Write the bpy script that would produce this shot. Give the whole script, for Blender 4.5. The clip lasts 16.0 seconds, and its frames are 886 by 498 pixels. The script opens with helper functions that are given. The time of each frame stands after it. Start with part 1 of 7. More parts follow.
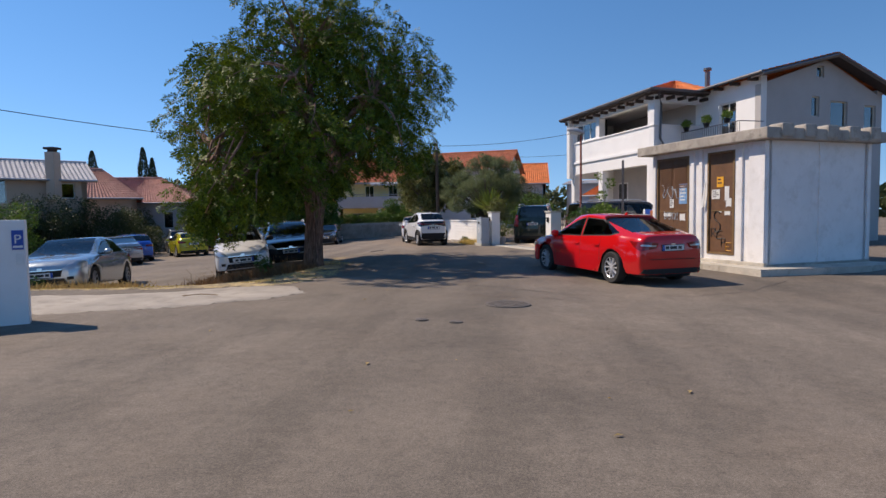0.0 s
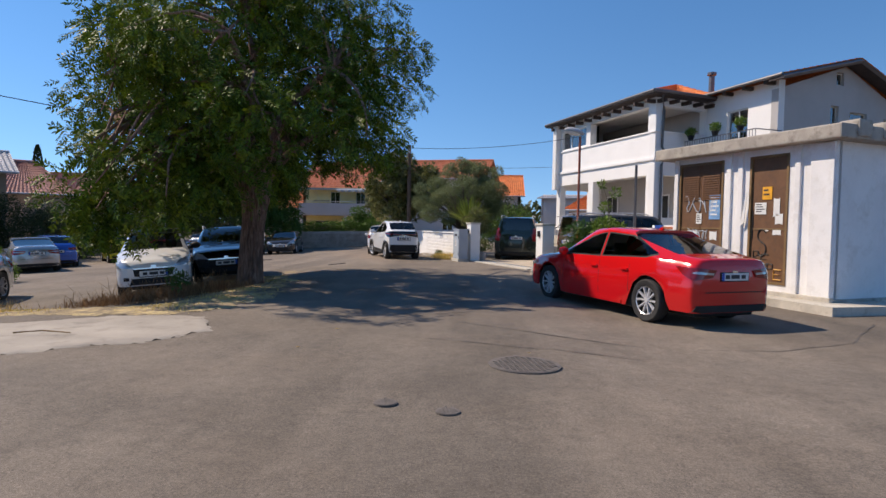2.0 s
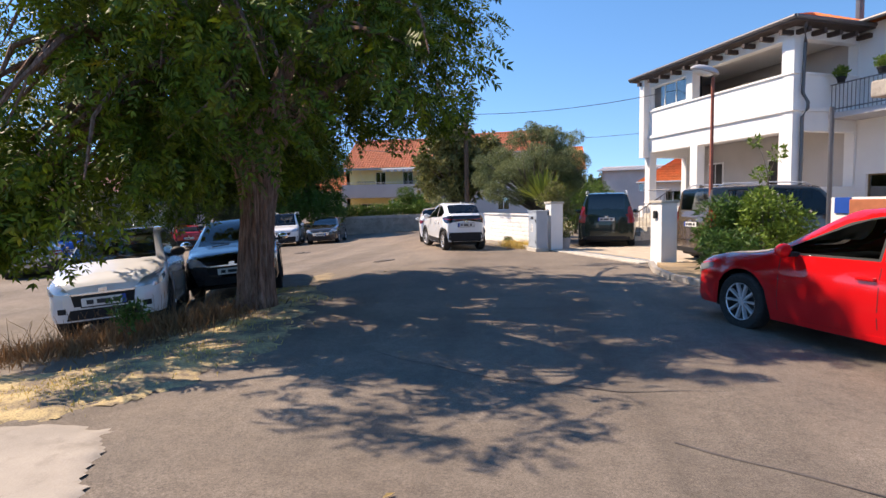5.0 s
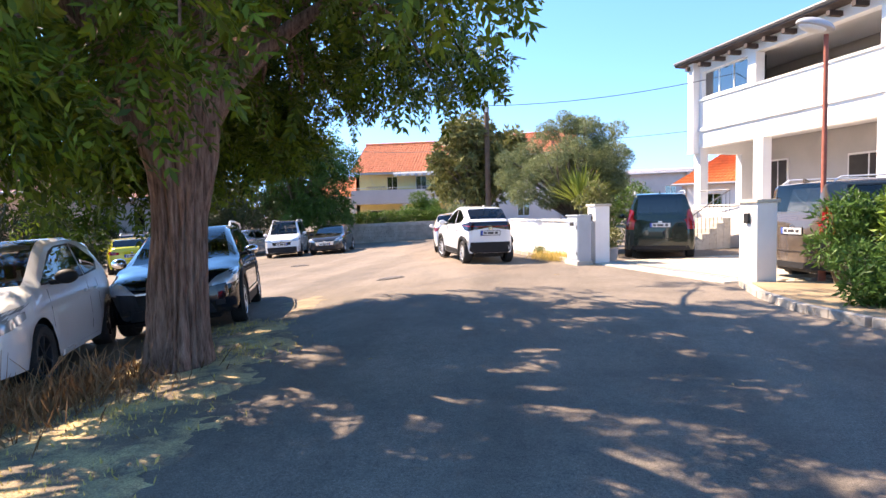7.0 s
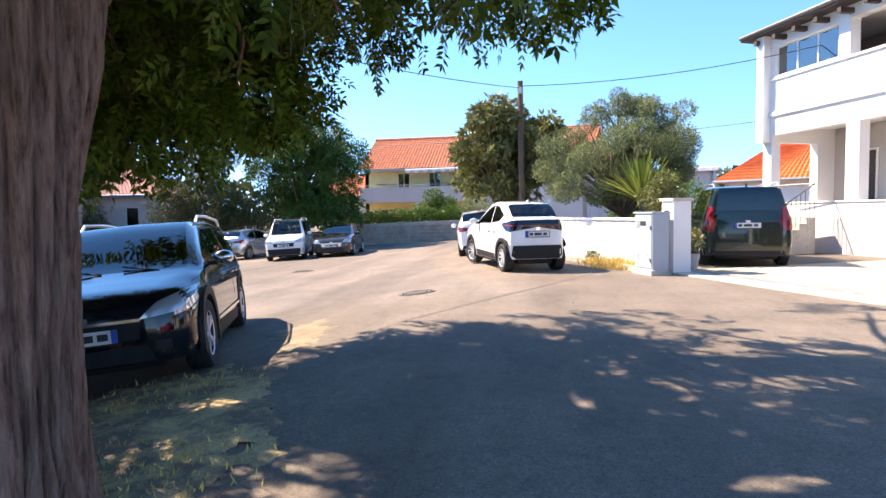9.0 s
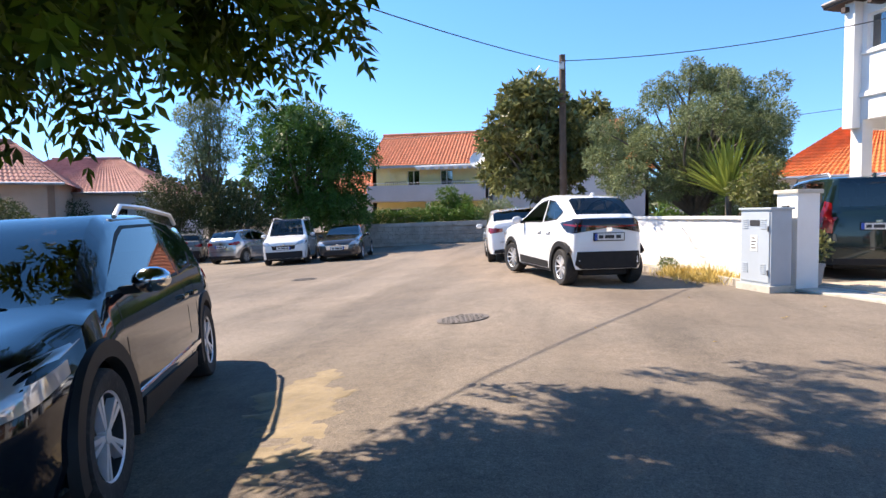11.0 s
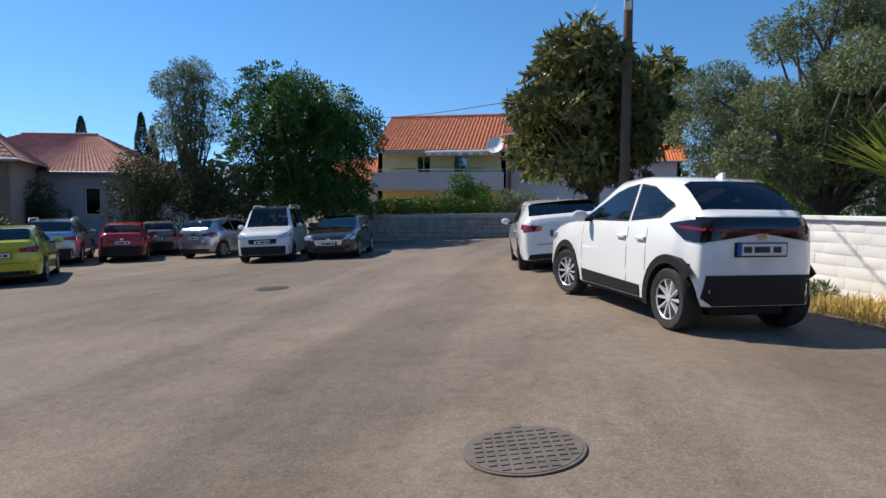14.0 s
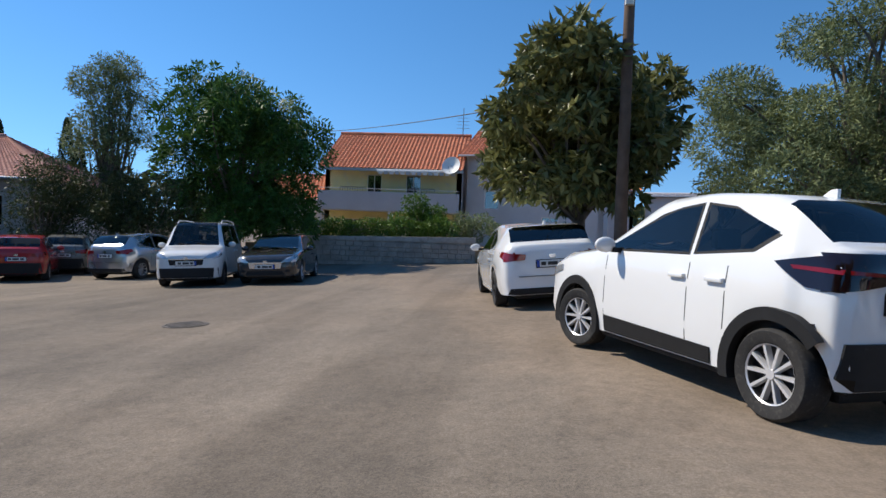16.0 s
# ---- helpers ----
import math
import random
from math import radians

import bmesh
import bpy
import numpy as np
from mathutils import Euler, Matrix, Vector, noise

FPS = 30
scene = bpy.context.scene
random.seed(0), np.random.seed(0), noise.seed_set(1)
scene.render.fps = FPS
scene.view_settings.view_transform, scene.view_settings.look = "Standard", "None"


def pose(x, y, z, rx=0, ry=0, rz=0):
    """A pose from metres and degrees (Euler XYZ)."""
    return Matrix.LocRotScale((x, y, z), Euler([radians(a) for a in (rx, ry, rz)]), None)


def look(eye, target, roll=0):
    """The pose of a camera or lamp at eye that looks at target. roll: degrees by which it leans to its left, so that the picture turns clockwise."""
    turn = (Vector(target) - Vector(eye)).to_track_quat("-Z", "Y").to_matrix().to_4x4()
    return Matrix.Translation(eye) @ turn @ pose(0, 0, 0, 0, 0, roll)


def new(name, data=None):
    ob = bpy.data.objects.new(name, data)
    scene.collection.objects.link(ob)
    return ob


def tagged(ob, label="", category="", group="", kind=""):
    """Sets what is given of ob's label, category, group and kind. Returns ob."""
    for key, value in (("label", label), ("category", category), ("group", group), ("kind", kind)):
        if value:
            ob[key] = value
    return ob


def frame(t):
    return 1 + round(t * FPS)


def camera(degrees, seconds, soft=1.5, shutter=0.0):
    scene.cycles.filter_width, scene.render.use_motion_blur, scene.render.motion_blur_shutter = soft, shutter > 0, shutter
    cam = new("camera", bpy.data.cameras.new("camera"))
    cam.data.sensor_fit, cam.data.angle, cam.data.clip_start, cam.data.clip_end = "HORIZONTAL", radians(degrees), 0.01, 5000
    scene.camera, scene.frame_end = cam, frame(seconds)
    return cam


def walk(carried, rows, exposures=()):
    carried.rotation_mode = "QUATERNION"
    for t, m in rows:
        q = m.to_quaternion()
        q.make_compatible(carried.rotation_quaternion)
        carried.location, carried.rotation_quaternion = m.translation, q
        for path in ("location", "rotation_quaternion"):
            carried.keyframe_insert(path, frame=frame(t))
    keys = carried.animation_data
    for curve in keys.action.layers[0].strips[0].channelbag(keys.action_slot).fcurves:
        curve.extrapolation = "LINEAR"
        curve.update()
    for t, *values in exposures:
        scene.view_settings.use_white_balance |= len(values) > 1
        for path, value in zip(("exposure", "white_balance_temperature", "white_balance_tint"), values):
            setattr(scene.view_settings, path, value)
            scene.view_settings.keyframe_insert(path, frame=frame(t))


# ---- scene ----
cam = camera(74.0, 16.0)
PATH = [
    (0, (2.667, 0.215, 1.408), (2.415, 2.196, 1.292), -0.8),
    (0.5, (2.517, 1.122, 1.382), (2.319, 3.108, 1.252), -0.6),
    (1, (2.291, 2.062, 1.343), (2.157, 4.053, 1.211), 0.1),
    (1.5, (2.225, 2.903, 1.317), (2.111, 4.897, 1.21), 0.5),
    (2, (2.105, 3.612, 1.34), (1.961, 5.606, 1.264), 1.1),
    (2.5, (1.991, 4.326, 1.3), (1.694, 6.302, 1.223), -0.2),
    (3, (1.825, 5.067, 1.284), (1.505, 7.038, 1.172), 0.1),
    (5.5, (0.896, 8.894, 1.481), (0.591, 10.865, 1.333), -1.1),
    (6, (0.932, 9.602, 1.39), (0.56, 11.564, 1.275), -2.3),
    (6.5, (0.556, 10.517, 1.426), (0.193, 12.481, 1.309), -1.2),
    (7, (0.321, 11.386, 1.379), (-0.028, 13.352, 1.256), -1.2),
    (7.5, (0.071, 12.114, 1.365), (-0.298, 14.075, 1.223), -1.0),
    (8, (-0.197, 12.83, 1.33), (-0.591, 14.786, 1.193), -0.8),
    (10.5, (-1.749, 16.388, 1.238), (-2.077, 18.358, 1.133), -1.3),
    (11, (-1.99, 17.012, 1.213), (-2.372, 18.972, 1.097), -0.8),
    (11.5, (-2.199, 17.58, 1.217), (-2.554, 19.544, 1.081), -0.3),
    (12, (-2.347, 18.351, 1.181), (-2.668, 20.319, 1.031), 0.1),
    (12.5, (-2.521, 18.971, 1.232), (-2.815, 20.943, 1.071), 0.2),
    (13, (-2.637, 19.649, 1.25), (-2.95, 21.619, 1.096), -0.0),
    (13.5, (-2.763, 20.209, 1.244), (-3.116, 22.172, 1.098), 0.5),
    (14, (-2.931, 21.025, 1.197), (-3.342, 22.977, 1.052), 0.5),
    (14.5, (-3.162, 21.5, 1.184), (-3.604, 23.444, 1.03), 0.8),
    (15, (-3.262, 22.176, 1.16), (-3.717, 24.119, 1.028), 0.7),
    (15.5, (-3.47, 22.63, 1.13), (-3.807, 24.6, 1.03), 1.4),
    (16, (-3.656, 23.066, 1.156), (-3.886, 25.052, 1.095), 2.3),
]
walk(cam, [(t, look(eye, target, roll)) for t, eye, target, roll in PATH],
     [(0, 0.25, 7100, 16), (1.5, 0.3, 7100, 15), (3.2, 0.5, 7200, 15), (5.5, 1.2, 7600, 19), (6.5, 1.75, 7700, 20), (8.2, 1.95, 7600, 20),
      (10.5, 1.4, 7000, 14), (11.5, 1.3, 7000, 14), (12.5, 0.6, 6800, 12), (14.0, 0.4, 6600, 9), (16, 0.35, 6500, 8)])

from mathutils.bvhtree import BVHTree as BVH

# ---- light ----
SUN_DIR = Vector((-0.655, 0.17, 0.735)).normalized()
world = bpy.data.worlds.new("sky_world")
scene.world = world
world.use_nodes = True
wn = world.node_tree.nodes
wl = world.node_tree.links
sky = wn.new("ShaderNodeTexSky")
sky.sky_type = "NISHITA"
sky.sun_disc = False
sky.sun_elevation = math.asin(SUN_DIR.z)
sky.sun_rotation = math.atan2(SUN_DIR.x, SUN_DIR.y)
sky.altitude = 0
sky.air_density = 1.0
sky.dust_density = 0.0
sky.ozone_density = 2.5
wn["Background"].inputs["Strength"].default_value = 0.135
rich = wn.new("ShaderNodeHueSaturation")
rich.inputs["Saturation"].default_value = 1.26
way = wn.new("ShaderNodeTexCoord")
lift = wn.new("ShaderNodeVectorMath")
lift.inputs[1].default_value = (0, 0, 0.14)
wl.new(way.outputs["Generated"], lift.inputs[0])
wl.new(lift.outputs["Vector"], sky.inputs["Vector"])
wl.new(sky.outputs["Color"], rich.inputs["Color"])
wl.new(rich.outputs["Color"], wn["Background"].inputs["Color"])
sun_data = bpy.data.lights.new("sun", "SUN")
sun_data.energy = 4.1
sun_data.angle = radians(0.53)
sun_data.color = (1.0, 0.91, 0.79)
sun = new("sun", sun_data)
sun.matrix_world = look(SUN_DIR * 60, (0, 0, 0))


# ---- materials ----
class Nodes:
    """Short hand for building a node material."""

    def __init__(self, name):
        self.mat = bpy.data.materials.new(name)
        self.mat.use_nodes = True
        self.t = self.mat.node_tree
        self.b = self.t.nodes["Principled BSDF"]

    def add(self, kind, **inputs):
        n = self.t.nodes.new("ShaderNode" + kind)
        for key, value in inputs.items():
            self.put(n.inputs[key.replace("_", " ")], value)
        return n

    def put(self, socket, value):
        if isinstance(value, bpy.types.NodeSocket):
            self.t.links.new(value, socket)
        else:
            socket.default_value = value

    def coords(self, scale=1.0):
        c = self.t.nodes.new("ShaderNodeNewGeometry")
        m = self.add("Mapping", Vector=c.outputs["Position"])
        s = scale if isinstance(scale, tuple) else (scale, scale, scale)
        m.inputs["Scale"].default_value = s
        return m.outputs["Vector"]

    def local(self, scale=1.0):
        c = self.t.nodes.new("ShaderNodeTexCoord")
        m = self.add("Mapping", Vector=c.outputs["Object"])
        s = scale if isinstance(scale, tuple) else (scale, scale, scale)
        m.inputs["Scale"].default_value = s
        return m.outputs["Vector"]

    def noise(self, vec, scale, detail=4.0, rough=0.6):
        return self.add("TexNoise", Vector=vec, Scale=scale, Detail=detail, Roughness=rough).outputs["Fac"]

    def ramp(self, fac, stops):
        r = self.t.nodes.new("ShaderNodeValToRGB")
        e = r.color_ramp.elements
        while len(e) < len(stops):
            e.new(0.5)
        for el, (p, c) in zip(e, stops):
            el.position = p
            el.color = (*c, 1) if isinstance(c, tuple) else (c, c, c, 1)
        self.put(r.inputs["Fac"], fac)
        return r.outputs["Color"]

    def mix(self, fac, a, b, kind="MIX"):
        m = self.t.nodes.new("ShaderNodeMix")
        m.data_type, m.blend_type = "RGBA", kind
        self.put(m.inputs[0], fac)
        for sock, v in ((m.inputs[6], a), (m.inputs[7], b)):
            self.put(sock, (*v, 1) if isinstance(v, tuple) and len(v) == 3 else v)
        return m.outputs[2]

    def bump(self, height, strength=0.3, distance=0.01):
        n = self.add("Bump", Height=height, Strength=strength, Distance=distance)
        self.put(self.b.inputs["Normal"], n.outputs["Normal"])

    def done(self, color=None, rough=0.7, metal=0.0, spec=0.5):
        if color is not None:
            self.put(self.b.inputs["Base Color"], (*color, 1) if isinstance(color, tuple) and len(color) == 3 else color)
        self.put(self.b.inputs["Roughness"], rough)
        self.b.inputs["Metallic"].default_value = metal
        self.b.inputs["Specular IOR Level"].default_value = spec
        return self.mat


def surface(name, color, rough=0.7, vary=0.15, scale=3.0, fine=60.0, bump=0.2, metal=0.0, spec=0.5, dirt=None):
    """A plain material with variation at two scales and a fine relief."""
    n = Nodes(name)
    v = n.coords()
    big, small = n.noise(v, scale), n.noise(v, fine, 3.0)
    lo, hi = tuple(c * (1 - vary) for c in color), tuple(min(1.0, c * (1 + vary)) for c in color)
    col = n.ramp(big, ((0.3, lo), (0.7, hi)))
    col = n.mix(0.5, col, n.ramp(small, ((0.3, 1 - vary * 0.9), (0.7, 1.0))), "MULTIPLY")
    if dirt:
        spots = n.ramp(n.noise(v, scale * 2.3, 6.0, 0.7), ((0.52, 0.0), (0.72, 1.0)))
        col = n.mix(spots, col, dirt)
    if bump:
        n.bump(small, bump, 0.006)
    return n.done(col, rough, metal, spec)


def paint(name, color, metallic=0.0, rough=0.28, coat=1.0, dust=0.12):
    """Car paint: a clear coat over colour, with a little road dust."""
    n = Nodes(name)
    v = n.coords()
    film = n.ramp(n.noise(v, 2.5, 6.0, 0.7), ((0.35, 0.0), (0.8, dust)))
    col = n.mix(film, color, (0.33, 0.29, 0.24))
    n.b.inputs["Coat Weight"].default_value = coat
    n.b.inputs["Coat Roughness"].default_value = 0.04
    r = n.ramp(n.noise(v, 9.0, 3.0), ((0.3, rough * 0.5), (0.8, rough * 0.5 + 0.08)))
    return n.done(col, r, metallic, 0.25)


def glass(name, tint=0.30, rough=0.02, ior=1.5):
    """A pane: tinted and clear, with the gloss of its angle."""
    n = Nodes(name)
    out = n.t.nodes["Material Output"]
    clear = n.add("BsdfTransparent", Color=(tint, tint * 1.04, tint * 1.03, 1))
    shine = n.add("BsdfGlossy", Color=(1, 1, 1, 1), Roughness=rough)
    f = n.add("Fresnel", IOR=ior)
    m = n.add("MixShader", Fac=f.outputs["Fac"])
    n.t.links.new(clear.outputs[0], m.inputs[1])
    n.t.links.new(shine.outputs[0], m.inputs[2])
    n.t.links.new(m.outputs[0], out.inputs["Surface"])
    return n.mat


def leafy(name, dark, light, dry=None, gloss=0.45, share=0.24):
    """Leaves: each one differs a little, thin enough to let light through."""
    n = Nodes(name)
    g = n.t.nodes.new("ShaderNodeNewGeometry")
    col = n.ramp(g.outputs["Random Per Island"], ((0.0, dark), (0.75, light), (1.0, tuple(min(1, c * 1.25) for c in light))))
    patch = n.noise(n.coords(), 0.9, 3.0)
    col = n.mix(n.ramp(patch, ((0.35, 0.0), (0.75, 0.5))), col, light)
    if dry:
        col = n.mix(n.ramp(n.noise(n.coords(), 2.2, 3.0), ((0.60, 0.0), (0.80, 0.75))), col, dry)
    n.done(col, gloss, 0.0, 0.2)
    out = n.t.nodes["Material Output"]
    tr = n.add("BsdfTranslucent", Color=col)
    m = n.add("MixShader", Fac=share)
    n.t.links.new(n.b.outputs[0], m.inputs[1])
    n.t.links.new(tr.outputs[0], m.inputs[2])
    n.t.links.new(m.outputs[0], out.inputs["Surface"])
    return n.mat


def asphalt_material():
    n = Nodes("asphalt")
    v = n.coords()
    grain = n.noise(v, 48.0, 5.0, 0.75)
    chips = n.add("TexVoronoi", Vector=v, Scale=120.0).outputs["Distance"]
    wide = n.noise(v, 0.28, 5.0, 0.6)
    mid = n.noise(n.coords((0.7, 0.22, 1)), 1.6, 5.0, 0.65)
    col = n.ramp(wide, ((0.3, (0.153, 0.128, 0.104)), (0.5, (0.197, 0.164, 0.131)), (0.7, (0.252, 0.208, 0.164))))
    col = n.mix(0.7, col, n.ramp(mid, ((0.3, 0.80), (0.65, 1.0))), "MULTIPLY")
    col = n.mix(0.85, col, n.ramp(grain, ((0.30, 0.55), (0.52, 1.0), (0.74, 1.45))), "MULTIPLY")
    speck = n.noise(v, 140.0, 2.0, 0.6)
    col = n.mix(0.8, col, n.ramp(speck, ((0.34, 0.6), (0.5, 1.0), (0.66, 1.4))), "MULTIPLY")
    col = n.mix(n.ramp(chips, ((0.0, 0.35), (0.25, 0.0))), col, (0.34, 0.31, 0.28))
    blot = n.noise(v, 9.0, 4.0, 0.7)
    col = n.mix(0.5, col, n.ramp(blot, ((0.32, 0.66), (0.55, 1.0), (0.75, 1.2))), "MULTIPLY")
    # dusty earth washed over the lot and along the parked cars
    s = n.t.nodes.new("ShaderNodeSeparateXYZ")
    n.put(s.inputs[0], n.coords())

    def maths(op, a, b=0.0):
        q = n.t.nodes.new("ShaderNodeMath")
        q.operation = op
        n.put(q.inputs[0], a)
        n.put(q.inputs[1], b)
        return q.outputs[0]

    def ease(v, a, b):
        q = n.t.nodes.new("ShaderNodeMapRange")
        q.interpolation_type = "SMOOTHSTEP"
        n.put(q.inputs[0], v)
        q.inputs[1].default_value, q.inputs[2].default_value = a, b
        return q.outputs[0]

    lot = maths("MULTIPLY", ease(s.outputs[1], 15.0, 34.0), 0.26)
    line = maths("ADD", maths("MULTIPLY", s.outputs[0], 0.94), maths("MULTIPLY", s.outputs[1], 0.33))
    near = ease(maths("ADD", maths("ABSOLUTE", maths("SUBTRACT", line, 7.25)), maths("MULTIPLY", n.noise(v, 1.1, 5.0, 0.7), 1.4)), 2.3, 0.9)
    near = maths("MULTIPLY", near, ease(s.outputs[1], 23.0, 26.5))
    dust = n.ramp(n.noise(v, 0.42, 6.0, 0.7), ((0.46, 0.0), (0.72, 0.6)))
    amount = maths("MINIMUM", maths("ADD", maths("MULTIPLY", near, 0.75), maths("ADD", lot, maths("MULTIPLY", dust, 0.6))), 0.85)
    fine = n.mix(0.6, (0.262, 0.202, 0.150), n.ramp(grain, ((0.28, 0.5), (0.55, 1.0), (0.8, 1.35))), "MULTIPLY")
    col = n.mix(amount, col, n.mix(0.7, fine, n.ramp(blot, ((0.32, 0.7), (0.55, 1.0), (0.75, 1.15))), "MULTIPLY"))
    # darker trails of tyres
    trail = n.ramp(n.noise(n.coords((0.9, 0.07, 1)), 1.5, 3.0, 0.5), ((0.48, 1.0), (0.70, 0.80)))
    col = n.mix(1.0, col, trail, "MULTIPLY")
    bend = n.add("TexWave", Vector=n.coords((0.05, 0.035, 1)), Scale=1.0, Distortion=9.0, Detail=3.0).outputs["Fac"]
    col = n.mix(0.7, col, n.ramp(bend, ((0.35, 0.86), (0.6, 1.04))), "MULTIPLY")
    worn = n.noise(v, 0.75, 6.0, 0.75)
    col = n.mix(0.8, col, n.ramp(worn, ((0.36, 0.80), (0.5, 1.0), (0.66, 1.10))), "MULTIPLY")
    n.bump(grain, 0.55, 0.008)
    return n.done(col, 0.88, 0.0, 0.3)


M_ASPHALT = asphalt_material()
M_EARTH = surface("dry_earth", (0.33, 0.24, 0.14), 0.95, 0.3, 1.2, 40, 0.6, dirt=(0.20, 0.16, 0.10))
def straw_material():
    """Trodden straw lying in patches over grey-brown dust."""
    n = Nodes("straw_ground")
    v = n.coords()
    fine = n.noise(v, 85.0, 3.0, 0.7)
    straw = n.ramp(fine, ((0.32, (0.31, 0.225, 0.115)), (0.6, (0.64, 0.50, 0.26))))
    dust = n.ramp(fine, ((0.32, (0.13, 0.105, 0.08)), (0.65, (0.26, 0.21, 0.155))))
    spots = n.ramp(n.noise(v, 2.4, 7.0, 0.72), ((0.42, 0.0), (0.57, 1.0)))
    n.bump(fine, 0.8, 0.01)
    return n.done(n.mix(spots, straw, dust), 0.95, 0.0, 0.2)


M_STRAW = straw_material()
M_SAND = surface("sandy_dust", (0.255, 0.198, 0.122), 0.95, 0.3, 3.6, 110, 0.7, dirt=(0.20, 0.165, 0.13))
M_CONCRETE = surface("old_concrete", (0.40, 0.36, 0.31), 0.9, 0.22, 2.0, 70, 0.5, dirt=(0.20, 0.18, 0.15))
M_CONCRETE_LIGHT = surface("pale_concrete", (0.52, 0.48, 0.41), 0.9, 0.18, 2.0, 70, 0.4, dirt=(0.30, 0.26, 0.2))
M_APRON = surface("worn_apron", (0.37, 0.325, 0.27), 0.92, 0.22, 1.1, 70, 0.5, dirt=(0.22, 0.19, 0.155))
M_WHITE_WALL = surface("white_wall", (0.80, 0.79, 0.77), 0.85, 0.05, 1.5, 45, 0.35)
M_HUT_WALL = surface("hut_wall", (0.78, 0.77, 0.76), 0.85, 0.07, 1.1, 35, 0.4, dirt=(0.66, 0.64, 0.61))
M_HOUSE_WHITE = surface("house_white", (0.80, 0.785, 0.765), 0.85, 0.04, 0.8, 50, 0.25)
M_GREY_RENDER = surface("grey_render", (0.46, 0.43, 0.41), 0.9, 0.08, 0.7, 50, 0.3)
M_CEILING = surface("loggia_ceiling", (0.62, 0.59, 0.56), 0.9, 0.04, 1.0, 40, 0.2)
M_BEIGE = surface("beige_render", (0.52, 0.40, 0.31), 0.9, 0.08, 0.7, 50, 0.3)
M_YELLOW = surface("yellow_render", (0.72, 0.60, 0.28), 0.9, 0.08, 0.8, 50, 0.3, dirt=(0.60, 0.53, 0.36))
M_PALE = surface("pale_render", (0.56, 0.52, 0.50), 0.9, 0.07, 0.8, 50, 0.3)
M_BALCONY = surface("balcony_grey", (0.42, 0.42, 0.44), 0.8, 0.06, 1.0, 50, 0.2)
M_TILE = surface("roof_tile", (0.52, 0.165, 0.075), 0.8, 0.28, 3.0, 30, 0.4, dirt=(0.42, 0.13, 0.06))
M_TILE_ORANGE = surface("roof_tile_orange", (0.72, 0.20, 0.05), 0.75, 0.2, 2.0, 30, 0.3)
M_TILE_RED = surface("roof_tile_red", (0.44, 0.22, 0.18), 0.85, 0.2, 2.0, 30, 0.3, dirt=(0.3, 0.12, 0.09))
M_DARKWOOD = surface("dark_wood", (0.055, 0.035, 0.028), 0.7, 0.3, 6, 60, 0.3)
M_GUTTER = surface("gutter_metal", (0.16, 0.15, 0.15), 0.45, 0.1, 3, 40, 0.05, metal=0.6)
M_BROWN_DOOR = surface("brown_steel", (0.155, 0.075, 0.036), 0.55, 0.18, 4, 70, 0.15, dirt=(0.105, 0.058, 0.035))
M_BROWN_TRIM = surface("brown_trim", (0.20, 0.12, 0.05), 0.55, 0.2, 4, 70, 0.1)
M_SPRAY = surface("black_spray", (0.02, 0.018, 0.017), 0.6, 0.2, 8, 50, 0)
M_SPRAY_WHITE = surface("pale_spray", (0.50, 0.53, 0.56), 0.6, 0.2, 8, 50, 0)
M_PAPER = surface("paper", (0.72, 0.72, 0.70), 0.8, 0.06, 8, 80, 0)
M_BLUE_PAPER = surface("blue_poster", (0.18, 0.36, 0.62), 0.6, 0.2, 8, 60, 0)
M_AMBER = surface("amber_sign", (0.80, 0.38, 0.03), 0.5, 0.1, 8, 60, 0)
M_CABINET = surface("cabinet_grey", (0.40, 0.45, 0.50), 0.5, 0.05, 3, 60, 0.06)
M_RUST = surface("rust_steel", (0.30, 0.085, 0.055), 0.75, 0.25, 8, 60, 0.2)
M_GALV = surface("galvanised", (0.42, 0.44, 0.46), 0.45, 0.12, 5, 60, 0.05, metal=0.7)
M_TAR = surface("tar_seam", (0.085, 0.073, 0.063), 0.8, 0.25, 6, 60, 0.3)
M_IRON = surface("cast_iron", (0.140, 0.120, 0.104), 0.75, 0.25, 8, 80, 0.3, metal=0.15, dirt=(0.17, 0.145, 0.12))
M_BLACK = surface("black_plastic", (0.018, 0.018, 0.019), 0.6, 0.15, 10, 90, 0.1, spec=0.25)
M_TYRE = surface("tyre_rubber", (0.022, 0.021, 0.021), 0.85, 0.2, 12, 80, 0.3, dirt=(0.06, 0.055, 0.05))
M_ALLOY = surface("alloy", (0.68, 0.68, 0.70), 0.28, 0.05, 8, 80, 0, metal=0.35)
M_HUBCAP = surface("hubcap", (0.45, 0.46, 0.48), 0.35, 0.08, 8, 80, 0, metal=0.6)
M_DARK_RIM = surface("dark_rim", (0.035, 0.035, 0.038), 0.4, 0.1, 8, 80, 0, metal=0.3)
M_CHROME = surface("chrome", (0.75, 0.75, 0.77), 0.12, 0.03, 8, 80, 0, metal=1.0)
M_CABIN = surface("cabin_trim", (0.035, 0.035, 0.038), 0.8, 0.15, 8, 60, 0)
M_LAMP_RED = paint("lamp_red", (0.22, 0.006, 0.008), 0, 0.15, 1.0, 0.0)
M_LAMP_DARK = paint("lamp_dark", (0.012, 0.005, 0.006), 0, 0.12, 1.0, 0.0)
M_LAMP_CLEAR = paint("lamp_clear", (0.48, 0.50, 0.52), 0.5, 0.15, 1.0, 0.0)
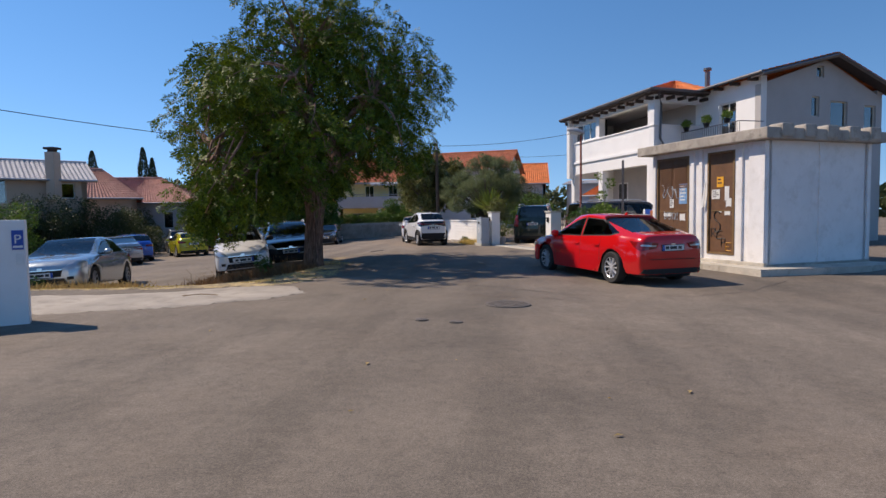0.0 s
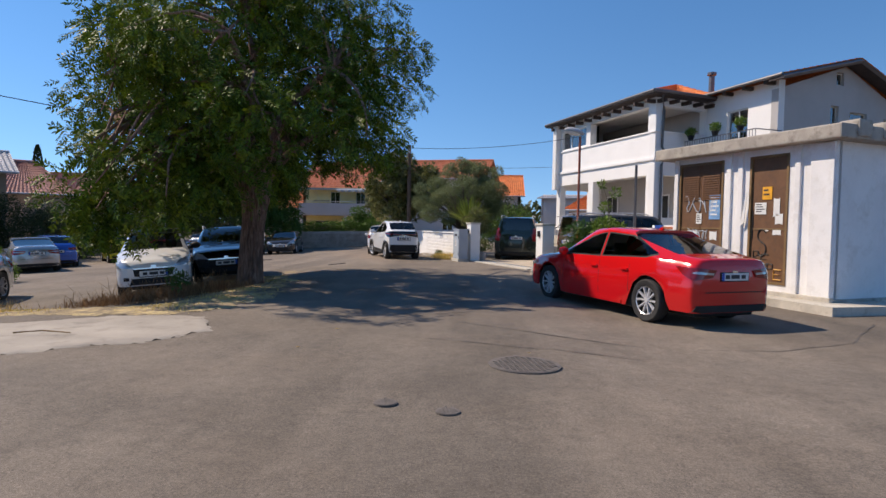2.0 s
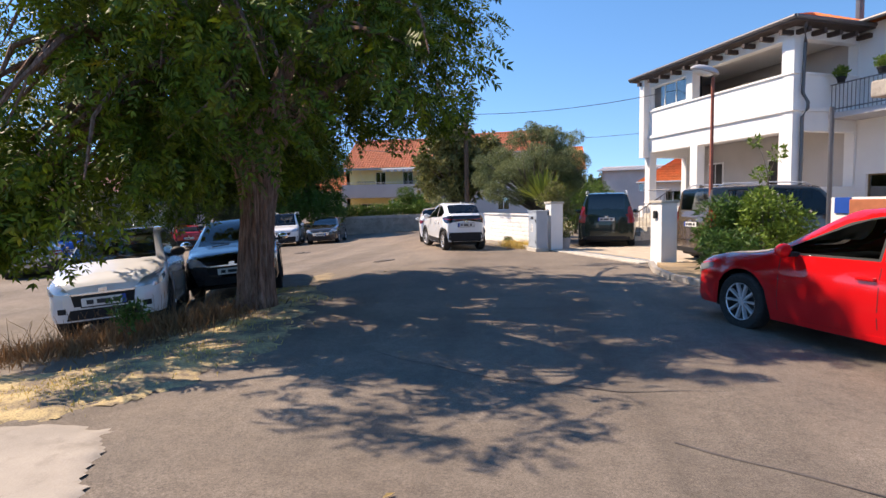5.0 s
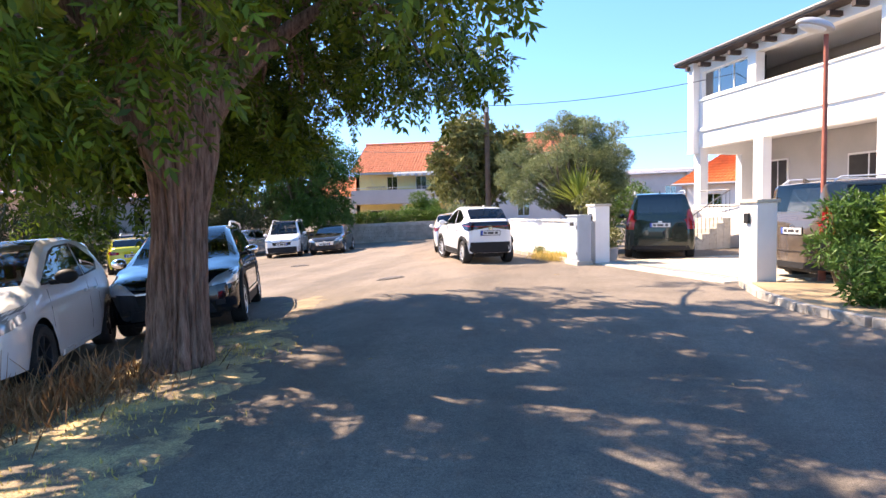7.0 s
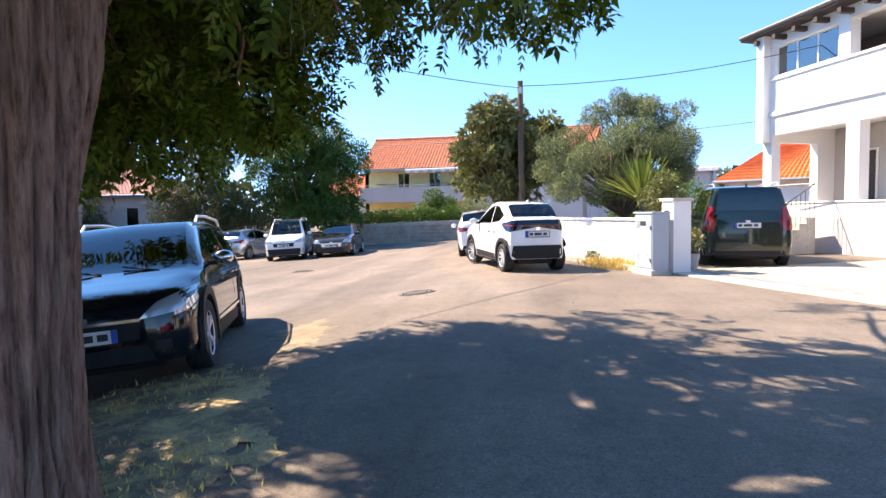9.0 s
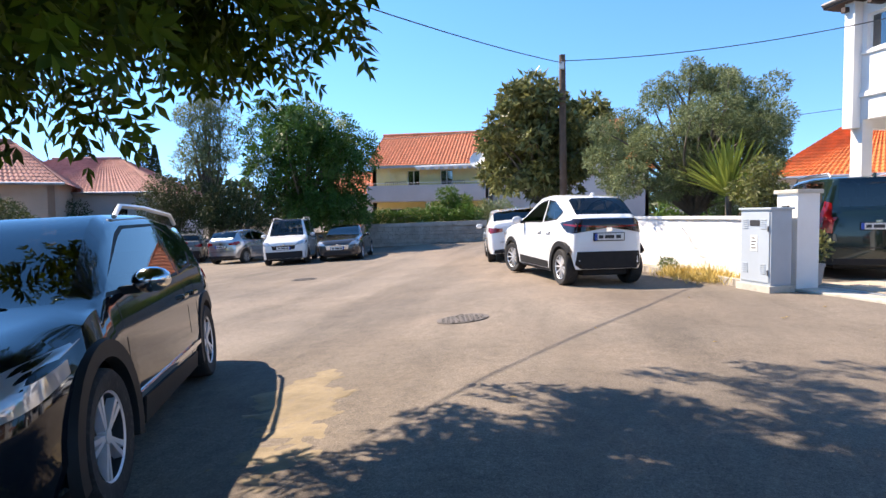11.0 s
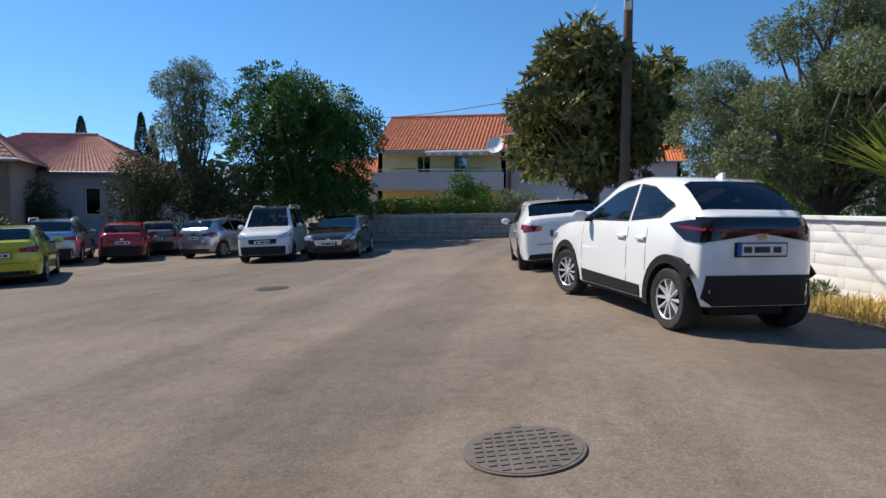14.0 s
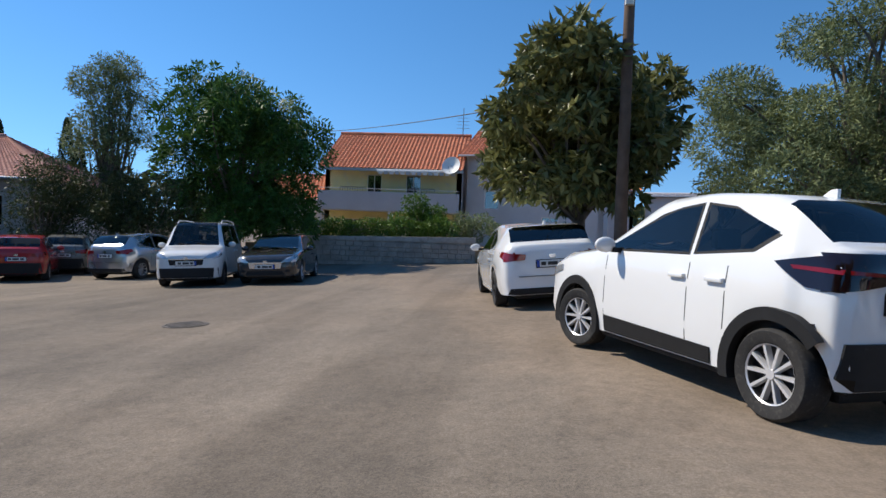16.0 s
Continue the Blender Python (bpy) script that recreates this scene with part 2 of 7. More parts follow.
M_LAMP_AMBER = paint("lamp_amber", (0.75, 0.22, 0.02), 0, 0.15, 1.0, 0.0)
M_PLATE = surface("plate_white", (0.72, 0.72, 0.70), 0.5, 0.03, 8, 60, 0)
M_PLATE_BLUE = surface("plate_blue", (0.02, 0.08, 0.42), 0.5, 0.03, 8, 60, 0)
M_INK = surface("dark_ink", (0.03, 0.03, 0.035), 0.6, 0.1, 8, 60, 0)
M_GLASS_CAR = glass("car_glass", 0.42)
M_GLASS_DARK = glass("dark_glass", 0.10, 0.02, 1.75)
M_GLASS_MID = glass("tinted_glass", 0.28)
M_GLASS_HOUSE = glass("window_glass", 0.45, 0.02, 2.6)
def bark_material():
    """Thick bark: long upright fibres over broad red-brown plates."""
    n = Nodes("bark")
    fibre = n.noise(n.coords((1, 1, 0.10)), 34.0, 5.0, 0.7)
    plate = n.noise(n.coords((1, 1, 0.3)), 9.0, 4.0)
    col = n.ramp(fibre, ((0.32, (0.065, 0.036, 0.025)), (0.5, (0.25, 0.145, 0.105)), (0.7, (0.38, 0.25, 0.19))))
    col = n.mix(0.7, col, n.ramp(plate, ((0.3, 0.55), (0.65, 1.15))), "MULTIPLY")
    n.bump(fibre, 1.0, 0.02)
    return n.done(col, 0.95, 0.0, 0.2)


M_BARK = bark_material()
M_BARK_GREY = surface("grey_bark", (0.15, 0.125, 0.10), 0.95, 0.3, 5.0, 28, 0.8)
M_POLE_WOOD = surface("pole_wood", (0.13, 0.085, 0.06), 0.9, 0.25, 4.0, 40, 0.5)
M_CABLE = surface("cable", (0.03, 0.03, 0.032), 0.6, 0.1, 5, 40, 0)
M_STONE = surface("stone", (0.36, 0.31, 0.26), 0.92, 0.25, 2.0, 30, 0.7, dirt=(0.22, 0.19, 0.16))
M_PAVER = surface("paver", (0.48, 0.40, 0.30), 0.9, 0.15, 3.0, 50, 0.3)
M_SIGN_BLUE = surface("sign_blue", (0.01, 0.07, 0.36), 0.45, 0.06, 5, 60, 0)
M_TERRACOTTA = surface("terracotta", (0.40, 0.13, 0.06), 0.85, 0.15, 5, 50, 0.2)
M_POT = surface("pale_pot", (0.42, 0.38, 0.36), 0.8, 0.12, 5, 50, 0.2)
M_AWNING = surface("awning", (0.70, 0.22, 0.03), 0.8, 0.1, 2, 60, 0.1)
M_SHUTTER = surface("pale_shutter", (0.62, 0.58, 0.48), 0.7, 0.08, 3, 50, 0.1)
# near-black that stands in for the shade of unlit rooms
M_ROOM_SHADE = surface("room_shade", (0.05, 0.045, 0.042), 0.9, 0.2, 2, 40, 0)
M_DISH = surface("dish_white", (0.74, 0.73, 0.70), 0.5, 0.05, 4, 50, 0)
M_TWIG = surface("dry_twig", (0.27, 0.17, 0.085), 0.9, 0.3, 5, 60, 0)
M_DRYGRASS = leafy("dry_grass", (0.30, 0.19, 0.07), (0.52, 0.38, 0.16), None, 0.8)
M_WEED = leafy("dead_weed", (0.10, 0.055, 0.028), (0.24, 0.14, 0.07), None, 0.85)
M_STRAWBLADE = leafy("straw_blade", (0.42, 0.30, 0.09), (0.66, 0.50, 0.17), None, 0.85)
L_MAIN = leafy("leaves_main", (0.014, 0.036, 0.004), (0.118, 0.170, 0.012), (0.31, 0.26, 0.025), 0.5, 0.15)
L_OLIVE = leafy("leaves_olive", (0.085, 0.115, 0.045), (0.225, 0.258, 0.120), None, 0.5)
L_MAGNOLIA = leafy("leaves_broad", (0.060, 0.078, 0.022), (0.215, 0.215, 0.080), (0.25, 0.195, 0.095), 0.35)
L_GREEN = leafy("leaves_green", (0.025, 0.065, 0.014), (0.075, 0.150, 0.030), None, 0.45)
L_DARK = leafy("leaves_dark", (0.020, 0.036, 0.013), (0.070, 0.085, 0.032), (0.14, 0.11, 0.06), 0.5)
L_SHRUB = leafy("leaves_shrub", (0.055, 0.110, 0.018), (0.165, 0.250, 0.040), None, 0.45)
L_CYPRESS = leafy("leaves_cypress", (0.012, 0.024, 0.010), (0.035, 0.055, 0.020), None, 0.7)
L_YUCCA = leafy("leaves_yucca", (0.12, 0.17, 0.03), (0.28, 0.33, 0.07), None, 0.4)
L_HEDGE = leafy("leaves_hedge", (0.04, 0.09, 0.014), (0.12, 0.20, 0.035), None, 0.45)


# ---- mesh helpers ----
def part(name, bm, material, parent=None, label="", smooth=None):
    """Link a bmesh as one mesh object, under a thing or a part."""
    me = bpy.data.meshes.new(name)
    bm.to_mesh(me)
    bm.free()
    for m in material if isinstance(material, (list, tuple)) else (material,):
        me.materials.append(m)
    if smooth is not None:
        me.shade_smooth()
        me.set_sharp_from_angle(angle=radians(smooth))
    ob = new(name, me)
    if parent is not None:
        ob.parent = parent
    if label:
        tagged(ob, label)
    return ob


def thing(name, label, category, m=None, group="", kind=""):
    ob = new(name)
    ob.empty_display_size = 0.1
    if m is not None:
        ob.matrix_world = m
    return tagged(ob, label, category, group, kind)


def add_box(bm, x0, y0, z0, x1, y1, z1, bevel=0.0, m=None, mat=0):
    got = bmesh.ops.create_cube(bm, size=1.0)["verts"]
    for v in got:
        v.co = Vector((x0 + (v.co.x + 0.5) * (x1 - x0), y0 + (v.co.y + 0.5) * (y1 - y0), z0 + (v.co.z + 0.5) * (z1 - z0)))
    faces = {f for v in got for f in v.link_faces}
    for f in faces:
        f.material_index = mat
    if bevel:
        edges = list({e for v in got for e in v.link_edges})
        out = bmesh.ops.bevel(bm, geom=edges, offset=bevel, segments=2, affect="EDGES", profile=0.6)
        got = list({v for f in out["faces"] for v in f.verts} | {v for v in got if v.is_valid})
    if m is not None:
        bmesh.ops.transform(bm, matrix=m, verts=[v for v in got if v.is_valid])
    return got


def box(x0, y0, z0, x1, y1, z1, bevel=0.0, m=None):
    bm = bmesh.new()
    add_box(bm, x0, y0, z0, x1, y1, z1, bevel, m)
    return bm


def add_cyl(bm, a, b, r0, r1=None, seg=12, caps=True, mat=0):
    a, b = Vector(a), Vector(b)
    r1 = r0 if r1 is None else r1
    turn = (b - a).to_track_quat("Z", "Y").to_matrix()
    rings = []
    for c, r in ((a, r0), (b, r1)):
        rings.append([bm.verts.new(c + turn @ Vector((math.cos(2 * math.pi * i / seg) * r, math.sin(2 * math.pi * i / seg) * r, 0))) for i in range(seg)])
    for i in range(seg):
        j = (i + 1) % seg
        bm.faces.new((rings[0][i], rings[0][j], rings[1][j], rings[1][i])).material_index = mat
    if caps:
        bm.faces.new(rings[0][::-1]).material_index = mat
        bm.faces.new(rings[1]).material_index = mat
    return rings


def cyl(a, b, r0, r1=None, seg=12):
    bm = bmesh.new()
    add_cyl(bm, a, b, r0, r1, seg)
    return bm


def add_tube(bm, pts, radii, seg=8, mat=0):
    """A tube through points, its radius changing along it."""
    pts = [Vector(p) for p in pts]
    last = None
    for i, p in enumerate(pts):
        d = (pts[min(i + 1, len(pts) - 1)] - pts[max(i - 1, 0)]).normalized()
        turn = d.to_track_quat("Z", "Y").to_matrix()
        r = radii[i] if isinstance(radii, (list, tuple)) else radii
        ring = [bm.verts.new(p + turn @ Vector((math.cos(2 * math.pi * k / seg) * r, math.sin(2 * math.pi * k / seg) * r, 0))) for k in range(seg)]
        if last:
            # match the rings where they turn
            off = min(range(seg), key=lambda o: (ring[o].co - last[0].co).length)
            ring = ring[off:] + ring[:off]
            for k in range(seg):
                bm.faces.new((last[k], last[(k + 1) % seg], ring[(k + 1) % seg], ring[k])).material_index = mat
        else:
            bm.faces.new(ring[::-1]).material_index = mat
        last = ring
    bm.faces.new(last).material_index = mat


def tube(pts, radii, seg=8):
    bm = bmesh.new()
    add_tube(bm, pts, radii, seg)
    return bm


def add_prism(bm, poly, m, depth, mat=0):
    """A flat outline (x, y) pushed out along its z by depth, laid by the matrix m."""
    lo = [bm.verts.new(m @ Vector((x, y, 0))) for x, y in poly]
    hi = [bm.verts.new(m @ Vector((x, y, depth))) for x, y in poly]
    n = len(poly)
    bm.faces.new(lo[::-1]).material_index = mat
    bm.faces.new(hi).material_index = mat
    for i in range(n):
        bm.faces.new((lo[i], lo[(i + 1) % n], hi[(i + 1) % n], hi[i])).material_index = mat


def wall_frame(p, q):
    """The frame of an upright wall: origin at p, x along to q, y up, z out of the wall (to the right of p to q)."""
    p, q = Vector((*p, 0)), Vector((*q, 0))
    x = (q - p).normalized()
    z = Vector((x.y, -x.x, 0))
    m = Matrix.Identity(4)
    m.col[0][:3], m.col[1][:3], m.col[2][:3], m.col[3][:3] = x, (0, 0, 1), z, p
    return m, (q - p).length


def wall_with_openings(name, p, q, z0, z1, thick, openings, material, parent=None, label="", top=None):
    """An upright wall from p to q with openings (s0, s1, za, zb) right through it; its body lies behind its outer face.
    top: a function of s for a sloping upper edge."""
    m, length = wall_frame(p, q)
    bm = bmesh.new()
    cuts = sorted({0.0, length, *(v for o in openings for v in o[:2])} | ({length / 2} if top else set()))
    for a, b in zip(cuts, cuts[1:]):
        if b - a < 1e-4:
            continue
        mid = (a + b) / 2
        holes = sorted((o[2], o[3]) for o in openings if o[0] <= mid <= o[1])
        z = z0
        for za, zb in holes + [(None, None)]:
            ta = tb = za
            if za is None:
                ta, tb = (top(a), top(b)) if top else (z1, z1)
            if max(ta, tb) - z > 1e-4:
                add_prism(bm, [(a, z), (b, z), (b, tb), (a, ta)], m @ Matrix.Translation((0, 0, -thick)), thick)
            z = zb if za is not None else z
    bmesh.ops.remove_doubles(bm, verts=bm.verts, dist=1e-4)
    return part(name, bm, material, parent, label)


def on_wall(m, s, z, out=0.0):
    return m @ Matrix.Translation((s, z, out))


# ---- ground ----
def step(a, b, x):
    t = min(1.0, max(0.0, (x - a) / (b - a)))
    return t * t * (3 - 2 * t)


def ground_z(x, y):
    """The road lies level; the lot beside it falls away."""
    drop = np.interp(-x, (2.6, 4.2, 6.0, 9.5, 12.0, 18.0, 30.0, 80.0), (0.0, 0.17, 0.33, 0.50, 0.62, 0.90, 1.10, 1.4))
    share = step(10.5, 14.0, y) * (1 - 0.75 * step(44.0, 54.0, y))
    dip = 0.085 * step(2.6, 4.4, x) * (1 - step(9.5, 12.0, x)) * step(7.0, 11.0, y) * (1 - step(14.5, 18.5, y))
    return -float(drop) * share - dip


def ground_sheet():
    xs = np.concatenate([np.linspace(-900, -60, 9), np.arange(-54, -13, 2.0), np.arange(-12, 8.1, 0.5), np.arange(10, 40, 3.0), np.linspace(44, 900, 9)])
    ys = np.concatenate([np.linspace(-900, -20, 8), np.arange(-16, 8, 2.0), np.arange(8, 24.1, 0.5), np.arange(25, 60, 1.5), np.linspace(64, 1500, 10)])
    verts = [(x, y, ground_z(x, y) + 0.006 * math.sin(x * 1.7) * math.sin(y * 1.3 + 1)) for y in ys for x in xs]
    w = len(xs)
    faces = [(j * w + i, j * w + i + 1, (j + 1) * w + i + 1, (j + 1) * w + i) for j in range(len(ys) - 1) for i in range(w - 1)]
    me = bpy.data.meshes.new("ground")
    me.from_pydata(verts, [], faces)
    me.materials.append(M_ASPHALT)
    me.shade_smooth()
    return tagged(new("ground", me), "worn grey-brown asphalt of a small road and car park", "asphalt", kind="structure")


ground_sheet()


def lumpy_sheet(name, poly_fn, x0, x1, y0, y1, step_size, height, material, label, category, seed=0):
    """A thin uneven layer on the ground inside an outline given by a function that is positive inside."""
    bm = bmesh.new()
    nx, ny = int((x1 - x0) / step_size) + 1, int((y1 - y0) / step_size) + 1
    grid = {}
    for j in range(ny):
        for i in range(nx):
            x, y = x0 + i * step_size, y0 + j * step_size
            w = poly_fn(x, y) + 0.34 * noise.noise((x * 1.3, y * 1.3, seed)) + 0.24 * noise.noise((x * 4, y * 4, seed)) + 0.16 * noise.noise((x * 10, y * 10, seed))
            if w > -step_size * 1.5:
                z = ground_z(x, y) + min(1.0, w / 0.35) * height * (1 + 0.5 * noise.noise((x * 2.2, y * 2.2, seed + 5)))
                grid[i, j] = bm.verts.new((x, y, z if w > 0 else ground_z(x, y) - 0.03))
    for i, j in list(grid):
        q = [(i, j), (i + 1, j), (i + 1, j + 1), (i, j + 1)]
        if all(k in grid for k in q):
            bm.faces.new([grid[k] for k in q])
    ob = part(name, bm, material, smooth=60)
    return tagged(ob, label, category, kind="structure")


def seg_dist(x, y, pts):
    best = 1e9
    for (ax, ay), (bx, by) in zip(pts, pts[1:]):
        dx, dy = bx - ax, by - ay
        t = max(0, min(1, ((x - ax) * dx + (y - ay) * dy) / (dx * dx + dy * dy)))
        best = min(best, math.hypot(x - ax - t * dx, y - ay - t * dy))
    return best


# straw-covered verge round the tree, pale slab by the lot's entrance
VERGE = [(-7.6, 11.9), (-5.0, 12.1), (-2.9, 12.5), (-2.45, 13.6), (-2.75, 15.0), (-3.1, 16.8), (-3.8, 18.4)]
lumpy_sheet("verge", lambda x, y: 0.78 - seg_dist(x, y, VERGE), -9, -1.4, 10.4, 20.4, 0.05, 0.03, M_STRAW, "straw-littered verge of dry yellow grass under the tree", "verge", 3)
SLAB = [(-9.0, 8.9), (-4.9, 9.1), (-3.3, 9.8), (-2.4, 10.6)]
lumpy_sheet("concrete_apron", lambda x, y: 2.6 * (1.08 - seg_dist(x, y, SLAB)), -10.6, -1.0, 7.4, 12.2, 0.06, 0.02, M_APRON, "pale worn concrete apron at the lot entrance", "concrete", 9)
lumpy_sheet("earth_fringe", lambda x, y: 0.30 - seg_dist(x, y, [(-3.3, 17.9), (-3.45, 20.0), (-4.1, 21.6)]), -5.2, -2.4, 17.2, 23.4, 0.035, 0.006, M_SAND, "yellow dust at the edge of the car park", "earth", 21)


# ---- manhole covers ----
def manhole(x, y, r, label, square=False):
    e = 0.3
    up = Vector((ground_z(x - e, y) - ground_z(x + e, y), ground_z(x, y - e) - ground_z(x, y + e), 2 * e))
    tilt = Vector((0, 0, 1)).rotation_difference(up).to_matrix().to_4x4()
    ob = thing("manhole_cover", label, "manhole cover", Matrix.Translation((x, y, ground_z(x, y) + 0.001)) @ tilt @ Matrix.Rotation(radians(12), 4, "Z"))
    bm = bmesh.new()
    add_cyl(bm, (0, 0, -0.02), (0, 0, 0.011), r * 1.06, r * 1.06, 40)
    part("rim", bm, M_IRON, ob, "worn iron rim")
    bm = bmesh.new()
    k0 = min(1.0, r / 0.4)
    add_cyl(bm, (0, 0, 0.0), (0, 0, 0.014), r, r, 40)
    k = max(3, int(r / 0.05))
    for i in range(-k, k + 1):
        for j in range(-k, k + 1):
            px, py = i * r / k * 0.98, j * r / k * 0.98
            if math.hypot(px, py) < r * 0.9:
                add_box(bm, px - r / k * 0.33, py - r / k * 0.33, 0.012, px + r / k * 0.33, py + r / k * 0.33, 0.014 + 0.007 * k0)
    part("lid", bm, M_IRON, ob, "studded dark iron lid")
    part("lifting_lug", box(-0.09 * r, r * 0.96, 0.004, 0.09 * r, r * 1.12, 0.018, 0.003), M_IRON, ob)
    return ob


manhole(2.51, 9.36, 0.335, "round studded cast iron manhole cover in the asphalt")
manhole(-3.12, 24.0, 0.30, "round studded cast iron manhole cover in the asphalt")
manhole(-8.6, 31.6, 0.32, "round cast iron manhole cover far off in the lot")
manhole(1.38, 7.95, 0.085, "small round iron water valve cap")
manhole(1.86, 7.80, 0.085, "small round iron water valve cap")


# ---- transformer hut ----
def hut():
    C = (8.42, 14.87)
    d1 = Vector((-0.45, 0.893))
    d2 = Vector((0.893, 0.45))
    A = (C[0] + d1.x * 3.88, C[1] + d1.y * 3.88)
    B = (C[0] + d2.x * 3.49, C[1] + d2.y * 3.49)
    D = (A[0] + d2.x * 3.49, A[1] + d2.y * 3.49)
    H = 3.05
    ob = thing("transformer_hut", "white rendered transformer hut with brown steel doors and concrete roof", "hut")
    m, L = wall_frame(A, C)

    def s(v):
        return L - v
    doors = [(s(3.72), s(2.44), 0.30, 2.92), (s(1.77), s(0.88), 0.30, 2.92)]
    wall_with_openings("door_wall", A, C, 0.0, H, 0.2, doors, M_HUT_WALL, ob)
    wall_with_openings("side_wall", C, B, 0.0, H, 0.2, [], M_HUT_WALL, ob)
    wall_with_openings("rear_wall", B, D, 0.0, H, 0.2, [], M_HUT_WALL, ob)
    wall_with_openings("end_wall", D, A, 0.0, H, 0.2, [], M_HUT_WALL, ob)
    for v in (0.0, 0.62, 1.92, 2.22, 3.74):  # pilasters of the door wall
        w = 0.42 if v == 0.0 else 0.12
        bm = bmesh.new()
        add_box(bm, s(v + w), 0.12, -0.02, s(v) + (0.03 if v == 0 else 0), H - (0.02 if v in (0.0, 3.74) else 0.0), 0.05, 0.012, m)
        part("pilaster", bm, M_HUT_WALL, ob)
    m2, L2 = wall_frame(C, B)
    for v, w in ((0.0, 0.08), (1.7, 0.3), (L2 - 0.12, 0.12)):
        bm = bmesh.new()
        add_box(bm, v, 0.12, -0.02, v + w, H, 0.035, 0.012, m2)
        part("pilaster", bm, M_HUT_WALL, ob)
    bm = bmesh.new()
    add_box(bm, -0.1, 0.0, -0.05, L + 0.06, 0.17, 0.07, 0.02, m)
    part("plinth", bm, M_CONCRETE_LIGHT, ob, "pale chipped plinth")
    bm = bmesh.new()
    add_box(bm, 0.0, 0.0, -0.05, L2, 0.13, 0.06, 0.02, m2)
    part("plinth", bm, M_CONCRETE, ob, "damp stained plinth")
    # concrete roof of ribbed slabs
    bm = bmesh.new()
    add_box(bm, -0.38, H, -3.7, L + 0.3, H + 0.26, 0.30, 0.03, m)
    part("roof_slab", bm, M_CONCRETE, ob, "weathered grey concrete slab")
    for k in range(5):
        bm = bmesh.new()
        add_box(bm, 0.12 + k * 0.72, H + 0.04, -0.05, 0.5 + k * 0.72, H + 0.36, 0.345, 0.05, m2)
        part("roof_rib", bm, M_CONCRETE, ob)

    def door(s0, s1, z0, z1, leaves):
        w = s1 - s0
        fr = bmesh.new()
        for a, b, c, d in ((s0, s0 + 0.05, z0, z1), (s1 - 0.05, s1, z0, z1), (s0 + 0.05, s1 - 0.05, z1 - 0.05, z1), (s0 + 0.05, s1 - 0.05, z0, z0 + 0.05)):
            add_box(fr, a, c, -0.12, b, d, 0.02, 0.004, m)
        part("door_frame", fr, M_BROWN_TRIM, ob)
        n = leaves
        lw = (w - 0.1) / n
        for k in range(n):
            a = s0 + 0.05 + k * lw
            bm = bmesh.new()
            add_box(bm, a + 0.004, z0 + 0.05, -0.06, a + lw - 0.004, z1 - 0.05, -0.02, 0.004, m)
            leaf = part("door_leaf", bm, M_BROWN_DOOR, ob, "brown painted steel leaf with peeling posters")
            bm = bmesh.new()
            mid = z0 + (z1 - z0) * 0.42
            add_box(bm, a + 0.004, mid, -0.025, a + lw - 0.004, mid + 0.03, -0.008, 0.003, m)
            part("rail", bm, M_BROWN_TRIM, leaf)
            if n == 2:
                for q in range(14):
                    z = z1 - 0.16 - q * 0.052
                    bm = bmesh.new()
                    add_box(bm, a + 0.05, z - 0.018, -0.022, a + lw - 0.05, z + 0.014, 0.0, 0.0, on_wall(m, 0, 0, 0))
                    part("louvre", bm, M_BROWN_DOOR, leaf)
        return n

    door(*doors[0], 2)
    door(*doors[1], 1)

    def sheet(name, s0, z0, w, h, mat, label="", bend=0.0, out=-0.012):
        bm = bmesh.new()
        add_box(bm, s0, z0, out, s0 + w, z0 + h, out + 0.004, 0, m)
        return part(name, bm, mat, ob, label)

    # notices; their small print is drawn as bars
    def notice(s0, z0, w, h, mat, ink, rows, label):
        p = sheet("notice", s0, z0, w, h, mat, label)
        for r in range(rows):
            bm = bmesh.new()
            z = z0 + h - (r + 1) * h / (rows + 1)
            add_box(bm, s0 + w * 0.12, z, -0.008, s0 + w * (0.6 + 0.28 * ((r * 7) % 3) / 2), z + h / (rows + 1) * 0.4, -0.006, 0, m)
            part("print_bar", bm, ink, p)

    notice(s(2.83), 1.62, 0.30, 0.56, M_BLUE_PAPER, M_PAPER, 5, "pale blue poster")
    notice(s(3.2), 1.52, 0.16, 0.24, M_PAPER, M_INK, 4, "small white notice")
    notice(s(1.47), 2.02, 0.22, 0.26, M_AMBER, M_INK, 2, "amber warning sign")
    notice(s(1.64), 1.72, 0.27, 0.24, M_PAPER, M_INK, 4, "white notice")
    for k, (a, z, w, h) in enumerate(((1.14, 1.85, 0.14, 0.38), (1.08, 1.62, 0.17, 0.22), (1.12, 1.36, 0.18, 0.13), (1.36, 1.4, 0.1, 0.06), (2.7, 1.25, 0.2, 0.2), (3.3, 1.32, 0.3, 0.1))):
        bm = bmesh.new()
        pts = [(a2 * (1 + 0.25 * noise.noise((k, i, 0))), b2 * (1 + 0.25 * noise.noise((i, k, 3)))) for i, (a2, b2) in enumerate(((-w / 2, -h / 2), (0, -h / 2 * 0.8), (w / 2, -h / 2), (w / 2, h / 2), (0.02, h / 2 * 0.9), (-w / 2, h / 2)))]
        add_prism(bm, pts, on_wall(m, s(a), z, -0.014), 0.004)
        part("torn_paper", bm, M_PAPER, ob)
    # curling sheet by the door
    bm = bmesh.new()
    add_prism(bm, [(0, 0), (0.1, 0.1), (0.16, 0.72), (0.13, 0.74)], on_wall(m, s(1.93), 1.45, 0.06), 0.012)
    part("curled_sheet", bm, M_PAPER, ob, "curling white sheet")

